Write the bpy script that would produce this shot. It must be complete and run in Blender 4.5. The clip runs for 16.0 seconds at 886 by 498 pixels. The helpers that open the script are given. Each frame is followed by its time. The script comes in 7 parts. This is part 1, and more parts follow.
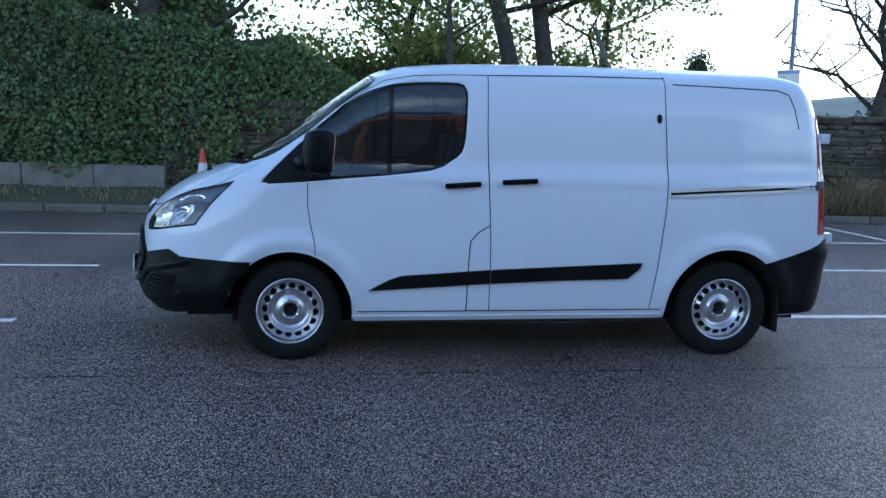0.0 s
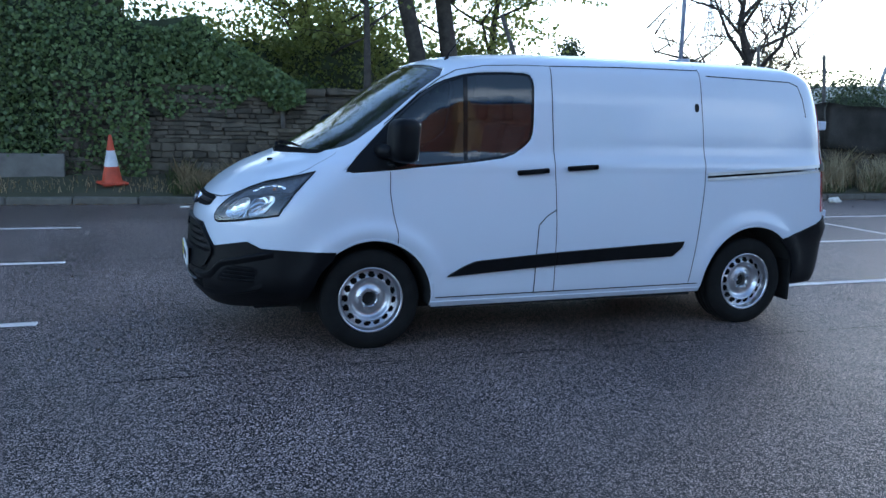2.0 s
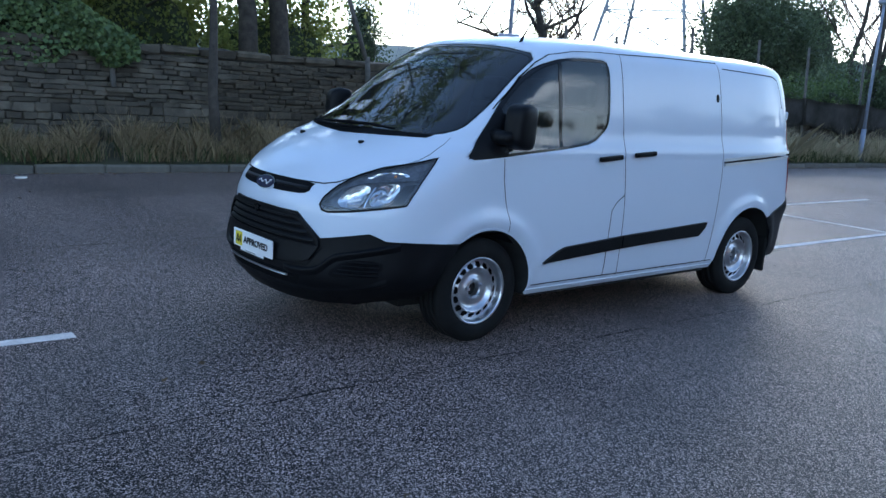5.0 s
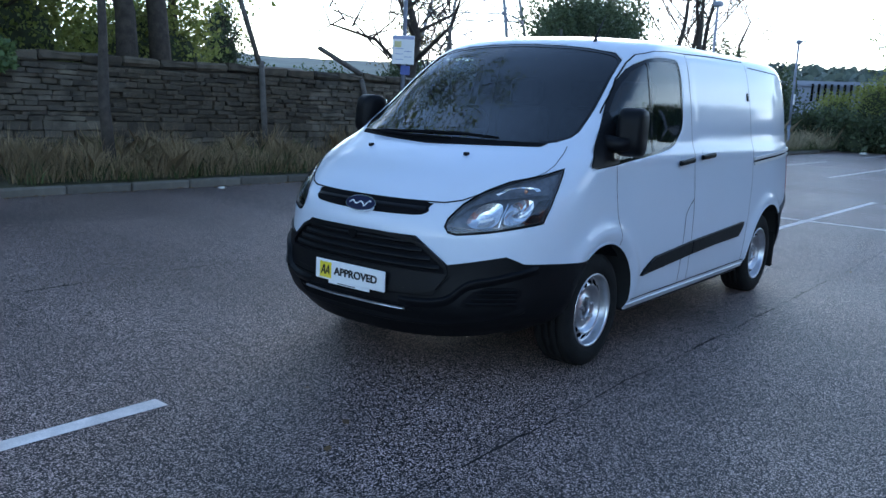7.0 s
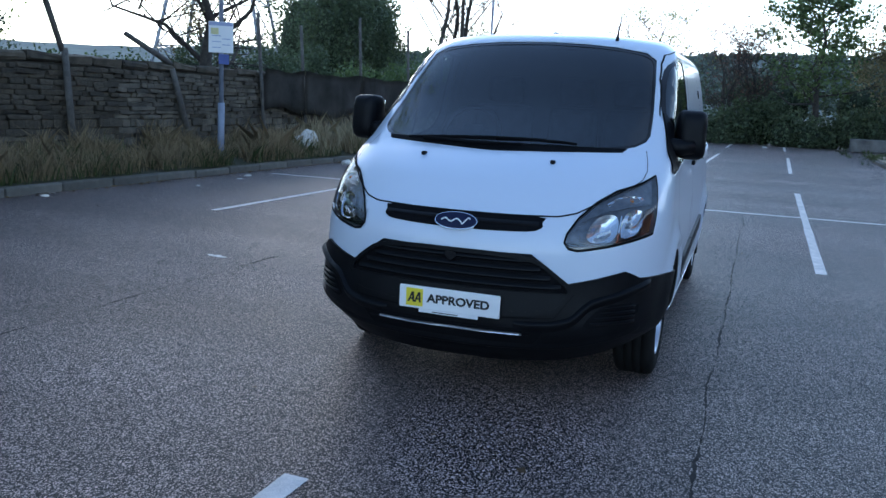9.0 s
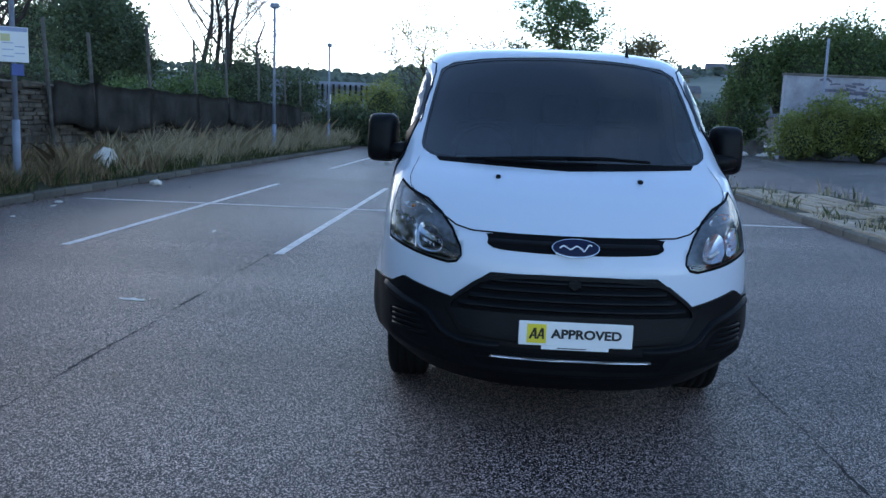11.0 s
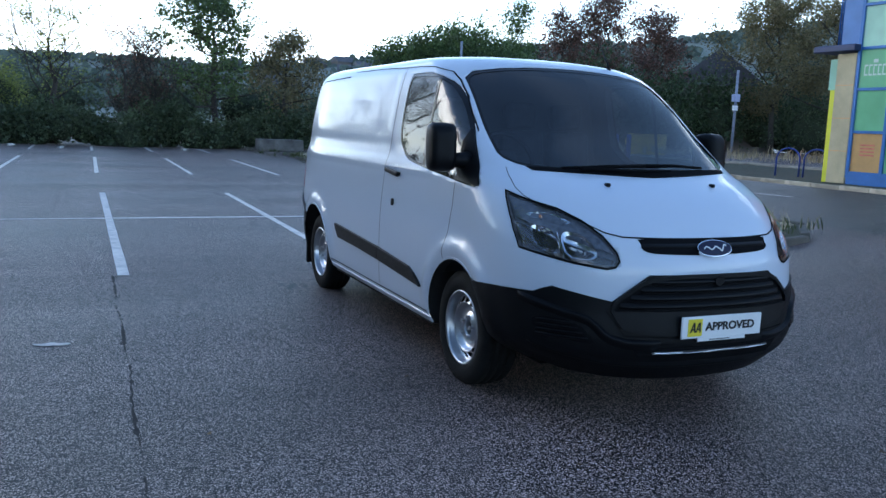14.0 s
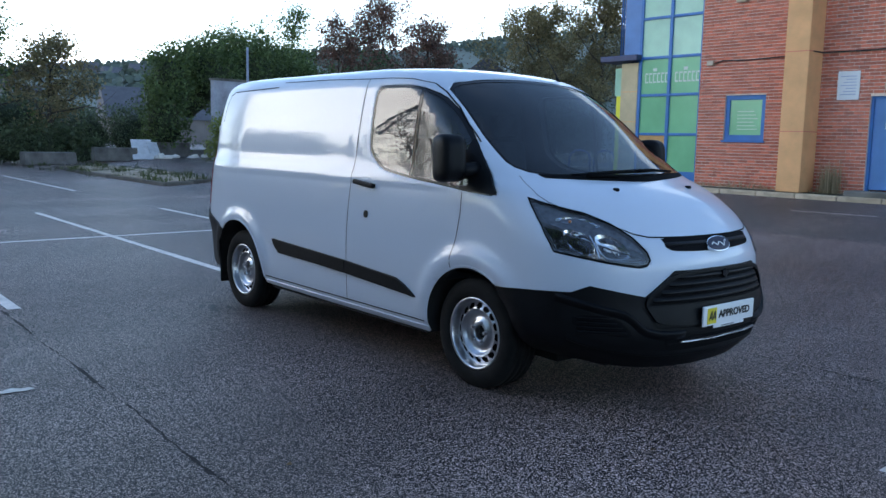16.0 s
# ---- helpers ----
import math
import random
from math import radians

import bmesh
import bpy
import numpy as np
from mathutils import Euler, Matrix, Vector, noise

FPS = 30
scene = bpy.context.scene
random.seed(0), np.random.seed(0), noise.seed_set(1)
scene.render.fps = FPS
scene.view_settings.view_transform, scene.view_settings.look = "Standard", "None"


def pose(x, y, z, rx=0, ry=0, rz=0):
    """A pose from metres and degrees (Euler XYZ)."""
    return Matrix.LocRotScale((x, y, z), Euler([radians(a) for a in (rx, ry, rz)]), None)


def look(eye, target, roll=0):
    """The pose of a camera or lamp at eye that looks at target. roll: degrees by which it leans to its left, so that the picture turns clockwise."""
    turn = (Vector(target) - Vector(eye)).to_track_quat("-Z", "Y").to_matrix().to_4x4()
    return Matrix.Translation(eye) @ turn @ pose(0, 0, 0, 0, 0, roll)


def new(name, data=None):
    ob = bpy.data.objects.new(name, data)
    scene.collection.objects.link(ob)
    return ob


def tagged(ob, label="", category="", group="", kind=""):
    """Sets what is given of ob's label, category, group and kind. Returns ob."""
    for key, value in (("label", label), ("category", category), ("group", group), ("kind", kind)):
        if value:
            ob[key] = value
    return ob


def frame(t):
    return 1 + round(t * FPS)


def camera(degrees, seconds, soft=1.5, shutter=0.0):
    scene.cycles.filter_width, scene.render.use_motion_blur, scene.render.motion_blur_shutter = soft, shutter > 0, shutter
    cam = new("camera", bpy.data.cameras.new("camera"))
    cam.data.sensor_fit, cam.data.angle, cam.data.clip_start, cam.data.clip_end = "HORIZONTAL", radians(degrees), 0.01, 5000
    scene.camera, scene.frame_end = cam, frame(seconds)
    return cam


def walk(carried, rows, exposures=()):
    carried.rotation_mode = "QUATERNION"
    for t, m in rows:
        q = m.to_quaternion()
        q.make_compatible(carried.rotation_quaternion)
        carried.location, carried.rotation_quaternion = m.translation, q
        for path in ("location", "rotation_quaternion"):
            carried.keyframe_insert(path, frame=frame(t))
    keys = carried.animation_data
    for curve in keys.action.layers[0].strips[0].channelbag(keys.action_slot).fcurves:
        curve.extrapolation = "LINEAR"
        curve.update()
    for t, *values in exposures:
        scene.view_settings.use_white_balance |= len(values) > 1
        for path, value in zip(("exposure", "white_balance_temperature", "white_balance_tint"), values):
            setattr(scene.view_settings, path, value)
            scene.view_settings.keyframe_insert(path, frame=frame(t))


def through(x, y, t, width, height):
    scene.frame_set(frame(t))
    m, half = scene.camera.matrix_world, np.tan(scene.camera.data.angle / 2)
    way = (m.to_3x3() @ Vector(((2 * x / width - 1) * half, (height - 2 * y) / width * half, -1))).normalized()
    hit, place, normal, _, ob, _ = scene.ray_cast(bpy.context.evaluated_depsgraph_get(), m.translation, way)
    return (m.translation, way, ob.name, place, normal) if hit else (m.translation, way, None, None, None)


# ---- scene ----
cam = camera(55.5, 16.0)
METRES, EYE, TILT, LEAN, TURN = 13.54, 1.545, 0.0, 0.0, -8.0
ROWS = [
    (0.0, 0.0, 0.0, 0.0, 0.23, -8.55, -1.52),
    (0.5, -0.0307, -0.0019, -0.0009, -2.55, -8.87, -2.06),
    (1.0, -0.0612, -0.0012, 0.0, -5.46, -9.07, -2.22),
    (1.5, -0.0912, -0.0054, 0.0005, -8.97, -9.39, -1.99),
    (2.0, -0.1187, 0.0005, -0.0004, -11.56, -9.36, -1.58),
    (2.5, -0.1493, 0.0063, -0.0007, -13.93, -9.22, -2.28),
    (3.0, -0.1765, 0.0156, -0.0011, -17.98, -9.55, -2.98),
    (3.5, -0.2048, 0.0305, 0.0042, -21.44, -10.51, -3.55),
    (4.0, -0.235, 0.0428, 0.0041, -24.71, -11.18, -3.85),
    (6.5, -0.345, 0.1578, -0.0032, -40.7, -10.19, -3.22),
    (7.0, -0.3627, 0.186, -0.0045, -43.99, -10.19, -2.91),
    (7.5, -0.3782, 0.216, -0.0043, -48.01, -10.15, -3.11),
    (8.0, -0.3952, 0.2473, -0.0033, -52.79, -10.46, -3.26),
    (10.5, -0.4358, 0.408, -0.0064, -74.87, -8.94, -1.99),
    (11.0, -0.435, 0.44, -0.0064, -79.56, -8.74, -2.23),
    (11.5, -0.4394, 0.4737, -0.0062, -84.91, -8.57, -2.14),
    (12.0, -0.4362, 0.5042, -0.0068, -89.27, -8.17, -2.26),
    (12.5, -0.4367, 0.5363, -0.0065, -93.53, -7.97, -2.6),
    (13.0, -0.4322, 0.5667, -0.008, -97.95, -8.08, -2.65),
    (13.5, -0.4258, 0.5962, -0.0073, -102.3, -8.2, -2.39),
    (14.0, -0.423, 0.6289, -0.0065, -106.09, -8.24, -2.24),
    (14.5, -0.4126, 0.655, -0.0071, -110.01, -7.69, -1.96),
    (15.0, -0.4071, 0.6842, -0.0068, -114.39, -7.67, -2.05),
    (15.5, -0.3973, 0.7066, -0.008, -118.35, -7.7, -2.07),
    (16.0, -0.3859, 0.7247, -0.0074, -122.06, -7.35, -1.23),
]
walk(cam, [(t, pose(0, 0, EYE, TILT, LEAN, TURN) @ pose(METRES * x, METRES * y, METRES * z, 90 + pitch, roll, yaw)) for t, x, y, z, yaw, pitch, roll in ROWS], exposures=[(0.0, 1.99, 6550, 13), (4.0, 1.94, 6550, 13), (7.5, 1.80, 6500, 13), (11.0, 1.70, 6450, 13), (13.5, 1.70, 6400, 13), (16.0, 1.72, 6800, 13)])

# ---- sky and sun ----
SUN_UP, SUN_TURN = 14.0, 58.0        # height over the horizon; turn from +y towards +x
world = bpy.data.worlds.new("sky")
scene.world = world
world.use_nodes = True
wt = world.node_tree
wt.nodes.clear()
w_out = wt.nodes.new("ShaderNodeOutputWorld")
w_bg = wt.nodes.new("ShaderNodeBackground")
w_sky = wt.nodes.new("ShaderNodeTexSky")
w_sky.sky_type, w_sky.sun_disc = "NISHITA", False
w_sky.sun_elevation, w_sky.sun_rotation = radians(SUN_UP), radians(SUN_TURN)
w_sky.air_density, w_sky.dust_density, w_sky.ozone_density = 1.0, .15, 3.0
w_co = wt.nodes.new("ShaderNodeTexCoord")
w_map = wt.nodes.new("ShaderNodeMapping")
w_map.inputs["Scale"].default_value = (1, 1, 2.6)
w_noise = wt.nodes.new("ShaderNodeTexNoise")
w_noise.inputs["Scale"].default_value, w_noise.inputs["Detail"].default_value = 2.6, 9
w_ramp = wt.nodes.new("ShaderNodeValToRGB")
w_ramp.color_ramp.elements[0].position, w_ramp.color_ramp.elements[1].position = .55, .66
w_mix = wt.nodes.new("ShaderNodeMixRGB")
w_mix.inputs["Color2"].default_value = (8.8, 10.6, 12.4, 1)
wt.links.new(w_co.outputs["Generated"], w_map.inputs["Vector"])
wt.links.new(w_map.outputs["Vector"], w_noise.inputs["Vector"])
wt.links.new(w_noise.outputs["Fac"], w_ramp.inputs["Fac"])
w_sep = wt.nodes.new("ShaderNodeSeparateXYZ")
w_haze = wt.nodes.new("ShaderNodeMapRange")
w_haze.inputs["From Min"].default_value, w_haze.inputs["From Max"].default_value = .02, .36
w_haze.inputs["To Min"].default_value, w_haze.inputs["To Max"].default_value = .85, .0
w_max = wt.nodes.new("ShaderNodeMath")
w_max.operation = "MAXIMUM"
wt.links.new(w_co.outputs["Generated"], w_sep.inputs["Vector"])
wt.links.new(w_sep.outputs["Z"], w_haze.inputs["Value"])
w_side = wt.nodes.new("ShaderNodeVectorMath")
w_side.operation = "DOT_PRODUCT"
w_side.inputs[1].default_value = (math.sin(radians(SUN_TURN)), math.cos(radians(SUN_TURN)), 0)
w_glow = wt.nodes.new("ShaderNodeMapRange")
w_glow.inputs["From Min"].default_value, w_glow.inputs["From Max"].default_value = -.30, 1.0
w_glow.inputs["To Min"].default_value, w_glow.inputs["To Max"].default_value = .60, 1.0
w_mul = wt.nodes.new("ShaderNodeMath")
w_mul.operation = "MULTIPLY"
wt.links.new(w_co.outputs["Generated"], w_side.inputs[0])
wt.links.new(w_side.outputs["Value"], w_glow.inputs["Value"])
wt.links.new(w_haze.outputs["Result"], w_mul.inputs[0])
wt.links.new(w_glow.outputs["Result"], w_mul.inputs[1])
w_break = wt.nodes.new("ShaderNodeMapRange")
w_break.inputs["From Min"].default_value, w_break.inputs["From Max"].default_value = .42, .60
w_break.inputs["To Min"].default_value, w_break.inputs["To Max"].default_value = .30, 1.0
w_veil = wt.nodes.new("ShaderNodeMath")
w_veil.operation = "MULTIPLY"
wt.links.new(w_noise.outputs["Fac"], w_break.inputs["Value"])
wt.links.new(w_mul.outputs["Value"], w_veil.inputs[0])
wt.links.new(w_break.outputs["Result"], w_veil.inputs[1])
wt.links.new(w_veil.outputs["Value"], w_max.inputs[0])
# broken cloud low in the sky, clearer blue overhead
w_high = wt.nodes.new("ShaderNodeMapRange")
w_high.inputs["From Min"].default_value, w_high.inputs["From Max"].default_value = .22, .64
w_high.inputs["To Min"].default_value, w_high.inputs["To Max"].default_value = 1.0, .03
w_thin = wt.nodes.new("ShaderNodeMath")
w_thin.operation = "MULTIPLY"
wt.links.new(w_sep.outputs["Z"], w_high.inputs["Value"])
wt.links.new(w_ramp.outputs["Color"], w_thin.inputs[0])
w_lee = wt.nodes.new("ShaderNodeMath")
w_lee.operation = "MULTIPLY"
wt.links.new(w_high.outputs["Result"], w_lee.inputs[0])
wt.links.new(w_glow.outputs["Result"], w_lee.inputs[1])
wt.links.new(w_lee.outputs["Value"], w_thin.inputs[1])
wt.links.new(w_thin.outputs["Value"], w_max.inputs[1])
wt.links.new(w_max.outputs["Value"], w_mix.inputs["Fac"])
wt.links.new(w_sky.outputs["Color"], w_mix.inputs["Color1"])
wt.links.new(w_mix.outputs["Color"], w_bg.inputs["Color"])
wt.links.new(w_bg.outputs["Background"], w_out.inputs["Surface"])
w_bg.inputs["Strength"].default_value = 0.128
sun = new("sun", bpy.data.lights.new("sun", "SUN"))
sun.data.energy, sun.data.angle, sun.data.color = 0.14, radians(20), (1, .93, .82)
_a, _e = radians(SUN_TURN), radians(SUN_UP)
sun.matrix_world = look((0, 0, 30), (-math.sin(_a) * math.cos(_e), -math.cos(_a) * math.cos(_e), 30 - math.sin(_e)))

# ---- materials ----
def material(name, color, rough=.6, metal=0.0, vary=.15, scale=4.0, fine=0.0, fine_scale=120.0, bump=0.0, bump_scale=None, spec=.5, second=None, coat=0.0, random_piece=0.0, island=0.0):
    """A principled surface with stains at one scale, grain at a finer one and a little relief."""
    m = bpy.data.materials.new(name)
    m.use_nodes = True
    nt = m.node_tree
    b = nt.nodes["Principled BSDF"]
    b.inputs["Roughness"].default_value, b.inputs["Metallic"].default_value = rough, metal
    b.inputs["Specular IOR Level"].default_value = spec
    b.inputs["Coat Weight"].default_value, b.inputs["Coat Roughness"].default_value = coat, .03
    co = nt.nodes.new("ShaderNodeTexCoord")
    n1 = nt.nodes.new("ShaderNodeTexNoise")
    n1.inputs["Scale"].default_value, n1.inputs["Detail"].default_value, n1.inputs["Roughness"].default_value = scale, 5, .6
    nt.links.new(co.outputs["Object"], n1.inputs["Vector"])
    r1 = nt.nodes.new("ShaderNodeValToRGB")
    r1.color_ramp.elements[0].position, r1.color_ramp.elements[1].position = .3, .7
    lo = second or tuple(c * (1 - vary) for c in color)
    hi = color if second else tuple(min(1, c * (1 + vary)) for c in color)
    r1.color_ramp.elements[0].color, r1.color_ramp.elements[1].color = (*lo, 1), (*hi, 1)
    nt.links.new(n1.outputs["Fac"], r1.inputs["Fac"])
    out = r1.outputs["Color"]
    def gain(src, fac_out, low, high):
        mr = nt.nodes.new("ShaderNodeMapRange")
        mr.inputs["To Min"].default_value, mr.inputs["To Max"].default_value = low, high
        nt.links.new(fac_out, mr.inputs["Value"])
        mx = nt.nodes.new("ShaderNodeMixRGB")
        mx.blend_type = "MULTIPLY"
        mx.inputs["Fac"].default_value = 1
        nt.links.new(src, mx.inputs["Color1"])
        nt.links.new(mr.outputs["Result"], mx.inputs["Color2"])
        return mx.outputs["Color"]
    if fine:
        n2 = nt.nodes.new("ShaderNodeTexNoise")
        n2.inputs["Scale"].default_value, n2.inputs["Detail"].default_value = fine_scale, 3
        nt.links.new(co.outputs["Object"], n2.inputs["Vector"])
        out = gain(out, n2.outputs["Fac"], 1 - fine, 1 + fine)
    if random_piece:
        oi = nt.nodes.new("ShaderNodeObjectInfo")
        out = gain(out, oi.outputs["Random"], 1 - random_piece, 1 + random_piece)
    if island:
        ge = nt.nodes.new("ShaderNodeNewGeometry")
        out = gain(out, ge.outputs["Random Per Island"], 1 - island, 1 + island)
    nt.links.new(out, b.inputs["Base Color"])
    if bump:
        n3 = nt.nodes.new("ShaderNodeTexNoise")
        n3.inputs["Scale"].default_value, n3.inputs["Detail"].default_value = bump_scale or fine_scale, 4
        nt.links.new(co.outputs["Object"], n3.inputs["Vector"])
        bp = nt.nodes.new("ShaderNodeBump")
        bp.inputs["Strength"].default_value, bp.inputs["Distance"].default_value = bump, .01
        nt.links.new(n3.outputs["Fac"], bp.inputs["Height"])
        nt.links.new(bp.outputs["Normal"], b.inputs["Normal"])
    return m

def leaf_material(name, color, other, through=.25, rough=.5):
    """Leaves: each one a shade of its own, some light passing through."""
    m = bpy.data.materials.new(name)
    m.use_nodes = True
    nt = m.node_tree
    b = nt.nodes["Principled BSDF"]
    b.inputs["Roughness"].default_value = rough
    ge = nt.nodes.new("ShaderNodeNewGeometry")
    ra = nt.nodes.new("ShaderNodeValToRGB")
    ra.color_ramp.elements[0].color, ra.color_ramp.elements[1].color = (*other, 1), (*color, 1)
    nt.links.new(ge.outputs["Random Per Island"], ra.inputs["Fac"])
    nt.links.new(ra.outputs["Color"], b.inputs["Base Color"])
    tr = nt.nodes.new("ShaderNodeBsdfTranslucent")
    nt.links.new(ra.outputs["Color"], tr.inputs["Color"])
    mx = nt.nodes.new("ShaderNodeMixShader")
    mx.inputs["Fac"].default_value = through
    nt.links.new(b.outputs["BSDF"], mx.inputs[1])
    nt.links.new(tr.outputs["BSDF"], mx.inputs[2])
    nt.links.new(mx.outputs["Shader"], nt.nodes["Material Output"].inputs["Surface"])
    return m

def glass_material(name, tint, rough=0.0):
    """A thin tinted pane: clear through, mirroring by its angle."""
    m = bpy.data.materials.new(name)
    m.use_nodes = True
    nt = m.node_tree
    nt.nodes.remove(nt.nodes["Principled BSDF"])
    tr = nt.nodes.new("ShaderNodeBsdfTransparent")
    tr.inputs["Color"].default_value = (*tint, 1)
    gl = nt.nodes.new("ShaderNodeBsdfGlossy")
    gl.inputs["Roughness"].default_value = rough
    lw = nt.nodes.new("ShaderNodeLayerWeight")
    lw.inputs["Blend"].default_value = .5
    pw = nt.nodes.new("ShaderNodeMath")
    pw.operation, pw.inputs[1].default_value = "POWER", 5
    fr = nt.nodes.new("ShaderNodeMath")
    fr.operation = "MULTIPLY_ADD"
    fr.inputs[1].default_value, fr.inputs[2].default_value = .91, .085
    nt.links.new(lw.outputs["Facing"], pw.inputs[0])
    nt.links.new(pw.outputs["Value"], fr.inputs[0])
    mx = nt.nodes.new("ShaderNodeMixShader")
    nt.links.new(fr.outputs["Value"], mx.inputs["Fac"])
    nt.links.new(tr.outputs["BSDF"], mx.inputs[1])
    nt.links.new(gl.outputs["BSDF"], mx.inputs[2])
    nt.links.new(mx.outputs["Shader"], nt.nodes["Material Output"].inputs["Surface"])
    return m

def asphalt_material(name, base, scale=1.0, rough=.48):
    """Stone chips in a dark binder, with worn and stained stretches."""
    m = bpy.data.materials.new(name)
    m.use_nodes = True
    nt = m.node_tree
    L = nt.links.new
    b = nt.nodes["Principled BSDF"]
    co = nt.nodes.new("ShaderNodeTexCoord")
    vo = nt.nodes.new("ShaderNodeTexVoronoi")
    vo.inputs["Scale"].default_value = 190 * scale
    L(co.outputs["Object"], vo.inputs["Vector"])
    chip = nt.nodes.new("ShaderNodeSeparateColor")
    L(vo.outputs["Color"], chip.inputs["Color"])
    cr = nt.nodes.new("ShaderNodeValToRGB")
    e = cr.color_ramp.elements
    e[0].position, e[0].color = .30, (*[c * .10 for c in base], 1)
    e[1].position, e[1].color = .97, (*[c * 5.2 for c in base], 1)
    mid = cr.color_ramp.elements.new(.62)
    mid.color = (*[c * .42 for c in base], 1)
    L(chip.outputs["Red"], cr.inputs["Fac"])
    gl = nt.nodes.new("ShaderNodeMapRange")
    gl.inputs["From Min"].default_value, gl.inputs["From Max"].default_value = .55, 1.0
    gl.inputs["To Min"].default_value, gl.inputs["To Max"].default_value = .16, .44
    L(chip.outputs["Red"], gl.inputs["Value"])
    L(gl.outputs["Result"], b.inputs["Specular IOR Level"])
    big = nt.nodes.new("ShaderNodeTexNoise")
    big.inputs["Scale"].default_value, big.inputs["Detail"].default_value = .35, 6
    L(co.outputs["Object"], big.inputs["Vector"])
    mr = nt.nodes.new("ShaderNodeMapRange")
    mr.inputs["From Min"].default_value, mr.inputs["From Max"].default_value = .3, .7
    mr.inputs["To Min"].default_value, mr.inputs["To Max"].default_value = .68, 1.32
    L(big.outputs["Fac"], mr.inputs["Value"])
    mx = nt.nodes.new("ShaderNodeMixRGB")
    mx.blend_type = "MULTIPLY"
    mx.inputs["Fac"].default_value = 1
    L(cr.outputs["Color"], mx.inputs["Color1"])
    L(mr.outputs["Result"], mx.inputs["Color2"])
    # smears drawn out across the bays by tyres and rain
    st = nt.nodes.new("ShaderNodeMapping")
    st.inputs["Scale"].default_value = (.55, .07, 1)
    st.inputs["Rotation"].default_value = (0, 0, .05)
    L(co.outputs["Object"], st.inputs["Vector"])
    sm = nt.nodes.new("ShaderNodeTexNoise")
    sm.inputs["Scale"].default_value, sm.inputs["Detail"].default_value = 1.0, 5
    L(st.outputs["Vector"], sm.inputs["Vector"])
    sr = nt.nodes.new("ShaderNodeMapRange")
    sr.inputs["From Min"].default_value, sr.inputs["From Max"].default_value = .35, .68
    sr.inputs["To Min"].default_value, sr.inputs["To Max"].default_value = .74, 1.34
    L(sm.outputs["Fac"], sr.inputs["Value"])
    m2 = nt.nodes.new("ShaderNodeMixRGB")
    m2.blend_type = "MULTIPLY"
    m2.inputs["Fac"].default_value = 1
    L(mx.outputs["Color"], m2.inputs["Color1"])
    L(sr.outputs["Result"], m2.inputs["Color2"])
    L(m2.outputs["Color"], b.inputs["Base Color"])
    rr = nt.nodes.new("ShaderNodeMapRange")
    rr.inputs["To Min"].default_value, rr.inputs["To Max"].default_value = rough - .2, rough + .16
    L(big.outputs["Fac"], rr.inputs["Value"])
    L(rr.outputs["Result"], b.inputs["Roughness"])
    bp = nt.nodes.new("ShaderNodeBump")
    bp.inputs["Strength"].default_value, bp.inputs["Distance"].default_value = .7, .005
    L(vo.outputs["Distance"], bp.inputs["Height"])
    bp.invert = True
    L(bp.outputs["Normal"], b.inputs["Normal"])
    return m

M_ASPHALT = asphalt_material("asphalt", (.130, .097, .087))
M_ROAD = asphalt_material("road_asphalt", (.082, .070, .064))
M_LINE = material("road_paint", (.80, .72, .66), .7, vary=.25, scale=6, fine=.3, fine_scale=160, bump=.3)
M_KERB = material("kerb_stone", (.12, .108, .09), .85, vary=.35, scale=3, fine=.25, bump=.4, random_piece=.2)
M_STONE = material("wall_stone", (.07, .056, .039), .9, vary=.45, scale=3.5, fine=.35, fine_scale=60, bump=.6, bump_scale=45, random_piece=.4)
M_MORTAR = material("wall_core", (.055, .047, .037), .95, vary=.4, scale=2.5, fine=.3, bump=.5)
M_CONCRETE = material("old_concrete", (.155, .145, .13), .9, vary=.45, scale=1.8, fine=.25, bump=.4, random_piece=.15)
M_SOIL = material("verge_soil", (.075, .065, .04), .95, vary=.5, scale=1.2, fine=.4, fine_scale=40, bump=.8, second=(.05, .055, .025))
M_PAINT = material("van_paint", (.60, .655, .745), .30, vary=.012, scale=1.5, fine=.006, fine_scale=30, coat=.7, spec=.2)
M_BLACK = material("black_plastic", (.0045, .0048, .006), .46, vary=.3, scale=9, fine=.2, fine_scale=260, bump=.08, spec=.15)
M_GLOSSBLACK = material("gloss_black", (.006, .006, .007), .12, vary=.2, spec=.3)
M_SEAM = material("panel_gap", (.005, .005, .006), .8, vary=.2, spec=.08)
M_RUBBER = material("tyre_rubber", (.009, .009, .009), .8, spec=.2, vary=.35, scale=8, fine=.2, fine_scale=90, bump=.2)
M_STEEL = material("wheel_steel", (.58, .59, .62), .30, metal=.92, vary=.12, scale=12, fine=.08, fine_scale=90)
M_LIP = material("bright_lip", (.62, .62, .62), .38, metal=.3, vary=.1)
M_CHROME = material("chrome", (.75, .76, .78), .08, metal=1, vary=.04)
M_REFLECT = material("lamp_reflector", (.66, .67, .69), .13, metal=1, vary=.04)
M_TRIM = material("dark_lining", (.022, .022, .025), .8, vary=.25, scale=7, fine=.2)
M_SEAT = material("seat_cloth", (.03, .03, .034), .95, vary=.25, scale=14, fine=.3, fine_scale=300, bump=.2)
M_BULKHEAD = material("bulkhead_board", (.04, .041, .045), .7, vary=.15)
M_WELL = material("wheel_well", (.012, .012, .012), .95, vary=.3)
M_GLASS = glass_material("tinted_glass", (.34, .43, .48))
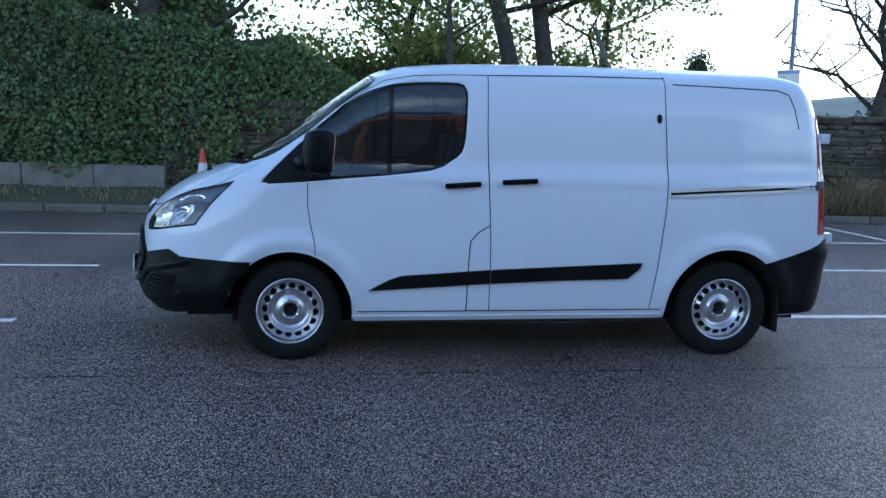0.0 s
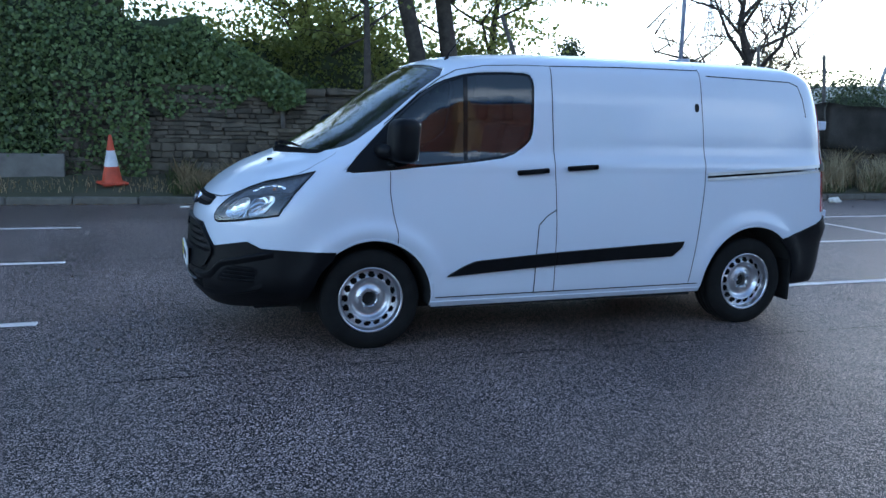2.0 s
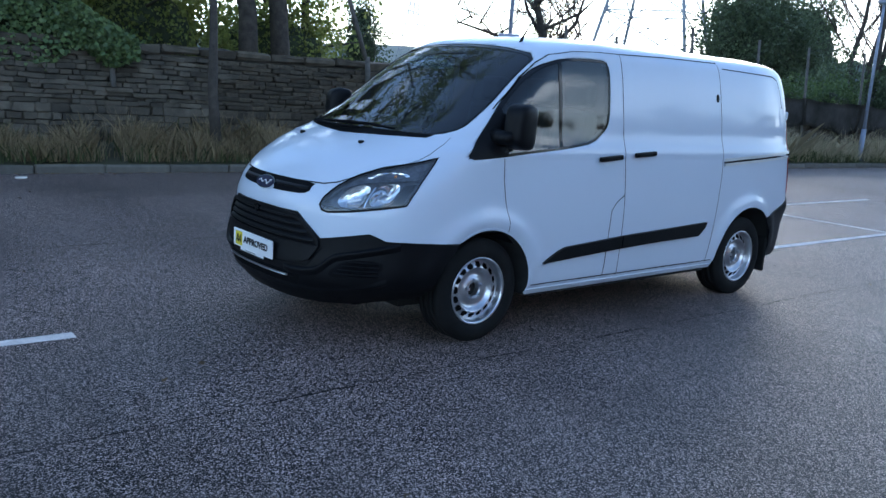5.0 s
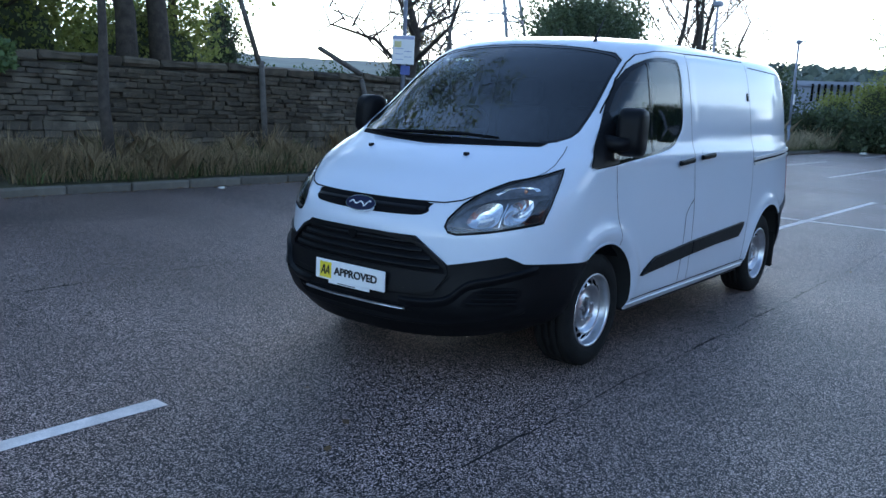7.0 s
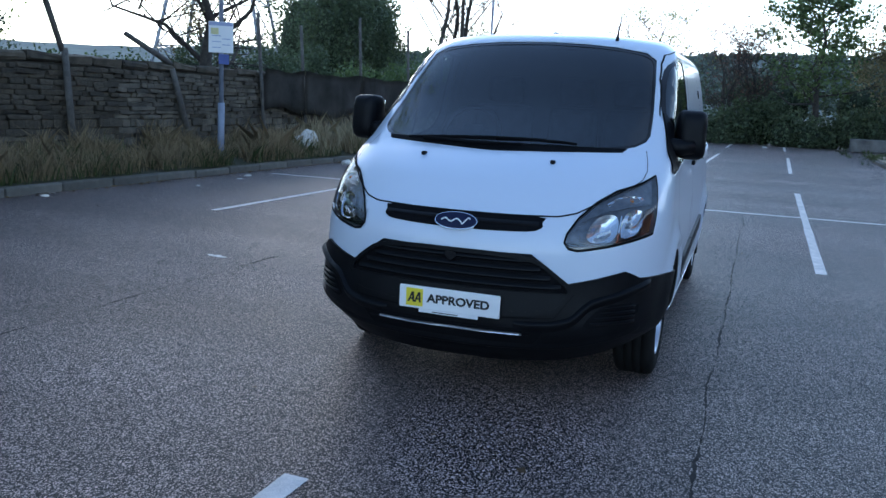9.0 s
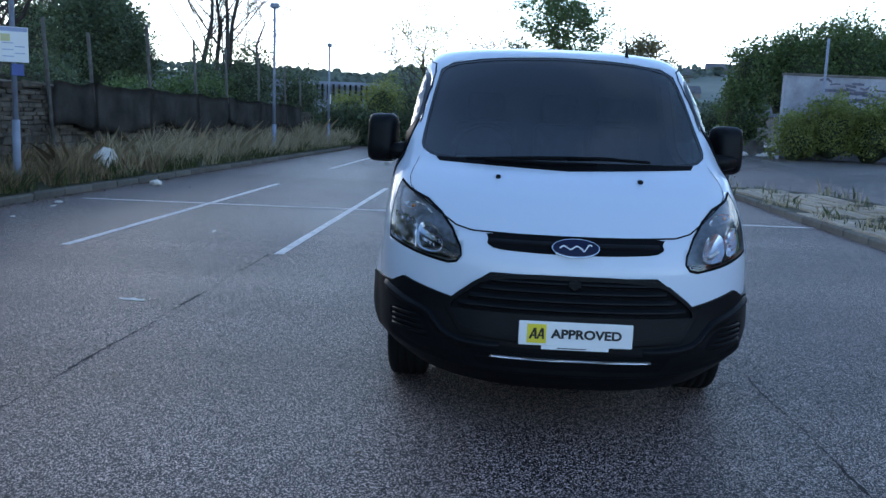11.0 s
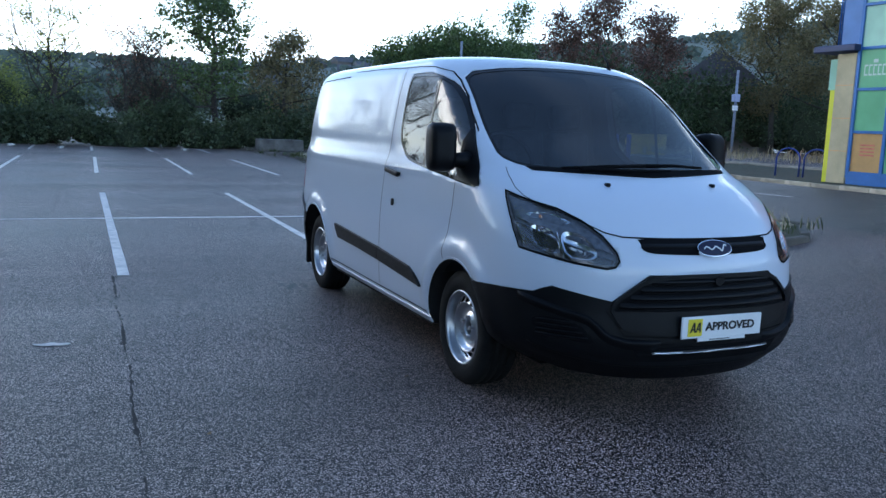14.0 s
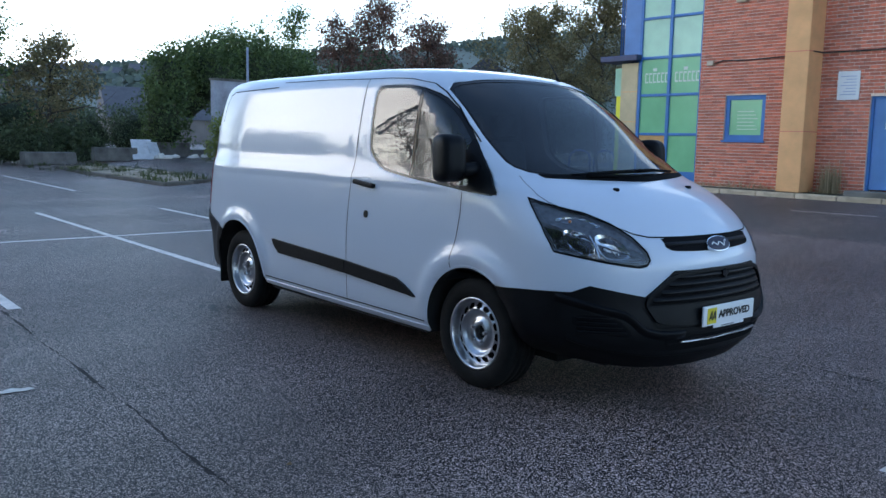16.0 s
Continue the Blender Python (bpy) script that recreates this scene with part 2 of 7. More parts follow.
M_BEZEL = material("lamp_bezel", (.10, .105, .12), .30, metal=.3, vary=.4, scale=30)
M_LENS = glass_material("clear_lens", (.95, .96, .97))
M_RED = material("red_lens", (.35, .012, .015), .12, vary=.1, coat=1)
M_AMBER = material("amber_lens", (.55, .16, .02), .15, vary=.1, coat=1)
M_BLUE_BADGE = material("badge_blue", (.004, .007, .035), .4, vary=.1, spec=.3)
M_WHITE = material("white_sign", (.78, .78, .78), .4, vary=.03)
M_YELLOW = material("plate_yellow", (.75, .6, .04), .4, vary=.05)
M_INK = material("black_ink", (.01, .01, .01), .5, vary=.1)

# ---- building blocks ----
def part(name, bm, mat, parent=None, label="", smooth=False, mats=()):
    me = bpy.data.meshes.new(name)
    bm.to_mesh(me)
    bm.free()
    for m in (mat, *mats):
        me.materials.append(m)
    if smooth:
        me.polygons.foreach_set("use_smooth", [True] * len(me.polygons))
    ob = new(name, me)
    ob.parent = parent
    if label:
        ob["label"] = label
    return ob

def empty(name, x, y, z=0.0, turn=0.0, **tags):
    ob = new(name)
    ob.matrix_basis = pose(x, y, z, 0, 0, turn)
    return tagged(ob, **tags)

def add_box(bm, x0, x1, y0, y1, z0, z1, bevel=0.0, m=None, seg=1):
    r = bmesh.ops.create_cube(bm, size=1, matrix=Matrix.LocRotScale(((x0 + x1) / 2, (y0 + y1) / 2, (z0 + z1) / 2), None, (x1 - x0, y1 - y0, z1 - z0)))
    vs = r["verts"]
    if bevel:
        es = list({e for v in vs for e in v.link_edges})
        out = bmesh.ops.bevel(bm, geom=es, offset=bevel, segments=seg, affect="EDGES", profile=.5)
        vs = list({v for f in out["faces"] for v in f.verts} | {v for v in vs if v.is_valid})
    if m is not None:
        bmesh.ops.transform(bm, matrix=m, verts=vs)
    return vs

def box(name, x0, x1, y0, y1, z0, z1, mat, parent=None, bevel=0.0, label="", seg=1):
    bm = bmesh.new()
    add_box(bm, x0, x1, y0, y1, z0, z1, bevel, seg=seg)
    return part(name, bm, mat, parent, label)

def add_tube(bm, pts, radii, sides=8, cap=True):
    """A tapered tube along points."""
    rings = []
    pts = [Vector(p) for p in pts]
    for i, p in enumerate(pts):
        d = (pts[min(i + 1, len(pts) - 1)] - pts[max(i - 1, 0)]).normalized()
        a = d.orthogonal().normalized() if i == 0 else (prev - d * prev.dot(d)).normalized()
        prev = a
        b = d.cross(a)
        r = radii[i] if isinstance(radii, (list, tuple)) else radii
        rings.append([bm.verts.new(p + (a * math.cos(2 * math.pi * k / sides) + b * math.sin(2 * math.pi * k / sides)) * r) for k in range(sides)])
    for q, w in zip(rings, rings[1:]):
        for k in range(sides):
            bm.faces.new((q[k], q[(k + 1) % sides], w[(k + 1) % sides], w[k]))
    if cap:
        bm.faces.new(list(reversed(rings[0])))
        bm.faces.new(rings[-1])

def tube(name, pts, radii, mat, parent=None, sides=8, label="", smooth=True):
    bm = bmesh.new()
    add_tube(bm, pts, radii, sides)
    return part(name, bm, mat, parent, label, smooth)

def fast_mesh(name, verts, faces, mat, parent=None, smooth=False):
    me = bpy.data.meshes.new(name)
    me.from_pydata(verts, [], faces)
    me.materials.append(mat)
    if smooth:
        me.polygons.foreach_set("use_smooth", [True] * len(me.polygons))
    ob = new(name, me)
    ob.parent = parent
    return ob

# ---- lie of the land ----
def rise(y):
    """The road before the building lies a little higher than the car park."""
    t = min(max((1.0 - y) / 8.0, 0), 1)
    return .38 * t * t * (3 - 2 * t)

def kerb_y(x):
    return 13.72 - .037 * x

def wall_y(x):
    return 15.22 - .04 * x

def ground_sheet():
    """One sheet to the horizon; fine near the van, coarse far off, with hills beyond."""
    xs = sorted({*[round(v, 2) for v in np.linspace(-30, 60, 46)], *[-900, -400, -150, -70, 90, 140, 220, 320, 450, 620, 850, 1200, 1700, 2500]})
    ys = sorted({*[round(v, 2) for v in np.linspace(-30, 40, 71)], *[-1800, -1200, -800, -500, -320, -200, -120, -70, 60, 100, 180, 300, 500, 800, 1300, 2000]})
    def h(x, y):
        z = rise(y)
        if y > 16 and x < 60:
            z += min((y - 16) * .12, 2.0)
        return z
    verts = [(x, y, h(x, y)) for y in ys for x in xs]
    n = len(xs)
    faces = [(j * n + i, j * n + i + 1, (j + 1) * n + i + 1, (j + 1) * n + i) for j in range(len(ys) - 1) for i in range(n - 1)]
    ob = fast_mesh("ground", verts, faces, M_ASPHALT, smooth=True)
    return tagged(ob, "worn grey asphalt of a car park", "ground", kind="structure")
ground_sheet()

def line(x0, y0, x1, y1, width=.1, z=None):
    d = Vector((x1 - x0, y1 - y0)).normalized()
    n = Vector((-d.y, d.x)) * width / 2
    cnt = max(2, int(math.hypot(x1 - x0, y1 - y0) / .5))
    rng = random.Random(int(x0 * 100 + y0 * 7))
    vs, fs = [], []
    for i in range(cnt + 1):
        t = i / cnt
        px, py = x0 + (x1 - x0) * t, y0 + (y1 - y0) * t
        wob = 1 + rng.uniform(-.1, .1)
        zz = rise(py) + .004
        vs += [(px + n.x * wob, py + n.y * wob, zz), (px - n.x * wob, py - n.y * wob, zz)]
        if i:
            fs.append((2 * i - 2, 2 * i - 1, 2 * i + 1, 2 * i))
    ob = fast_mesh("road_marking", vs, fs, M_LINE)
    return tagged(ob, "worn white painted parking line on asphalt", "road marking", group="parking lines", kind="structure")

for k in range(4):
    y = 10.95 - 2.27 * k
    line(3.6, y + .07, 12.4, y - .1)            # first row of bays
    line(18.1, y - .2, 26.4, y - .42)           # second row
    line(31.7, y - .5, 36.5, y - .6)
for k in range(4):
    y = 11.3 - 2.4 * k
    line(-9.5, y + .15, -2.3, y)
line(8.1, 12.95, 8.35, 1.4)

# ---- the van: its outer form, in metres from its own middle line ----
CY = 6.26
def curve(pts):
    """A monotone cubic through the points."""
    xs = np.array([p[0] for p in pts], float); ys = np.array([p[1] for p in pts], float)
    h = np.diff(xs); d = np.diff(ys) / h
    m = np.zeros(len(xs)); m[0], m[-1] = d[0], d[-1]
    for i in range(1, len(xs) - 1):
        if d[i - 1] * d[i] > 0:
            w1, w2 = 2 * h[i] + h[i - 1], h[i] + 2 * h[i - 1]
            m[i] = (w1 + w2) / (w1 / d[i - 1] + w2 / d[i])
    def f(x):
        x = min(max(x, xs[0]), xs[-1]); i = min(int(np.searchsorted(xs, x, "right")) - 1, len(h) - 1)
        t = (x - xs[i]) / h[i]
        return float((1 + 2*t) * (1-t)**2 * ys[i] + t * (1-t)**2 * h[i] * m[i] + t*t * (3 - 2*t) * ys[i+1] + t*t * (t-1) * h[i] * m[i+1])
    return f
NOSE = curve([(.16,-1.0),(.20,-1.11),(.26,-1.205),(.34,-1.265),(.45,-1.293),(.53,-1.285),(.60,-1.272),(.70,-1.265),(.81,-1.255),(.88,-1.23),(.94,-1.19),(1.01,-1.12),(1.07,-1.04),(1.12,-.96),(1.19,-.80),(1.225,-.70),(1.30,-.56),(1.45,-.30),(1.65,-.03),(1.80,.19),(1.86,.29),(1.89,.36),(1.915,.46),(1.935,.62),(1.95,.85),(1.96,1.15),(1.966,1.5)])
DEPTH = curve([(.16,.6),(.3,.75),(.5,.78),(.8,.78),(1.0,.72),(1.12,.66),(1.225,.50),(1.3,.43),(1.45,.34),(1.65,.30),(1.8,.32),(1.89,.42),(1.95,.7),(1.966,.7)])
WIDE = curve([(.16,.78),(.22,.85),(.28,.91),(.34,.935),(.5,.945),(.7,.95),(.9,.945),(1.05,.935),(1.15,.924),(1.21,.912),(1.26,.894),(1.31,.884),(1.4,.874),(1.6,.842),(1.75,.808),(1.82,.785),(1.86,.76),(1.89,.725),(1.915,.67),(1.935,.59),(1.95,.48),(1.96,.36),(1.966,.2)])
TAIL = curve([(.16,3.345),(.22,3.545),(.3,3.605),(.5,3.645),(.72,3.655),(.76,3.630),(.81,3.620),(1.29,3.575),(1.66,3.515),(1.8,3.465),(1.86,3.425),(1.89,3.375),(1.915,3.295),(1.935,3.145),(1.95,2.945),(1.96,2.545),(1.966,2.245)])
POWER = curve([(.2,2.4),(1.0,2.3),(1.3,2.2),(1.6,2.2),(1.85,2.3),(1.966,2.4)])
REAR = .30
HUBS = ((-.226, .322), (2.70, .322))
def ease(t):
    t = min(max(t, 0.0), 1.0)
    return t * t * (3 - 2 * t)
def bulge(x, z):
    """The swelling over the wheel arches."""
    b = 0.0
    for hx, hz in HUBS:
        r = math.hypot(x - hx, z - hz)
        b += .025 * math.exp(-((r - .455) / .06) ** 2) * min(max((z - .3) / .2, 0), 1)
    if z > 1.2 and x > 1.0:
        # the upper panels lie a little deeper than the pillars and the shoulder
        top = ease((1.83 - .008 * (x - 1) - z) / .05)
        b -= .0025 * ease((z - 1.275) / .05) * top * ease((x - 1.10) / .05) * ease((3.21 - (z - 1.5) * .25 - x) / .07)
    # shoulder line below the windows
    b += .006 * ease((z - 1.14) / .035) * ease((x + .05) / .35) * ease((3.42 - x) / .12)
    return b
def draw_in(x, z):
    """The flanks draw in towards the tail, most of all at the bumper."""
    t = max(0.0, (x - 2.7) / .85)
    return 1 - (.11 + .05 * ease((.75 - z) / .2)) * t * t
def side_y(x, z):
    f, d, w, n = NOSE(z), DEPTH(z), WIDE(z), POWER(z)
    if x < f: return 0.0
    if x < f + d: w = w * max(0, 1 - (1 - (x - f) / d) ** n) ** (1 / n)
    r = TAIL(z)
    if x > r: return 0.0
    if x > r - REAR: w = w * max(0, 1 - ((x - r + REAR) / REAR) ** 2.6) ** (1 / 2.6)
    return w * draw_in(x, z) + bulge(x, z)
def front_x(y, z):
    f, d, w, n = NOSE(z), DEPTH(z), WIDE(z), POWER(z)
    q = min(abs(y) / w, 1.0)
    return f + d * (1 - max(0, 1 - q ** n) ** (1 / n))

van = empty("van", 0, CY, 0, label="white panel van with black bumpers and steel wheels parked on asphalt", category="van")

def along(x, y, z):
    """The run round the nose that a place on the skin has: 0 at the middle, past 90 degrees metres along the flank."""
    f, d, w, n = NOSE(z), DEPTH(z), WIDE(z), POWER(z)
    s = -1 if y < 0 else 1
    if x > f + d:
        return s * (math.pi / 2 + x - f - d)
    return s * math.asin(min(1, (abs(y) / w) ** (n / 2)))

def map_side(s):
    return lambda x, z: Vector((x, s * side_y(x, z), z))

def map_front(y, z):
    return Vector((front_x(y, z), y, z))

def map_nose(p, z):
    f, d, w, n = NOSE(z), DEPTH(z), WIDE(z), POWER(z)
    s, a = (-1 if p < 0 else 1), abs(p)
    if a > math.pi / 2:
        x = f + d + a - math.pi / 2
        return Vector((x, s * (w + bulge(x, z)), z))
    x = f + d * (1 - math.cos(a) ** (2 / n))
    w *= 1 - .14 * ease((.435 - z) / .19) * ease((-.34 - x) / .32)
    return Vector((x, s * (w * math.sin(a) ** (2 / n) + bulge(x, z)), z))

def map_top(x, y):
    """The skin from above, ahead of the screen."""
    lo, hi = .8, 1.95
    for _ in range(30):
        m = (lo + hi) / 2
        lo, hi = (m, hi) if side_y(x, m) > abs(y) else (lo, m)
    return Vector((x, y, lo))

def rounded(poly, times=2, keep=.25):
    """Cuts the corners of a closed outline."""
    for _ in range(times):
        out = []
        for i, p in enumerate(poly):
            q = poly[(i + 1) % len(poly)]
            out += [(p[0] + (q[0] - p[0]) * keep, p[1] + (q[1] - p[1]) * keep), (p[0] + (q[0] - p[0]) * (1 - keep), p[1] + (q[1] - p[1]) * (1 - keep))]
        poly = out
    return poly

def draped(bm2, mapper, lift, thick):
    """Lays a flat mesh onto the skin, lift metres proud, with its edge turned in by thick."""
    eps = .004
    nor = {}
    for v in bm2.verts:
        a, b = v.co.x, v.co.y
        p = mapper(a, b)
        n = (mapper(a + eps, b) - mapper(a - eps, b)).cross(mapper(a, b + eps) - mapper(a, b - eps))
        if n.length < 1e-9:
            n = Vector((p.x - 1.2, p.y, 0))
        n.normalize()
        if n.dot(Vector(((p.x - 1.2) * .3, p.y, (p.z - 1.0) * .3))) < 0:
            n = -n
        nor[v] = (p, n)
    for v, (p, n) in nor.items():
        v.co = p + n * lift
    bm2.normal_update()
    total = sum((f.normal.dot(nor[f.verts[0]][1]) for f in bm2.faces), 0.0)
    if total < 0:
        bmesh.ops.reverse_faces(bm2, faces=bm2.faces)
    for f in bm2.faces:
        f.smooth = True
    if thick:
        edge = [e for e in bm2.edges if len(e.link_faces) == 1]
        low = {}
        for e in edge:
            for v in e.verts:
                if v not in low:
                    p, n = nor[v]
                    low[v] = bm2.verts.new(p + n * (lift - thick))
        for e in edge:
            lp = e.link_loops[0]
            a, b = lp.vert, lp.link_loop_next.vert
            f = bm2.faces.new((b, a, low[a], low[b]))
            f.smooth = False
            e.smooth = False
    return bm2

def flat(poly, step):
    bm2 = bmesh.new()
    bm2.faces.new([bm2.verts.new((p[0], p[1], 0)) for p in poly])
    bmesh.ops.triangulate(bm2, faces=bm2.faces[:], ngon_method="EAR_CLIP")
    for ax in (0, 1):
        lo, hi = min(p[ax] for p in poly), max(p[ax] for p in poly)
        k = math.floor(lo / step) + 1
        while k * step < hi - 1e-4:
            if k * step > lo + 1e-4:
                co, no = [0, 0, 0], [0, 0, 0]
                co[ax], no[ax] = k * step, 1
                bmesh.ops.bisect_plane(bm2, geom=bm2.verts[:] + bm2.edges[:] + bm2.faces[:], dist=1e-5, plane_co=co, plane_no=no)
            k += 1
    return bm2

def patch(name, poly, mapper, mat, parent=None, lift=.003, thick=.004, step=.06, label=""):
    return part(name, draped(flat(poly, step), mapper, lift, thick), mat, parent or van, label)

def ribbon(name, pts, width, mapper, mat, parent=None, lift=.0015, thick=0.0, closed=False, label="", fine=.03):
    """A narrow band along a line on the skin."""
    dense = []
    run = pts + ([pts[0]] if closed else [])
    for p, q in zip(run, run[1:]):
        k = max(1, int(math.hypot(q[0] - p[0], q[1] - p[1]) / fine))
        dense += [(p[0] + (q[0] - p[0]) * i / k, p[1] + (q[1] - p[1]) * i / k) for i in range(k)]
    if not closed:
        dense.append(pts[-1])
    bm2 = bmesh.new()
    n = len(dense)
    pairs = []
    for i, p in enumerate(dense):
        a = dense[(i - 1) % n] if closed or i else p
        b = dense[(i + 1) % n] if closed or i < n - 1 else p
        t = Vector((b[0] - a[0], b[1] - a[1])).normalized()
        s = Vector((-t.y, t.x)) * width / 2
        pairs.append((bm2.verts.new((p[0] + s.x, p[1] + s.y, 0)), bm2.verts.new((p[0] - s.x, p[1] - s.y, 0))))
    for i in range(n if closed else n - 1):
        q, w = pairs[i], pairs[(i + 1) % n]
        bm2.faces.new((q[0], q[1], w[1], w[0]))
    return part(name, draped(bm2, mapper, lift, thick), mat, parent or van, label)

def ridge(name, pts, width, mat, parent, base, crest, ends=.05):
    """A crease along a line on the nose: a shelf that faces up, its crest low on the band, dying out at both ends."""
    dense = []
    for p, q in zip(pts, pts[1:]):
        k = max(1, int(math.hypot(q[0] - p[0], q[1] - p[1]) / .03))
        dense += [(p[0] + (q[0] - p[0]) * i / k, p[1] + (q[1] - p[1]) * i / k) for i in range(k)]
    dense.append(pts[-1])
    n = len(dense)
    run = [0.0]
    for p, q in zip(dense, dense[1:]):
        run.append(run[-1] + math.hypot(q[0] - p[0], q[1] - p[1]))
    bm2 = bmesh.new()
    rows = []
    eps = .004
    for i, p in enumerate(dense):
        a, b = dense[max(i - 1, 0)], dense[min(i + 1, n - 1)]
        t = Vector((b[0] - a[0], b[1] - a[1])).normalized()
        side = Vector((-t.y, t.x)) * width / 2
        fade = ease(min(run[i], run[-1] - run[i]) / max(ends, 1e-6) + .15)
        row = []
        for off, lift in ((1.0, base), (.35, base + (crest - base) * .45 * fade), (-.35, base + (crest - base) * fade), (-.55, base + (crest - base) * .9 * fade), (-1.0, base - .002)):
            u, z = p[0] + side.x * off, p[1] + side.y * off
            nor = (map_nose(u + eps, z) - map_nose(u - eps, z)).cross(map_nose(u, z + eps) - map_nose(u, z - eps)).normalized()
            q = map_nose(u, z)
            if nor.dot(Vector(((q.x - 1.2) * .3, q.y, 0))) < 0:
                nor = -nor
            row.append(bm2.verts.new(q + nor * lift))
        rows.append(row)
    for q, w in zip(rows, rows[1:]):
        for j in range(4):
            bm2.faces.new((q[j], w[j], w[j + 1], q[j + 1])).smooth = True
    bmesh.ops.recalc_face_normals(bm2, faces=bm2.faces)
    return part(name, bm2, mat, parent)

# outlines on the skin: flank outlines are (x, z), front ones (y, z)
SIDE_GLASS = rounded([(-.42, 1.135), (-.30, 1.262), (-.12, 1.437), (.08, 1.62), (.25, 1.728), (.43, 1.785), (.66, 1.80), (.87, 1.80), (.905, 1.74), (.895, 1.55), (.885, 1.42), (.86, 1.345), (.715, 1.245), (.44, 1.208), (.08, 1.176), (-.12, 1.155)], 1, .2)
SCREEN = rounded([(-.70, 1.80), (-.40, 1.845), (0, 1.86), (.40, 1.845), (.70, 1.80), (.735, 1.62), (.765, 1.42), (.775, 1.31), (.70, 1.265), (.45, 1.245), (0, 1.235), (-.45, 1.245), (-.70, 1.265), (-.775, 1.31), (-.765, 1.42), (-.735, 1.62)], 1, .2)

def skin_solid(inset, z0, z1, x_cut=None, levels=88, floor_cap=True):
    """The van's form as a closed solid: a stack of outlines; inset makes the hollow of the cab."""
    zs = [z0 + (z1 - z0) * i / (levels - 1) for i in range(levels)]
    if inset == 0:
        zs = sorted(set([z for z in zs if z < 1.88] + [1.88 + (1.966 - 1.88) * (1 - (1 - t / 16) ** 2) for t in range(17)]))
    nf, ns, nr = 44, 120, 14
    bm = bmesh.new()
    rings = []
    for z in zs:
        f, d, w, n, r = NOSE(z) + inset * 1.3, DEPTH(z), WIDE(z) - inset, POWER(z), TAIL(z)
        half = []
        for i in range(nf):
            a = math.pi / 2 * i / nf
            half.append((f + d * (1 - math.cos(a) ** (2 / n)), w * math.sin(a) ** (2 / n)))
        end = x_cut if x_cut else r - REAR
        x0 = f + d
        for i in range(ns + 1):
            half.append((x0 + (end - x0) * i / ns, w))
        if x_cut:
            half.append((end, 0))
        else:
            for i in range(1, nr + 1):
                a = math.pi / 2 * i / nr
                half.append((r - REAR + REAR * math.sin(a) ** (2 / 2.6), w * max(0, math.cos(a)) ** (2 / 2.6)))
        ring = []
        m = len(half)
        for i, (x, y) in enumerate(half):
            y *= draw_in(x, z)
            if inset == 0 and .02 < y:
                y += bulge(x, z)
            ring.append(bm.verts.new((x, y if 0 < i < m - 1 else 0, z)))
        for i in range(m - 2, 0, -1):
            v = ring[i].co
            ring.append(bm.verts.new((v.x, -v.y, z)))
        rings.append(ring)
    k = len(rings[0])
    for a, b in zip(rings, rings[1:]):
        for i in range(k):
            bm.faces.new((a[i], b[i], b[(i + 1) % k], a[(i + 1) % k])).smooth = True
    bm.faces.new(rings[0])
    bm.faces.new(list(reversed(rings[-1]))).smooth = True
    bmesh.ops.recalc_face_normals(bm, faces=bm.faces)
    return bm

def prism(poly, axis, lo, hi):
    bm = bmesh.new()
    def at(p, d):
        return (p[0], d, p[1]) if axis == "y" else (d, p[0], p[1])
    a = [bm.verts.new(at(p, lo)) for p in poly]
    b = [bm.verts.new(at(p, hi)) for p in poly]
    n = len(poly)
    for i in range(n):
        bm.faces.new((a[i], a[(i + 1) % n], b[(i + 1) % n], b[i]))
    bm.faces.new(a)
    bm.faces.new(b)
    bmesh.ops.recalc_face_normals(bm, faces=bm.faces)
    return bm

def cut(target, bms):
    """Takes solids away from a mesh and drops the helpers again."""
    helpers = []
    for i, (bm, mat) in enumerate(bms):
        me = bpy.data.meshes.new("cutter")
        bm.to_mesh(me)
        bm.free()
        me.materials.append(mat)
        ob = new("cutter", me)
        ob.matrix_basis = target.matrix_basis
        ob.parent = target.parent
        mod = target.modifiers.new("cut", "BOOLEAN")
        mod.object, mod.operation, mod.solver, mod.material_mode = ob, "DIFFERENCE", "EXACT", "TRANSFER"
        helpers.append(ob)
    bpy.context.view_layer.update()
    dg = bpy.context.evaluated_depsgraph_get()
    me = bpy.data.meshes.new_from_object(target.evaluated_get(dg))
    target.modifiers.clear()
    old = target.data
    target.data = me
    for ob in helpers:
        d = ob.data
        bpy.data.objects.remove(ob)
        bpy.data.meshes.remove(d)
    bpy.data.meshes.remove(old)

def arch(hub, r):
    pts = [(hub[0] + r * math.cos(a), hub[1] + r * math.sin(a)) for a in np.linspace(-.5, math.pi + .5, 40)]
    return pts

body = part("body_shell", skin_solid(0, .27, 1.966), M_PAINT, van)
cutters = [(skin_solid(.05, .60, 1.90, 1.12, 60), M_TRIM), (prism(SCREEN, "x", -1.3, .45), M_TRIM)]
for s in (-1, 1):
    cutters.append((prism(SIDE_GLASS, "y", s * .5, s * 1.2), M_TRIM))
    for hub, r in zip(HUBS, (.395, .425)):
        cutters.append((prism(arch(hub, r), "y", s * .60, s * 1.3), M_WELL))
bm = bmesh.new()
add_box(bm, -1.7, -.5, -1.3, 1.3, .1, .43)
cutters.append((bm, M_WELL))
cut(body, cutters)

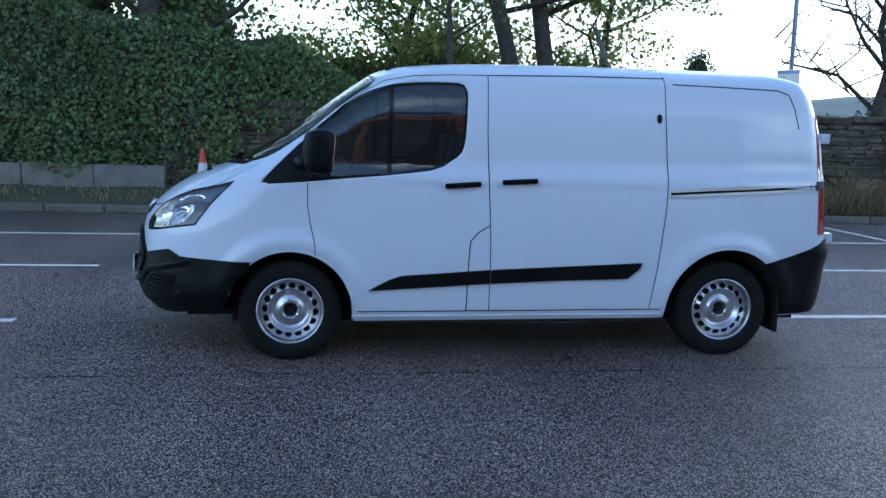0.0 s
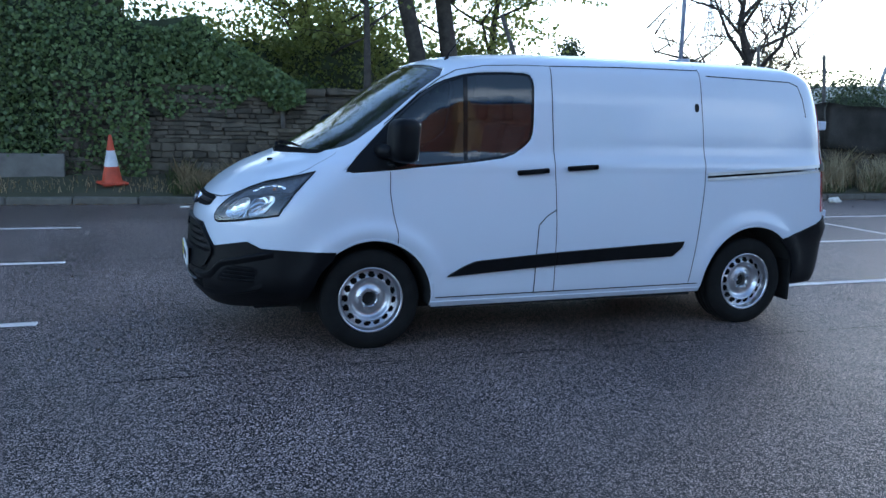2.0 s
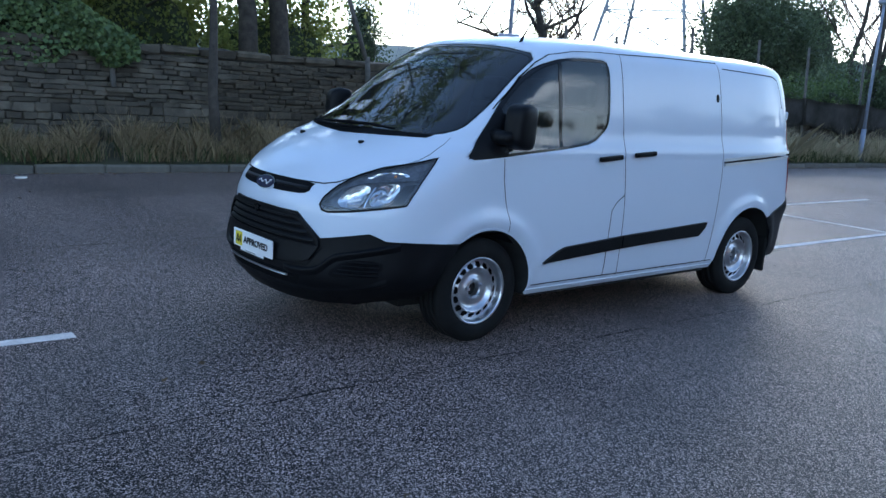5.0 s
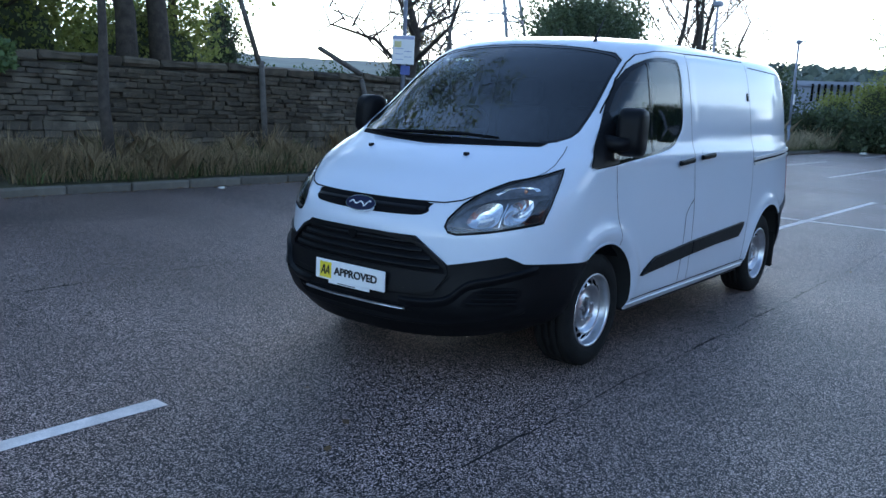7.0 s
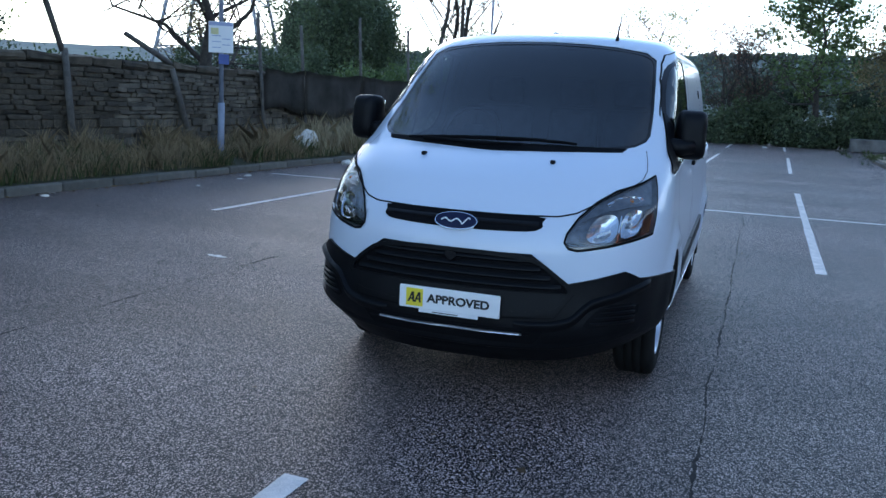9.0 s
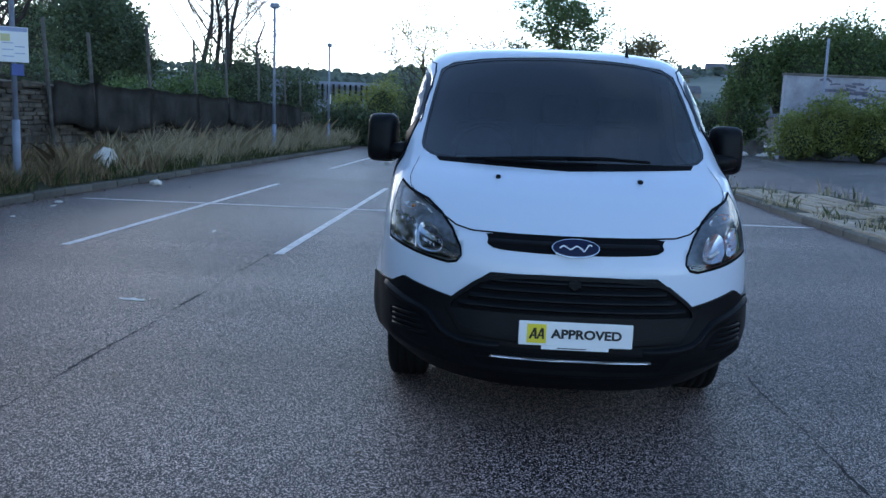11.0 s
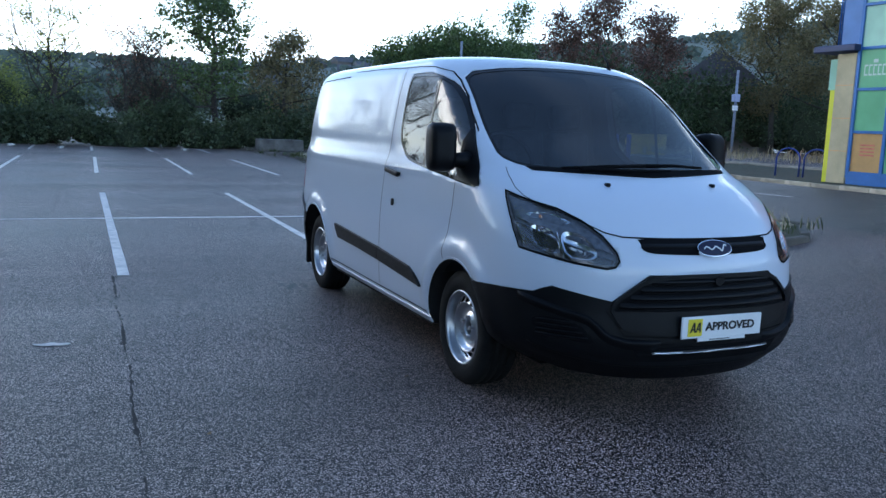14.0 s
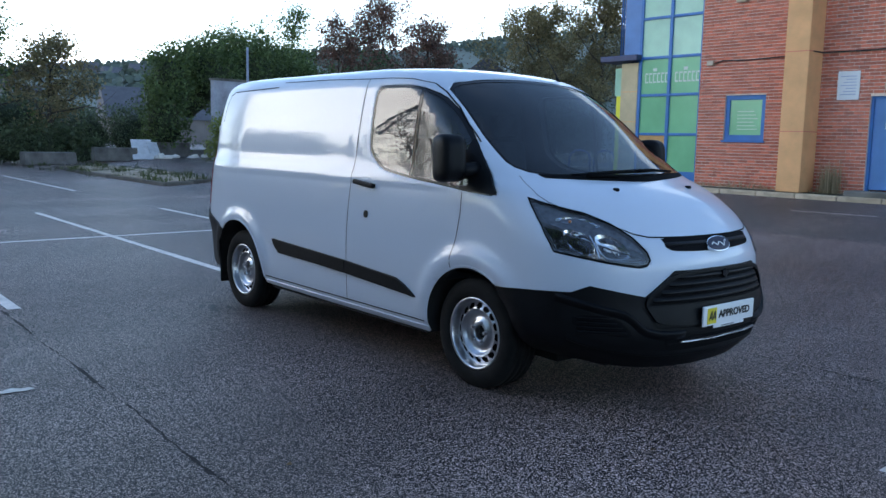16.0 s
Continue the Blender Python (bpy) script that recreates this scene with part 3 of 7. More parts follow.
# ---- the van: glass, panels and trim ----
FS = {-1: map_side(-1), 1: map_side(1)}
screen = patch("windscreen", SCREEN, map_front, M_GLASS, lift=-.004, thick=.005, step=.08, label="dark tinted laminated windscreen")
screen.visible_shadow = False
ribbon("screen_border", rounded(SCREEN, 1), .03, map_front, M_GLOSSBLACK, screen, lift=-.0015, closed=True)
for s in (-1, 1):
    m = FS[s]
    pane = patch("side_window", SIDE_GLASS, m, M_GLASS, lift=-.004, thick=.005, step=.08, label="tinted side window")
    pane.visible_shadow = False
    ribbon("window_seal", SIDE_GLASS, .034, m, M_GLOSSBLACK, pane, lift=-.001, closed=True)
    ribbon("window_bar", [(.395, 1.20), (.41, 1.785)], .03, m, M_GLOSSBLACK, pane, lift=-.0008)
    patch("mirror_panel", [(-.40, 1.145), (-.28, 1.275), (-.13, 1.42), (-.085, 1.46), (-.085, 1.165), (-.13, 1.16)], m, M_BLACK, lift=.004, thick=.012)
    # panel gaps
    ribbon("door_gap", [(-.115, 1.15), (-.118, 1.02), (-.10, .90), (-.07, .76), (-.068, .69)], .0055, m, M_SEAM)
    ribbon("door_gap", [(-.128, 1.44), (-.005, 1.54), (.115, 1.645), (.262, 1.745), (.37, 1.802), (.55, 1.836), (.8, 1.85), (1.045, 1.853)], .0045, m, M_SEAM)
    ribbon("door_gap", [(1.035, 1.853), (1.03, 1.5), (1.04, 1.15), (1.058, .8), (1.062, .32)], .0055, m, M_SEAM)
    ribbon("sill_gap", [(.2, .325), (1.06, .328), (2.24, .335)], .007, m, M_SEAM)
    patch("sill_strip", [(.18, .262), (2.26, .275), (2.25, .305), (.17, .297)], m, M_PAINT, lift=.008, thick=.012)
    if s < 0:
        ribbon("door_gap", [(2.235, 1.91), (2.235, 1.6), (2.25, 1.2), (2.245, 1.05), (2.20, .62), (2.16, .34)], .0055, m, M_SEAM)
        ribbon("roof_gap", [(1.045, 1.853), (1.6, 1.868), (2.235, 1.872)], .007, m, M_SEAM)
        ribbon("filler_gap", [(.91, .33), (.915, .60), (.925, .79), (.98, .85), (1.055, .895)], .007, m, M_SEAM)
        # sliding door rail: a dark channel between two bright lips
        rail = patch("door_rail", [(2.27, 1.088), (3.40, 1.147), (3.40, 1.205), (2.27, 1.142)], m, M_SEAM, lift=.002, thick=.003, label="dark sliding door rail with bright lips")
        patch("rail_lip", [(2.27, 1.122), (3.34, 1.183), (3.34, 1.206), (2.27, 1.145)], m, M_LIP, rail, lift=.012, thick=.011)
        patch("rail_lip", [(2.27, 1.086), (3.34, 1.145), (3.34, 1.165), (2.27, 1.106)], m, M_LIP, rail, lift=.010, thick=.009)
        patch("rail_stop", [(3.33, 1.15), (3.41, 1.154), (3.41, 1.212), (3.33, 1.206)], m, M_BLACK, rail, lift=.014, thick=.013)
        patch("keyhole", rounded([(2.175, 1.575), (2.207, 1.575), (2.207, 1.635), (2.175, 1.635)], 2), m, M_BLACK, lift=.006, thick=.006, step=.02)
        handles = ((.75, 1.143, .985, 1.16), (1.122, 1.172, 1.357, 1.186))
    else:
        ribbon("roof_gap", [(1.045, 1.853), (1.6, 1.868), (2.235, 1.872)], .005, m, M_SEAM)
        patch("keyhole", rounded([(.812, .92), (.852, .92), (.852, .968), (.812, .968)], 2), m, M_BLACK, lift=.008, thick=.008, step=.02)
        handles = ((.745, 1.135, .98, 1.158),)
    for x0, z0, x1, z1 in handles:
        xm, zm = (x0 + x1) / 2, (z0 + z1) / 2
        cup = patch("handle_cup", rounded([(xm - .07, zm - .02), (xm + .07, zm - .02), (xm + .055, zm + .052), (xm - .055, zm + .052)], 2), m, M_PAINT, lift=.0015, thick=.001, step=.02)
        y = side_y(xm, zm)
        bm = bmesh.new()
        add_box(bm, x0, x1, s * (y + .022) - .012, s * (y + .022) + .012, zm - .017, zm + .017, .009, seg=2)
        for xx in (x0 + .02, x1 - .03):
            add_box(bm, xx - .012, xx + .022, min(s * y, s * (y + .03)) - .004, max(s * y, s * (y + .03)) - .01, zm - .012, zm + .012, .004)
        bmesh.ops.rotate(bm, verts=bm.verts, cent=(xm, s * y, zm), matrix=Matrix.Rotation(-math.atan2(z1 - z0, x1 - x0), 3, "Y"))
        part("door_handle", bm, M_BLACK, van, "black plastic door handle")
    # rubbing strip along the doors
    for poly in ([(.27, .466), (.40, .535), (.48, .563), (1.058, .603), (1.056, .515)], [(1.066, .515), (1.068, .604), (2.085, .652), (2.065, .61), (1.99, .548), (1.5, .535)]):
        patch("rubbing_strip", poly, m, M_BLACK, lift=.02, thick=.022, label="black plastic rubbing strip")
    # upper panel pressing and wheel arch lip
    ribbon("panel_pressing", [(1.10, 1.28), (1.10, 1.76), (1.12, 1.795), (2.20, 1.835)], .008, m, M_PAINT, lift=-.001)
    # rear pressing: the shade in its crease is painted as a dark ribbon
    ribbon("panel_pressing", [(2.29, 1.835), (3.05, 1.818), (3.13, 1.79), (3.17, 1.70), (3.20, 1.56)], .008, m, M_SEAM, lift=.0006)
    for hub, r, a0, a1 in ((HUBS[0], .395, 0, 2.15), (HUBS[1], .425, .85, math.pi)):
        lip = [(hub[0] + (r + .006) * math.cos(a), hub[1] + (r + .006) * math.sin(a)) for a in np.linspace(a0, a1, 40)]
        ribbon("arch_lip", lip, .012, m, M_PAINT, lift=.004, thick=.012)
    # tail lamp up the rear corner
    lamp = patch("tail_lamp", [(3.375, .84), (3.455, .84), (3.43, 1.60), (3.385, 1.66), (3.365, 1.62)], m, M_RED, lift=.006, thick=.01, step=.04, label="red and clear tail lamp")
    patch("clear_window", [(3.40, 1.2), (3.45, 1.2), (3.43, 1.56), (3.395, 1.58)], m, M_WHITE, lamp, lift=.0075, thick=.002, step=.04)
    for z in (1.50, .80):
        box("door_hinge", 3.43, 3.50 if z > 1 else 3.585, s * .70 - .03, s * .70 + .03, z - .035, z + .035, M_PAINT, van, .008)
    # mud flap and wheels' inner guards
    bm = bmesh.new()
    add_box(bm, 3.09, 3.115, s * .80 - .12, s * .80 + .12, .16, .48, .01)
    part("mud_flap", bm, M_RUBBER, van)

# bonnet: edges as gaps, washer jets
BONNET = [(-.765, 1.092), (-.72, 1.07), (-.545, .972), (-.47, .955), (-.25, .951), (0, .95), (.25, .951), (.47, .955), (.545, .972), (.72, 1.07), (.765, 1.092)]
ribbon("bonnet_gap", BONNET, .007, map_front, M_SEAM)
for s in (-1, 1):
    ribbon("bonnet_gap", [(-.75, s * .768), (-.68, s * .795), (-.60, s * .805), (-.50, s * .79), (-.43, s * .772)], .0035, map_top, M_SEAM)
for y in (-.352, .352):
    p = map_front(y, 1.183)
    bm = bmesh.new()
    add_box(bm, p.x - .018, p.x + .018, y - .012, y + .012, p.z - .004, p.z + .016, .005)
    part("washer_jet", bm, M_BLACK, van)
scuttle = patch("scuttle", [(-.66, 1.245), (0, 1.222), (.66, 1.245), (.68, 1.263), (.45, 1.252), (0, 1.242), (-.45, 1.252), (-.68, 1.263)], map_front, M_SEAM, lift=.004, thick=.01)

# front bumper: one black moulding from arch to arch, with the lower grille opening in it
def nose_pts(pts):
    return [(along(front_x(y, z), y, z), z) for y, z in pts]
def wing_pts(pts, s=1):
    return [(s * (math.pi / 2 + x - NOSE(z) - DEPTH(z)), z) for x, z in pts]
half_top = nose_pts([(.375, .782), (.55, .650), (.70, .684), (.785, .706), (.815, .690), (.845, .668), (.90, .664)]) + wing_pts([(-.47, .650)])
half_arch = wing_pts([(-.49, .60), (-.55, .53), (-.60, .43), (-.625, .37), (-.66, .325)]) + nose_pts([(.86, .305), (.76, .275), (.6, .257), (.3, .247)])
right = half_top + half_arch
bumper_poly = right + [(-a, z) for a, z in reversed(right)]
bumper = patch("front_bumper", bumper_poly, map_nose, M_BLACK, lift=.012, thick=.03, step=.05, label="textured black plastic front bumper")
def sym(pts):
    return pts + [(-y, z) for y, z in reversed(pts)]
HEX = [(0, .775), (.375, .775), (.54, .648), (.553, .604), (.489, .497), (0, .488)]
HEXAGON = nose_pts(rounded(sym(HEX[1:-1]), 2, .18))
grille = patch("lower_grille", HEXAGON, map_nose, M_SEAM, bumper, lift=.0135, thick=.002)
for z in (.752, .712, .672, .632):
    wdt = .345 + (.775 - z) * 1.2
    run = [(-wdt + wdt * k / 4, z) for k in range(9)]
    ridge("grille_slat", nose_pts(run), .026, M_BLACK, grille, .015, .030, ends=.03)
emblem = [(0, .772), (.028, .762), (.028, .742), (0, .722), (-.028, .742), (-.028, .762)]
patch("grille_emblem", nose_pts(emblem), map_nose, M_GLOSSBLACK, grille, lift=.034, thick=.014, step=.03)
patch("grille_panel", nose_pts(rounded([(-.548, .606), (.548, .606), (.548, .598), (.486, .503), (-.486, .503), (-.548, .598)], 1, .2)), map_nose, M_BLACK, bumper, lift=.026, thick=.012)
ribbon("grille_rim", HEXAGON, .020, map_nose, M_BLACK, bumper, lift=.027, thick=.014, closed=True)
ribbon("panel_groove", nose_pts([(-.575, .60), (-.50, .487), (-.25, .477), (0, .475), (.25, .477), (.50, .487), (.575, .60)]), .006, map_nose, M_SEAM, bumper, lift=.0145)
patch("lower_intake", nose_pts([(-.46, .432), (.46, .432), (.43, .358), (-.43, .358)]), map_nose, M_SEAM, bumper, lift=.0135, thick=.002)
ridge("bumper_lip", nose_pts([(-.86, .435), (-.82, .412), (-.71, .375), (-.566, .348), (-.2, .338), (.2, .338), (.566, .348), (.71, .375), (.82, .412), (.86, .435)]), .034, M_BLACK, bumper, .012, .019)
patch("bright_strip", nose_pts([(-.365, .406), (-.18, .406), (0, .406), (.18, .406), (.365, .406), (.36, .413), (0, .413), (-.36, .413)]), map_nose, M_STEEL, bumper, lift=.026, thick=.011)
for s in (-1, 1):
    fog = [(s * y, z) for y, z in ((.845, .555), (.70, .548), (.622, .455), (.654, .438), (.77, .462), (.845, .49))]
    vent = patch("corner_vent", nose_pts(rounded(fog, 1)), map_nose, M_SEAM, bumper, lift=.0145, thick=.002, step=.04)
    crease = [(.885, .640), (.862, .628), (.80, .602), (.743, .580), (.690, .566), (.652, .552), (.620, .522), (.592, .488), (.560, .466), (.487, .448), (.40, .444), (.323, .442)]
    ridge("bumper_crease", nose_pts([(s * y, z) for y, z in crease]), .050 * s, M_BLACK, bumper, .0125, .034, ends=.06)
    for z in (.535, .511, .487, .464):
        ridge("vent_bar", nose_pts([(s * .835, z), (s * .76, z - .001), (s * (.672 + (z - .49) * .8), z - .003)]), .018 * s, M_BLACK, vent, .013, .026, ends=.015)

# upper grille and badge
ug = patch("upper_grille", nose_pts(rounded([(-.420, .950), (-.2, .947), (0, .946), (.2, .947), (.405, .950), (.392, .925), (.400, .905), (.362, .884), (.2, .877), (0, .874), (-.2, .877), (-.372, .884), (-.412, .905), (-.402, .925)], 1, .2)), map_nose, M_SEAM, lift=.003, thick=.003, label="black upper grille slot")
ridge("grille_bar", nose_pts([(-.39 + .13 * k, .917) for k in range(7)]), .022, M_BLACK, ug, .004, .012, ends=.03)
ell = [(.107 * math.cos(a), .898 + .037 * math.sin(a)) for a in np.linspace(0, 2 * math.pi, 40)[:-1]]
badge = patch("badge", ell, map_front, M_CHROME, lift=.024, thick=.022, step=.03, label="oval blue badge with bright rim")
patch("badge_field", [(y * .955, .898 + (z - .898) * .89) for y, z in ell], map_front, M_BLUE_BADGE, badge, lift=.0265, thick=.003, step=.03)
ribbon("badge_mark", [(-.072 + .0048 * k, .898 + .010 * math.sin(k * .52 + .6) * (1.3 if k < 9 else .6)) for k in range(31)], .005, map_front, M_WHITE, badge, lift=.028, thick=.002, fine=.01)

# headlamps: a pocket in the shell, two bowls, an indicator above them, a clear cover
LAMP = [(.846, 1.142), (.794, 1.106), (.693, 1.070), (.62, 1.02), (.561, .955), (.52, .88), (.515, .842), (.535, .815), (.575, .806), (.70, .825), (.83, .858), (.88, .875), (.884, .96), (.875, 1.04), (.862, 1.10)]
def lamp_pts(pts, s):
    out = []
    for y, z in pts:
        w = WIDE(z)
        out.append((s * math.asin(min(1, (min(y, w) / w) ** (POWER(z) / 2))), z))
    return out
def skin_normal(a, z):
    e = .004
    n = (map_nose(a + e, z) - map_nose(a - e, z)).cross(map_nose(a, z + e) - map_nose(a, z - e)).normalized()
    return -n if n.x > 0 else n
def bowl(name, pts, s, deep, rings, sides, mat, parent, label="", rim=-.006, steps=1.0):
    """A hollow reflector: its rim follows an outline on the skin, its heart lies deeper."""
    lp = lamp_pts(rounded(pts, 1), s)
    n = len(lp)
    cum = [0.0]
    for i in range(n):
        p, q = lp[i], lp[(i + 1) % n]
        cum.append(cum[-1] + math.hypot(q[0] - p[0], q[1] - p[1]))
    loop = []
    for k in range(sides):
        d = cum[-1] * k / sides
        i = max(j for j in range(n) if cum[j] <= d + 1e-9)
        f = (d - cum[i]) / (cum[i + 1] - cum[i])
        p, q = lp[i], lp[(i + 1) % n]
        loop.append((p[0] + (q[0] - p[0]) * f, p[1] + (q[1] - p[1]) * f))
    ca, cz = sum(p[0] for p in loop) / sides, sum(p[1] for p in loop) / sides
    bm = bmesh.new()
    rows = []
    for r in range(rings):
        f = 1 - r / (rings - .5)
        row = []
        for k, (a, z) in enumerate(loop):
            aa, zz = ca + (a - ca) * f, cz + (z - cz) * f
            row.append(bm.verts.new(map_nose(aa, zz) + skin_normal(aa, zz) * (rim - deep * (1 - f * f) - (.003 * steps if (k + r) % 2 else 0))))
        rows.append(row)
    for q, w in zip(rows, rows[1:]):
        for k in range(sides):
            bm.faces.new((q[k], q[(k + 1) % sides], w[(k + 1) % sides], w[k]))
    bm.faces.new(rows[-1])
    bmesh.ops.recalc_face_normals(bm, faces=bm.faces)
    return part(name, bm, mat, parent, label), (ca, cz)
pockets = []
for s in (-1, 1):
    tmp = patch("pocket", lamp_pts(LAMP, s), map_nose, M_BEZEL, lift=.03, thick=.075, step=.05)
    bm = bmesh.new()
    bm.from_mesh(tmp.data)
    bmesh.ops.remove_doubles(bm, verts=bm.verts, dist=1e-5)
    bmesh.ops.recalc_face_normals(bm, faces=bm.faces)
    bpy.data.objects.remove(tmp)
    pockets.append((bm, M_BEZEL))
cut(body, pockets)
for s in (-1, 1):
    lp = lamp_pts(LAMP, s)
    lamp = patch("headlamp", lp, map_nose, M_BEZEL, lift=-.036, thick=.002, step=.05, label="clear headlamp with chrome reflectors in a dark housing")
    ribbon("lamp_edge", lp, .012, map_nose, M_SEAM, lamp, lift=.002, closed=True)
    # dark upper and lower mouldings of the housing
    patch("housing_brow", lamp_pts([(.842, 1.13), (.79, 1.098), (.69, 1.062), (.625, 1.015), (.57, .95), (.535, .88), (.60, .955), (.68, .99), (.78, 1.01), (.862, 1.02)], s), map_nose, M_BEZEL, lamp, lift=-.016, thick=.004, step=.04)
    patch("housing_sill", lamp_pts([(.53, .845), (.545, .822), (.70, .832), (.872, .882), (.875, 1.0), (.842, .99), (.835, .885), (.745, .853), (.64, .84)], s), map_nose, M_GLOSSBLACK, lamp, lift=-.012, thick=.006, step=.04)
    b1, c1 = bowl("reflector", [(.60, .866), (.625, .943), (.675, .978), (.738, .963), (.738, .853), (.645, .838)], s, .030, 5, 24, M_REFLECT, lamp, "chrome reflector bowl", steps=0)
    b2, c2 = bowl("reflector", [(.75, .963), (.78, .992), (.825, .996), (.842, .945), (.825, .876), (.748, .855)], s, .028, 5, 14, M_REFLECT, lamp, "faceted chrome reflector bowl", steps=2.2)
    for b, c, rr in ((b1, c1, .016), (b2, c2, .014)):
        p = map_nose(*c) + skin_normal(*c) * -.022
        bm = bmesh.new()
        bmesh.ops.create_uvsphere(bm, u_segments=12, v_segments=8, radius=rr, matrix=Matrix.Translation(p))
        part("bulb", bm, M_LENS, b, smooth=True)
    # white band slanting across the inner bowl
    ribbon("bulb_shield", lamp_pts([(.655, .875), (.712, .898)], s), .012, map_nose, M_WHITE, b1, lift=-.012, thick=.006)
    ribbon("divider", lamp_pts([(.742, .85), (.744, .968)], s), .008, map_nose, M_CHROME, lamp, lift=-.006, thick=.008)
    ind, ci = bowl("indicator", [(.659, 1.008), (.69, 1.040), (.72, 1.055), (.785, 1.060), (.84, 1.042), (.80, 1.024), (.724, 1.012)], s, .014, 4, 18, M_REFLECT, lamp, "clear indicator with a small bulb", rim=-.010, steps=1)
    p = map_nose(ci[0] + s * .04, ci[1] + .004) + skin_normal(*ci) * -.016
    bm = bmesh.new()
    bmesh.ops.create_uvsphere(bm, u_segments=10, v_segments=6, radius=.010, matrix=Matrix.Translation(p))
    part("amber_bulb", bm, M_AMBER, ind, smooth=True)
    cover = patch("lamp_cover", lp, map_nose, M_LENS, lamp, lift=.0015, thick=.0025, step=.05)
    cover.visible_shadow = False

# number board: white with a yellow square and lettering
def lettering(name, text, size, mat, parent, m, depth=.001):
    cu = bpy.data.curves.new(name, "FONT")
    cu.body, cu.size, cu.extrude, cu.align_x, cu.align_y, cu.offset = text, size, depth, "LEFT", "CENTER", size * .034
    tmp = new(name, cu)
    bpy.context.view_layer.update()
    me = bpy.data.meshes.new_from_object(tmp.evaluated_get(bpy.context.evaluated_depsgraph_get()))
    bpy.data.objects.remove(tmp)
    me.materials.clear()
    me.materials.append(mat)
    ob = new(name, me)
    ob.parent = parent
    ob.matrix_basis = m
    return ob
PX, PY, PZ = -1.325, -.013, .531
board = box("number_board", PX, PX + .012, PY - .254, PY + .254, PZ - .055, PZ + .055, M_WHITE, van, .004, "white board with yellow square and black lettering")
box("yellow_square", PX - .003, PX + .002, PY + .131, PY + .217, PZ - .043, PZ + .043, M_YELLOW, board)
for k in range(2):
    # two slanted peaked marks
    y0 = PY + .209 - .033 * k
    bm = bmesh.new()
    for pts in ([(0, -.024), (.010, -.024), (.029, .026), (.021, .026)], [(.021, .026), (.033, .026), (.036, -.024), (.027, -.024)], [(.010, -.012), (.028, -.012), (.028, -.004), (.013, -.004)]):
        bm.faces.new([bm.verts.new((PX - .0045, y0 - y, PZ + z)) for y, z in pts])
    part("square_mark", bm, M_INK, board)
word = lettering("approved_lettering", "APPROVED", .056, M_INK, board, Matrix())
fit_w = .312 / max(v.co.x for v in word.data.vertices)
word.matrix_basis = Matrix.Translation((PX - .002, PY + .108, PZ)) @ Matrix(((0, 0, -1, 0), (-fit_w, 0, 0, 0), (0, 1.0, 0, 0), (0, 0, 0, 1)))
box("board_strip", PX - .001, PX + .004, PY - .15, PY + .15, PZ - .071, PZ - .054, M_WHITE, board)
box("strip_line", PX - .003, PX, PY - .05, PY + .08, PZ - .066, PZ - .062, M_INK, board)
box("board_holder", PX + .01, PX + .09, PY - .2, PY + .2, PZ - .05, PZ + .05, M_BLACK, board)

# rear bumper and underside
for s in (-1, 1):
    patch("rear_bumper_side", [(2.955, .65), (3.15, .692), (3.33, .748), (3.45, .80), (3.55, .80), (3.575, .5), (3.55, .29), (3.12, .29), (3.115, .40), (3.06, .54)], FS[s], M_BLACK, lift=.012, thick=.02, step=.04, label="black plastic rear bumper corner")
bm = bmesh.new()
add_box(bm, 3.40, 3.59, -.60, .60, .30, .72, .03, seg=2)
part("rear_bumper", bm, M_BLACK, van, "black plastic rear bumper")
# plain block, set low to keep light off the ground under the van
box("underside", -.62, 3.40, -.60, .60, .19, .62, M_WELL, van)
box("undertray", -.92, -.5, -.55, .55, .225, .26, M_WELL, van)
box("side_member", .2, 2.2, -.9, -.6, .245, .265, M_WELL, van)
box("side_member", .2, 2.2, .6, .9, .245, .265, M_WELL, van)

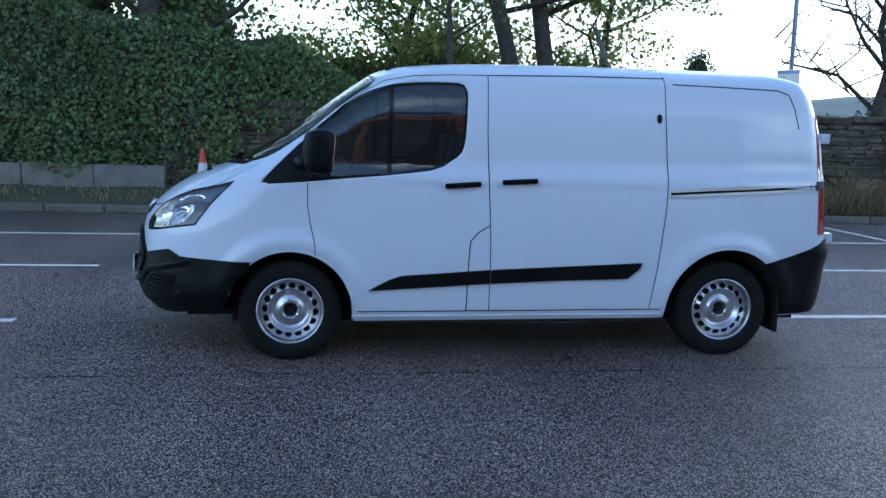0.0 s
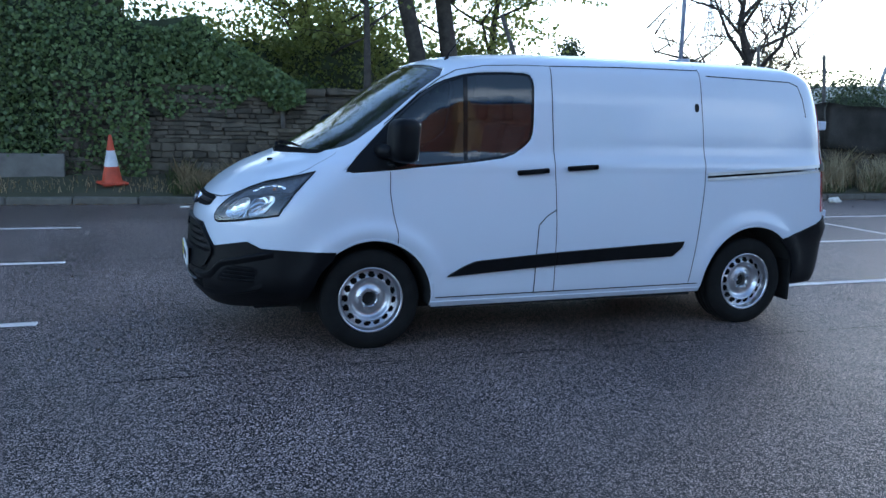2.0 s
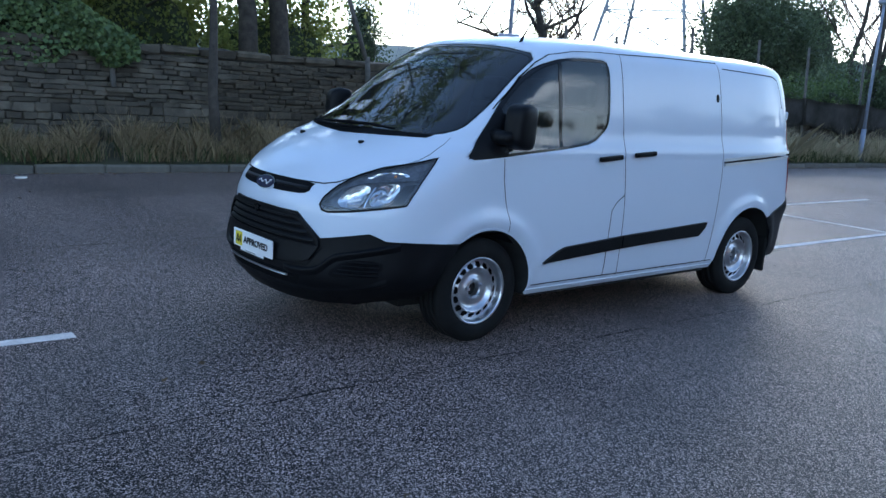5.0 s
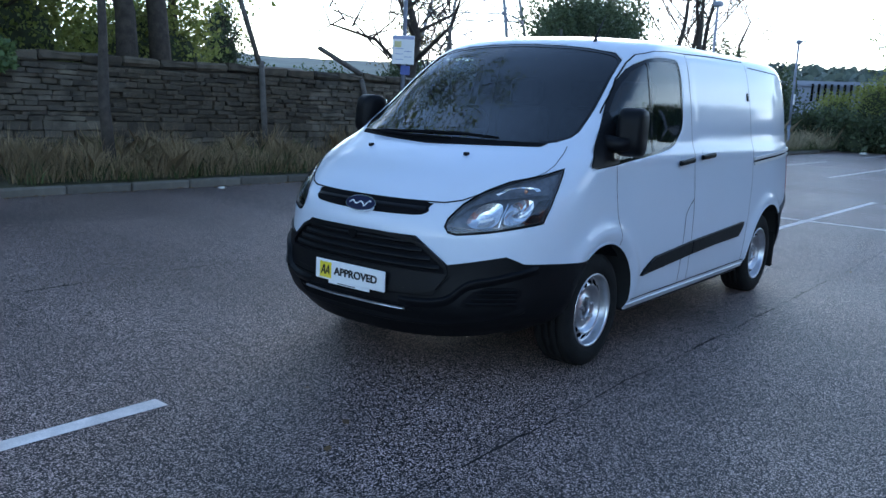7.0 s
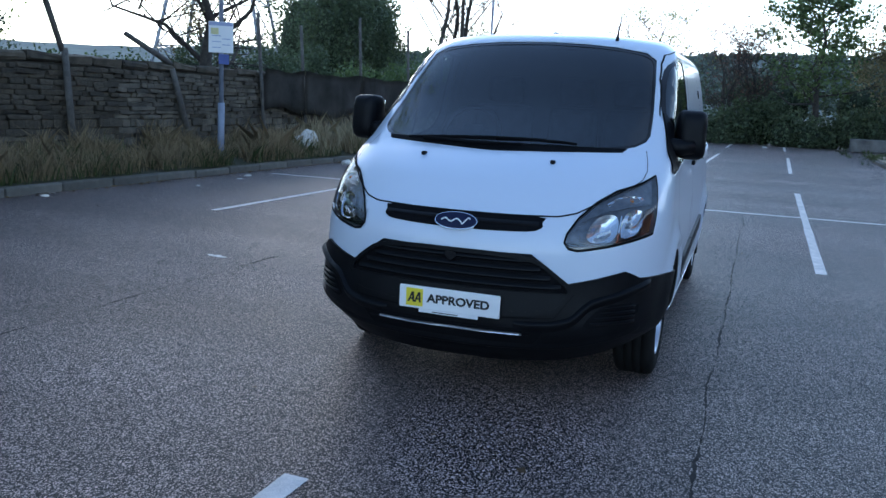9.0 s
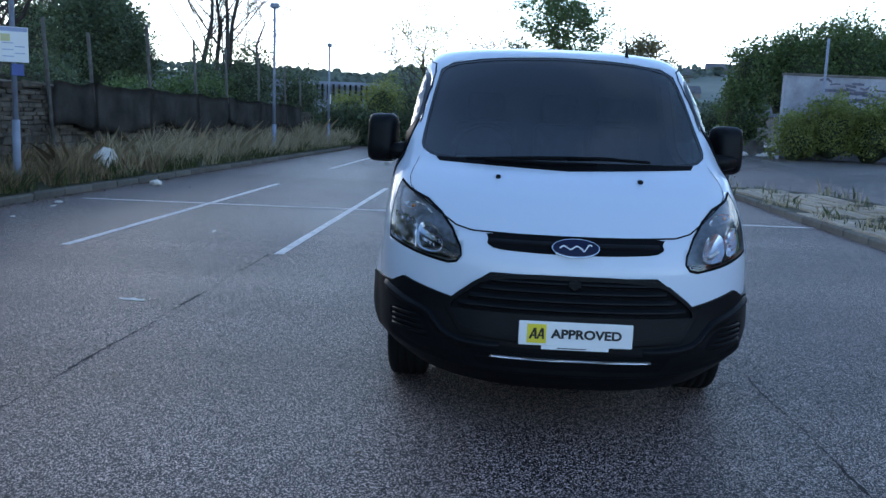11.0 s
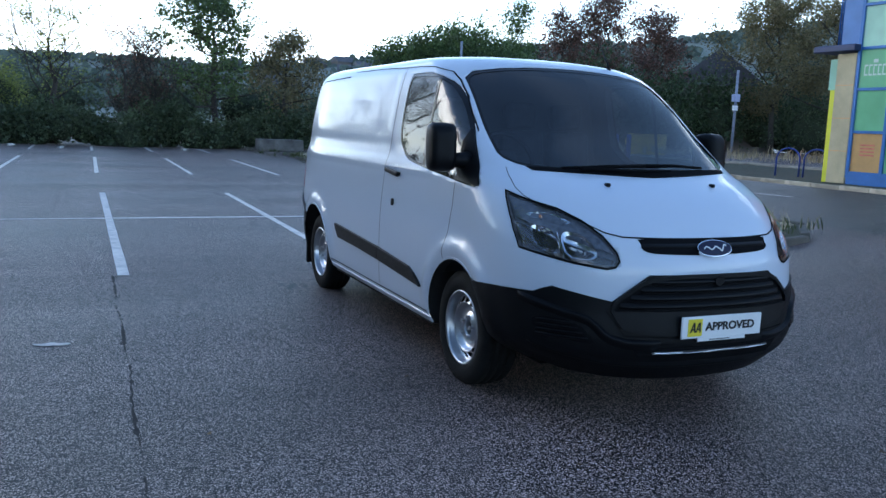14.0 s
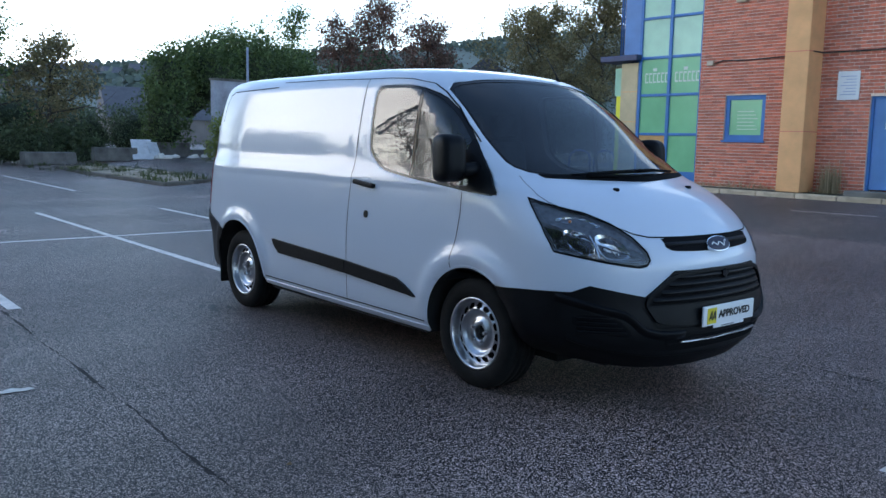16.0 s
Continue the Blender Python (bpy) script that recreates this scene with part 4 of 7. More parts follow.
# wheels
def wheel(hub, s):
    w = new("wheel")
    w.parent = van
    w.matrix_basis = pose(hub[0], s * .80, hub[1]) @ (pose(0, 0, 0, 0, 0, 180) if s < 0 else pose(0, 0, 0)) @ pose(0, 0, 0, 0, 7 if s < 0 else -11, 0)
    w["label"] = "silver painted steel wheel with black tyre"
    def spin(name, prof, mat, sides=64, parent=w, label="", skip=None):
        bm = bmesh.new()
        rings = [[bm.verts.new((r * math.cos(2 * math.pi * k / sides), y, r * math.sin(2 * math.pi * k / sides))) for k in range(sides)] for y, r in prof]
        for i, (q, v) in enumerate(zip(rings, rings[1:])):
            for k in range(sides):
                if skip and skip(i, k):
                    continue
                bm.faces.new((q[k], v[k], v[(k + 1) % sides], q[(k + 1) % sides])).smooth = True
        return part(name, bm, mat, parent, label)
    tyre = spin("tyre", [(-.105, .215), (-.115, .25), (-.11, .29), (-.098, .318), (-.085, .328), (-.05, .331), (-.049, .323), (-.041, .323), (-.04, .331), (-.004, .332), (-.003, .324), (.005, .324), (.006, .332), (.042, .331), (.043, .323), (.051, .323), (.052, .331), (.085, .328), (.098, .318), (.108, .292), (.1105, .286), (.1125, .25), (.107, .225), (.098, .214)], M_RUBBER)
    # steel disc: lip, barrel, ring with cooling holes, dished middle
    rim = spin("rim", [(.096, .216), (.104, .214), (.105, .207), (.100, .201), (.090, .198), (.056, .194), (.050, .190), (.051, .186), (.054, .180), (.061, .168), (.067, .157), (.071, .152), (.075, .146), (.075, .140), (.070, .134), (.052, .124), (.044, .114), (.042, .100), (.045, .085), (.056, .074), (.060, .060), (.060, .048), (.046, .046), (.006, .043)], M_STEEL, 128, skip=lambda i, k: (i in (8, 11) and k % 8 in (2, 3, 4, 5)) or (i in (9, 10) and k % 8 in (1, 2, 3, 4, 5, 6)), label="silver steel disc with cooling holes")
    spin("drum", [(.005, .20), (.005, .02)], M_WELL, 32)
    # near-black disc stands in for the shade deep in the hub hole
    spin("hub_cap", [(.020, .046), (.020, .0005)], M_WELL, 24)
    for k in range(5):
        a = 2 * math.pi * k / 5 + .3
        bm = bmesh.new()
        bmesh.ops.create_cone(bm, cap_ends=True, segments=6, radius1=.013, radius2=.011, depth=.026, matrix=Matrix.Translation((.060 * math.cos(a), .068, .060 * math.sin(a))) @ Matrix.Rotation(-math.pi / 2, 4, "X"))
        part("wheel_bolt", bm, M_STEEL, w)
    return w
for hub in HUBS:
    for s in (-1, 1):
        wheel(hub, s)

# door mirrors
for s in (-1, 1):
    bm = bmesh.new()
    bmesh.ops.create_cube(bm, size=1)
    bmesh.ops.subdivide_edges(bm, edges=bm.edges, cuts=5, use_grid_fill=True)
    for v in bm.verts:
        c = v.co * 2
        l = (abs(c.x) ** 6 + abs(c.y) ** 6 + abs(c.z) ** 6) ** (1 / 6)
        c = c / l
        taper = 1 - .25 * max(0, -c.x) ** 2
        v.co = Vector((c.x * .088, c.y * .082 * taper, c.z * .138 * taper))
    mir = part("door_mirror", bm, M_BLACK, van, "black plastic door mirror", True)
    mir.matrix_basis = pose(-.10, 1.012, 1.345, 0, 4, -12) if s > 0 else pose(-.055, -.968, 1.345, 0, 4, 12)
    glass = box("mirror_glass", .084, .091, -.066, .066, -.115, .115, M_CHROME, mir, .002)
    box("mirror_indicator", -.07, -.01, -s * .06 - .022, -s * .06 + .022, -.162, -.12, M_LENS, mir, .008, "clear indicator lens")
    bm = bmesh.new()
    add_tube(bm, [(-.17, s * .86, 1.275), (-.15, s * .93, 1.275), (-.12, s * .99, 1.28)], [.055, .045, .04], 10)
    part("mirror_arm", bm, M_BLACK, van, smooth=True)

# wipers and aerial
for pts in ([(0, 1.268), (.25, 1.262), (.52, 1.248)], [(0, 1.268), (-.22, 1.272), (-.43, 1.262)], [(.42, 1.247), (.1, 1.242), (-.15, 1.247)]):
    path = [map_front(y, z) + Vector((-.016, 0, .016)) for y, z in pts]
    tube("wiper", path, [.013, .010, .007], M_SEAM, van, 6)
tube("aerial", [(.40, -.44, 1.87), (.43, -.44, 1.93), (.53, -.44, 2.06)], [.016, .006, .003], M_BLACK, van, 6)
box("roof_marker", 2.14, 2.28, -.05, .05, 1.955, 1.976, M_BLACK, van, .01)

# cab
dash = new("dashboard")
dash.parent = van
bm = bmesh.new()
prof = [(-.42, .80), (-.42, 1.15), (-.36, 1.175), (-.15, 1.165), (.10, 1.14), (.16, 1.08), (.14, .95), (.05, .80)]
a = [bm.verts.new((x, -.70, z)) for x, z in prof]
b = [bm.verts.new((x, .70, z)) for x, z in prof]
for i in range(len(prof)):
    bm.faces.new((a[i], a[(i + 1) % 8], b[(i + 1) % 8], b[i]))
bm.faces.new(a), bm.faces.new(b)
bmesh.ops.recalc_face_normals(bm, faces=bm.faces)
part("dash_top", bm, M_TRIM, dash)
box("dash_cowl", -.02, .16, .22, .62, 1.14, 1.25, M_TRIM, dash, .04, seg=2)
sw = new("steering_wheel")
sw.parent = van
sw.matrix_basis = pose(.22, .42, 1.27, 0, -62, 0)
bm = bmesh.new()
pts = [(.185 * math.cos(a), .185 * math.sin(a), 0) for a in np.linspace(0, 2 * math.pi, 33)]
add_tube(bm, pts, .016, 8, False)
part("wheel_rim", bm, M_GLOSSBLACK, sw, smooth=True)
bm = bmesh.new()
add_box(bm, -.07, .07, -.08, .08, -.04, .01, .025, seg=2)
add_box(bm, -.03, .03, -.18, .18, -.012, .0, .005)
add_box(bm, -.18, 0, -.025, .025, -.012, .0, .005)
part("wheel_hub", bm, M_TRIM, sw)
for y0, y1, n in ((.18, .66, 1), (-.68, .10, 2)):
    seat = new("seat")
    seat.parent = van
    bm = bmesh.new()
    add_box(bm, .40, .92, y0, y1, .80, .98, .05, seg=3)
    part("seat_cushion", bm, M_SEAT, seat)
    for k in range(n):
        ya, yb = y0 + (y1 - y0) * k / n, y0 + (y1 - y0) * (k + 1) / n
        bm = bmesh.new()
        add_box(bm, .84, .98, ya + .02, yb - .02, .92, 1.46, .05, seg=3)
        bmesh.ops.rotate(bm, verts=bm.verts, cent=(.9, 0, .95), matrix=Matrix.Rotation(radians(8), 3, "Y"))
        part("seat_back", bm, M_SEAT, seat)
        bm = bmesh.new()
        add_box(bm, .95, 1.05, (ya + yb) / 2 - .13, (ya + yb) / 2 + .13, 1.47, 1.66, .04, seg=3)
        part("headrest", bm, M_SEAT, seat)
bm = bmesh.new()
rim_pts = [(WIDE(z) - .03, z) for z in np.linspace(.62, 1.86, 14)]
bm.faces.new([bm.verts.new((1.108, y, z)) for y, z in rim_pts] + [bm.verts.new((1.108, -y, z)) for y, z in reversed(rim_pts)])
part("bulkhead", bm, M_BULKHEAD, van)

# ---- plants: leaves, bushes and trees ----
M_BARK = material("bark", (.06, .05, .042), .95, vary=.4, scale=9, fine=.35, fine_scale=50, bump=.6)
M_TWIG = material("grey_twig", (.075, .065, .06), .95, vary=.3, scale=9)
M_IVY = leaf_material("ivy_leaf", (.17, .245, .085), (.062, .11, .04), .3, .5)
M_IVYDARK = leaf_material("dark_ivy_leaf", (.085, .13, .055), (.03, .06, .025), .25, .45)
M_LEAF_GREEN = leaf_material("green_leaf", (.12, .175, .055), (.05, .09, .03), .38)
M_LEAF_LIGHT = leaf_material("yellow_green_leaf", (.32, .35, .10), (.14, .18, .05), .6)
M_LEAF_DARK = leaf_material("dark_leaf", (.115, .155, .075), (.048, .075, .036), .35)
M_LEAF_RED = leaf_material("reddish_leaf", (.22, .11, .085), (.085, .06, .045), .4)
M_LEAF_BROWN = leaf_material("autumn_leaf", (.26, .21, .10), (.13, .12, .06), .45)
# very dark green: the shade deep inside foliage is put into this colour
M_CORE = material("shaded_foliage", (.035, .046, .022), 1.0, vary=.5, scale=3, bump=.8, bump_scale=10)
M_STRAW = leaf_material("dry_grass", (.66, .54, .36), (.32, .27, .16), .45, .8)
M_HAY = leaf_material("brown_grass", (.46, .34, .20), (.20, .15, .085), .4, .8)
M_WEED = leaf_material("green_grass", (.09, .12, .035), (.05, .06, .02), .3, .7)

def leaves_mesh(name, pts, size, mat, parent, rng, up=None, shape=5):
    """Many small leaves, each a bent five-cornered blade, in one mesh."""
    pts = np.asarray(pts, float)
    n = len(pts)
    d = rng.normal(size=(n, 3))
    if up is not None:
        d = d * .75 + np.asarray(up)
    d /= np.linalg.norm(d, axis=1)[:, None]
    t = np.cross(d, rng.normal(size=(n, 3)))
    t /= np.linalg.norm(t, axis=1)[:, None] + 1e-9
    b = np.cross(d, t)
    s = size * rng.uniform(.6, 1.4, size=(n, 1))
    ring = [(-.5, 0, 0), (-.1, .42, .10), (.55, 0, .0), (-.1, -.42, .10)] if shape == 4 else [(-.45, .0, 0), (-.25, .45, .08), (.2, .4, .08), (.6, 0, 0), (.2, -.4, .08), (-.25, -.45, .08)]
    k = len(ring)
    v = np.stack([pts + s * (a * t + c * b + e * d) for a, c, e in ring], 1).reshape(-1, 3)
    me = bpy.data.meshes.new(name)
    me.vertices.add(n * k)
    me.vertices.foreach_set("co", v.ravel())
    me.loops.add(n * k)
    me.loops.foreach_set("vertex_index", np.arange(n * k))
    me.polygons.add(n)
    me.polygons.foreach_set("loop_start", np.arange(n) * k)
    me.update(calc_edges=True)
    me.materials.append(mat)
    ob = new(name, me)
    ob.parent = parent
    return ob

def lump(rng, c, r, n, shell=.55, flat_low=True):
    """Points in the outer shell of a lumpy ellipsoid."""
    d = rng.normal(size=(n, 3))
    d /= np.linalg.norm(d, axis=1)[:, None]
    if flat_low:
        d[:, 2] = np.where(d[:, 2] < -.5, -d[:, 2], d[:, 2])
    rad = shell + (1.12 - shell) * rng.uniform(size=(n, 1)) ** .8
    wob = np.array([1 + .55 * noise.noise(Vector((q[0] * 1.9 + c[0], q[1] * 1.9 + c[1], q[2] * 1.9 + c[2]))) + .3 * noise.noise(Vector((q[0] * 5 + c[1], q[1] * 5, q[2] * 5 + c[0]))) for q in d])[:, None]
    return np.asarray(c) + d * np.asarray(r) * rad * wob

def core(bm, c, r, seed):
    m = Matrix.Translation(c) @ Matrix.Diagonal((*r, 1))
    got = bmesh.ops.create_icosphere(bm, subdivisions=3, radius=1, matrix=m)["verts"]
    for v in got:
        k = 1 + .22 * noise.noise(v.co * 1.7 + Vector((seed, 0, 0)))
        v.co = Vector(c) + (v.co - Vector(c)) * k

def bush(name, lumps, n, size, mat, label, category="bush", seed=1, shape=4, heart=True):
    """A bush of lumps: (x, y, z, rx, ry, rz) each, a shaded heart and leaves all over it."""
    rng = np.random.default_rng(seed)
    x, y = lumps[0][0], lumps[0][1]
    ob = empty(name, x, y, 0, label=label, category=category)
    vol = np.array([l[3] * l[4] + l[3] * l[5] + l[4] * l[5] for l in lumps])
    pts = np.concatenate([lump(rng, l[:3], l[3:], max(20, int(n * a / vol.sum()))) for l, a in zip(lumps, vol)])
    pts = pts[pts[:, 2] > .03]
    pts -= np.array((x, y, 0))
    leaves_mesh("foliage", pts, size, mat, ob, rng, shape=shape)
    # dark cores stand in for the shaded depth and stop views through
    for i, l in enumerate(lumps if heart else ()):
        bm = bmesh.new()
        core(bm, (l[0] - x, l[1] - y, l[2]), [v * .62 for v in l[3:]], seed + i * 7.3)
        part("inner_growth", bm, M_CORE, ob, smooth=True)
    return ob

def tree(x, y, z, h, spread, r, n, size, mat, label, seed=1, crown=.35, limbs=9, bare=False, lean=(0, 0), trunks=1, category="tree", bark=None, shape=4, puff=.55, limb=.42, rise_low=.25, rise_high=.8, taper=.6, tw=1.0):
    """A tapered trunk, limbs that fork twice, and leaves in loose clumps at the ends."""
    rnd = random.Random(seed)
    rng = np.random.default_rng(seed)
    ob = empty("tree", x, y, z, label=label, category=category)
    bm = bmesh.new()
    ends = []
    for k in range(trunks):
        ang = rnd.uniform(0, 6.28)
        off = Vector((math.cos(ang), math.sin(ang), 0)) * (r * 1.5 if trunks > 1 else 0)
        lx, ly = lean[0] + rnd.uniform(-.05, .05) + off.x * .9, lean[1] + rnd.uniform(-.05, .05) + off.y * .9
        top = [off + Vector((lx * t * h + rnd.uniform(-.06, .06) * h * t, ly * t * h + rnd.uniform(-.06, .06) * h * t, t * h * .92)) for t in (0, .15, .32, .5, .68, .85, 1)]
        add_tube(bm, top, [r * 1.25, r, r * .85, r * .66, r * .45, r * .26, r * .08], 9)
        for i in range(limbs):
            t = crown + (1 - crown) * (i + rnd.random() * .6) / limbs
            j = min(int(t * 6), 5)
            p = top[j].lerp(top[j + 1], t * 6 - j)
            a = i * 2.4 + rnd.uniform(-.5, .5)
            ln = spread * (1.12 - taper * (t - crown) / (1 - crown)) * rnd.uniform(.7, 1.15)
            d = Vector((math.cos(a), math.sin(a), rnd.uniform(rise_low, rise_high)))
            q = [p, p + d * ln * .45 + Vector((rnd.uniform(-.1, .1), rnd.uniform(-.1, .1), rnd.uniform(-.08, .12))) * ln, p + d * ln * .78 + Vector((rnd.uniform(-.1, .1), rnd.uniform(-.1, .1), rnd.uniform(-.08, .1))) * ln, p + d * ln + Vector((0, 0, ln * .15))]
            r0 = r * limb * (1 - t * .6)
            add_tube(bm, q, [r0, r0 * .7, r0 * .4, r0 * .12], 6)
            for m in range(6 if not bare else 13):
                u = .2 + .8 * (m + rnd.random()) / (8 if not bare else 13)
                s0 = q[0].lerp(q[3], u)
                e = Vector((rnd.uniform(-1, 1), rnd.uniform(-1, 1), rnd.uniform(-.25, 1.0 if not bare else 1.3))).normalized() * ln * rnd.uniform(.25, .5 if not bare else .6)
                mid = s0 + e * .55 + Vector((rnd.uniform(-.04, .04), rnd.uniform(-.04, .04), rnd.uniform(-.02, .06))) * ln
                add_tube(bm, [s0, mid, s0 + e], [r0 * .3 * tw, r0 * .2 * tw, r0 * .06 * tw], 4, False)
                ends += [s0 + e, mid, s0 + e * .8]
                for _ in range(2 if not bare else 5):
                    f = Vector((rnd.uniform(-1, 1), rnd.uniform(-1, 1), rnd.uniform(-.3, .9))).normalized() * ln * rnd.uniform(.1, .25)
                    s1 = s0 + e * rnd.uniform(.4, 1)
                    add_tube(bm, [s1, s1 + f], [r0 * .11 * tw, r0 * .04 * tw], 3, False)
                    ends.append(s1 + f)
    part("trunk", bm, bark or M_BARK, ob, smooth=True)
    if n:
        ends = np.array([tuple(e) for e in ends])
        c = ends[rng.integers(0, len(ends), n)] + rng.normal(size=(n, 3)) * (.10 + .05 * spread) * puff / .55
        leaves_mesh("crown", c, size, mat, ob, rng, shape=shape)
    return ob

def blades(name, spots, mat, seed, low=.15, high=.5, width=.008, label="", lean=.35):
    """Grass blades and stalks, thin and bent, in one mesh. spots: rows of x, y, z."""
    rng = np.random.default_rng(seed)
    p = np.asarray(spots, float)
    n = len(p)
    # tufts: taller here, beaten down there
    h = rng.uniform(low, high, n) * np.array([.72 + .75 * noise.noise(Vector((a * .9, b * 1.3, seed))) + .35 * noise.noise(Vector((a * 3.1, b * 3.1, seed))) for a, b, _ in p]).clip(.25, 1.5)
    a = rng.uniform(0, 2 * np.pi, n)
    w = np.stack([np.cos(a), np.sin(a), np.zeros(n)], 1) * width * rng.uniform(.6, 1.5, (n, 1))
    l = np.clip(rng.normal(size=(n, 2)) * lean, -.7, .7) * h[:, None]
    mid = p + np.stack([l[:, 0] * .3, l[:, 1] * .3, h * .55], 1)
    tip = p + np.stack([l[:, 0], l[:, 1], h], 1)
    v = np.stack([p - w, p + w, mid + w * .8, tip, mid - w * .8], 1).reshape(-1, 3)
    me = bpy.data.meshes.new(name)
    me.vertices.add(n * 5)
    me.vertices.foreach_set("co", v.ravel())
    me.loops.add(n * 5)
    me.loops.foreach_set("vertex_index", np.arange(n * 5))
    me.polygons.add(n)
    me.polygons.foreach_set("loop_start", np.arange(n) * 5)
    me.update(calc_edges=True)
    me.materials.append(mat)
    return tagged(new(name, me), label, "grass", kind="stuff")

# ---- north side: verge, kerb, walls ----
def strip_mesh(name, xs, rows, mat, **tags):
    """A sheet from rows of functions x -> (y, z)."""
    vs, fs = [], []
    k = len(rows)
    for x in xs:
        for f in rows:
            y, z = f(x)
            vs.append((x, y, z))
    for i in range(len(xs) - 1):
        for j in range(k - 1):
            fs.append((i * k + j, (i + 1) * k + j, (i + 1) * k + j + 1, i * k + j + 1))
    return tagged(fast_mesh(name, vs, fs, mat, smooth=True), **tags)
def bump_z(x, y, a=.05):
    return a * noise.noise(Vector((x * .9, y * .9, 3)))
xs = np.linspace(-40, 36, 153)
strip_mesh("verge", xs, [lambda x: (kerb_y(x) + .10, .09), lambda x: (kerb_y(x) + .35, .16 + bump_z(x, 1)), lambda x: (kerb_y(x) + .8, .24 + bump_z(x, 2)), lambda x: (kerb_y(x) + 1.2, .31 + bump_z(x, 3)), lambda x: (wall_y(x) + .2, .36)], M_SOIL, label="rough verge of soil and dry litter", category="verge", kind="structure")
kerb = tagged(new("kerb"), "weathered concrete kerb along the verge", "kerb", kind="structure")
def stone_mesh(name, l, d, h, mat, bevel=.02, jitter=.01, seed=0):
    rnd = random.Random(seed)
    bm = bmesh.new()
    add_box(bm, -l / 2, l / 2, -d / 2, d / 2, 0, h, bevel)
    for v in bm.verts:
        v.co += Vector((rnd.uniform(-jitter, jitter), rnd.uniform(-jitter, jitter), rnd.uniform(-jitter, jitter)))
    me = bpy.data.meshes.new(name)
    bm.to_mesh(me)
    bm.free()
    me.materials.append(mat)
    return me
kerb_meshes = [stone_mesh("kerb_stone", .90, .14, .20, M_KERB, .02, .008, i) for i in range(4)]
for i in range(52):
    x = -14 + i * .915
    o = new("kerb_stone", random.choice(kerb_meshes))
    o.parent = kerb
    o.matrix_basis = pose(x, kerb_y(x) + .05, -.085 + random.uniform(-.008, .008), random.uniform(-1.5, 1.5), 0, -2.1 + random.uniform(-.7, .7))

# low concrete retaining wall under the ivy
low = tagged(new("retaining_wall"), "low stained concrete panel wall under ivy", "wall", kind="structure")
panel_me = stone_mesh("concrete_panel", 1.17, .16, .68, M_CONCRETE, .012, .006, 3)
for i in range(14):
    x = -3.34 - i * 1.19
    o = new("concrete_panel", panel_me)
    o.parent = low
    o.matrix_basis = pose(x, wall_y(x) - .22 + random.uniform(-.012, .012), 0, random.uniform(-1, 1), 0, -2.3)

# stone boundary wall: a core, a face of rough stones, a coping
W0, W1, WTOP = -2.9, 31.0, 1.72
wall = tagged(new("wall_north"), "old dark rubble stone boundary wall with coping", "wall", kind="structure")
def wall_top(x):
    return WTOP - max(0, x - 16) * .012
vs, fs = [], []
for i, x in enumerate(np.linspace(W0, W1, 33)):
    vs += [(x, wall_y(x) + .03, -.1), (x, wall_y(x) + .03, wall_top(x)), (x, wall_y(x) + .42, wall_top(x)), (x, wall_y(x) + .42, -.1)]
    if i:
        a = 4 * (i - 1)
        fs += [(a, a + 4, a + 5, a + 1), (a + 1, a + 5, a + 6, a + 2), (a + 2, a + 6, a + 7, a + 3)]
fs += [(0, 1, 2, 3), (128, 131, 130, 129)]
fast_mesh("wall_core", vs, fs, M_MORTAR, wall)
stone_kinds = [stone_mesh("stone", 1, 1, 1, M_STONE, .08, .05, 50 + i) for i in range(6)]
for me in stone_kinds:
    for v in me.vertices:
        v.co.z -= .5
rest_v, rest_f = [], []
rnd = random.Random(5)
count = 0
z = .18
row = 0
while z < WTOP - .06:
    hh = rnd.choice((.06, .075, .09, .11, .14))
    hh = min(hh, WTOP - z)
    x = W0 + rnd.uniform(0, .2)
    while x < W1:
        ln = rnd.choice((.12, .18, .22, .28, .36)) * rnd.uniform(.85, 1.2)
        top = wall_top(x)
        if z + hh < top + .03:
            m = pose(x + ln / 2, wall_y(x) + .02 + rnd.uniform(-.045, .022), z + hh / 2 + rnd.uniform(-.008, .008), rnd.uniform(-3, 3), rnd.uniform(-3, 3), -2.3 + rnd.uniform(-4, 4)) @ Matrix.Diagonal((ln - .008, .14, hh - .007, 1))
            me = rnd.choice(stone_kinds)
            if 2.4 < x < 6.4 and .6 < z and count < 300:
                o = new("stone", me)
                o.parent = wall
                o.matrix_basis = m
                count += 1
            else:
                b0 = len(rest_v)
                rest_v += [tuple(m @ v.co) for v in me.vertices]
                rest_f += [tuple(b0 + i for i in p.vertices) for p in me.polygons]
        x += ln
    z += hh
M_STONE_REST = material("wall_stone_far", (.092, .077, .058), .9, vary=.5, scale=3.5, fine=.35, fine_scale=60, bump=.6, bump_scale=45, island=.4)
tagged(fast_mesh("stones", rest_v, rest_f, M_STONE_REST, wall), kind="stuff")
cope_kinds = [stone_mesh("coping_stone", .62, .5, .13, M_STONE, .03, .02, 80 + i) for i in range(4)]
for i in range(50):
    x = W0 + .3 + i * .635
    o = new("coping_stone", rnd.choice(cope_kinds))
    o.parent = wall
    o.matrix_basis = pose(x, wall_y(x) + .2, wall_top(x) + rnd.uniform(-.01, .01), rnd.uniform(-2, 2), rnd.uniform(-2, 2), -2.3 + rnd.uniform(-2, 2))

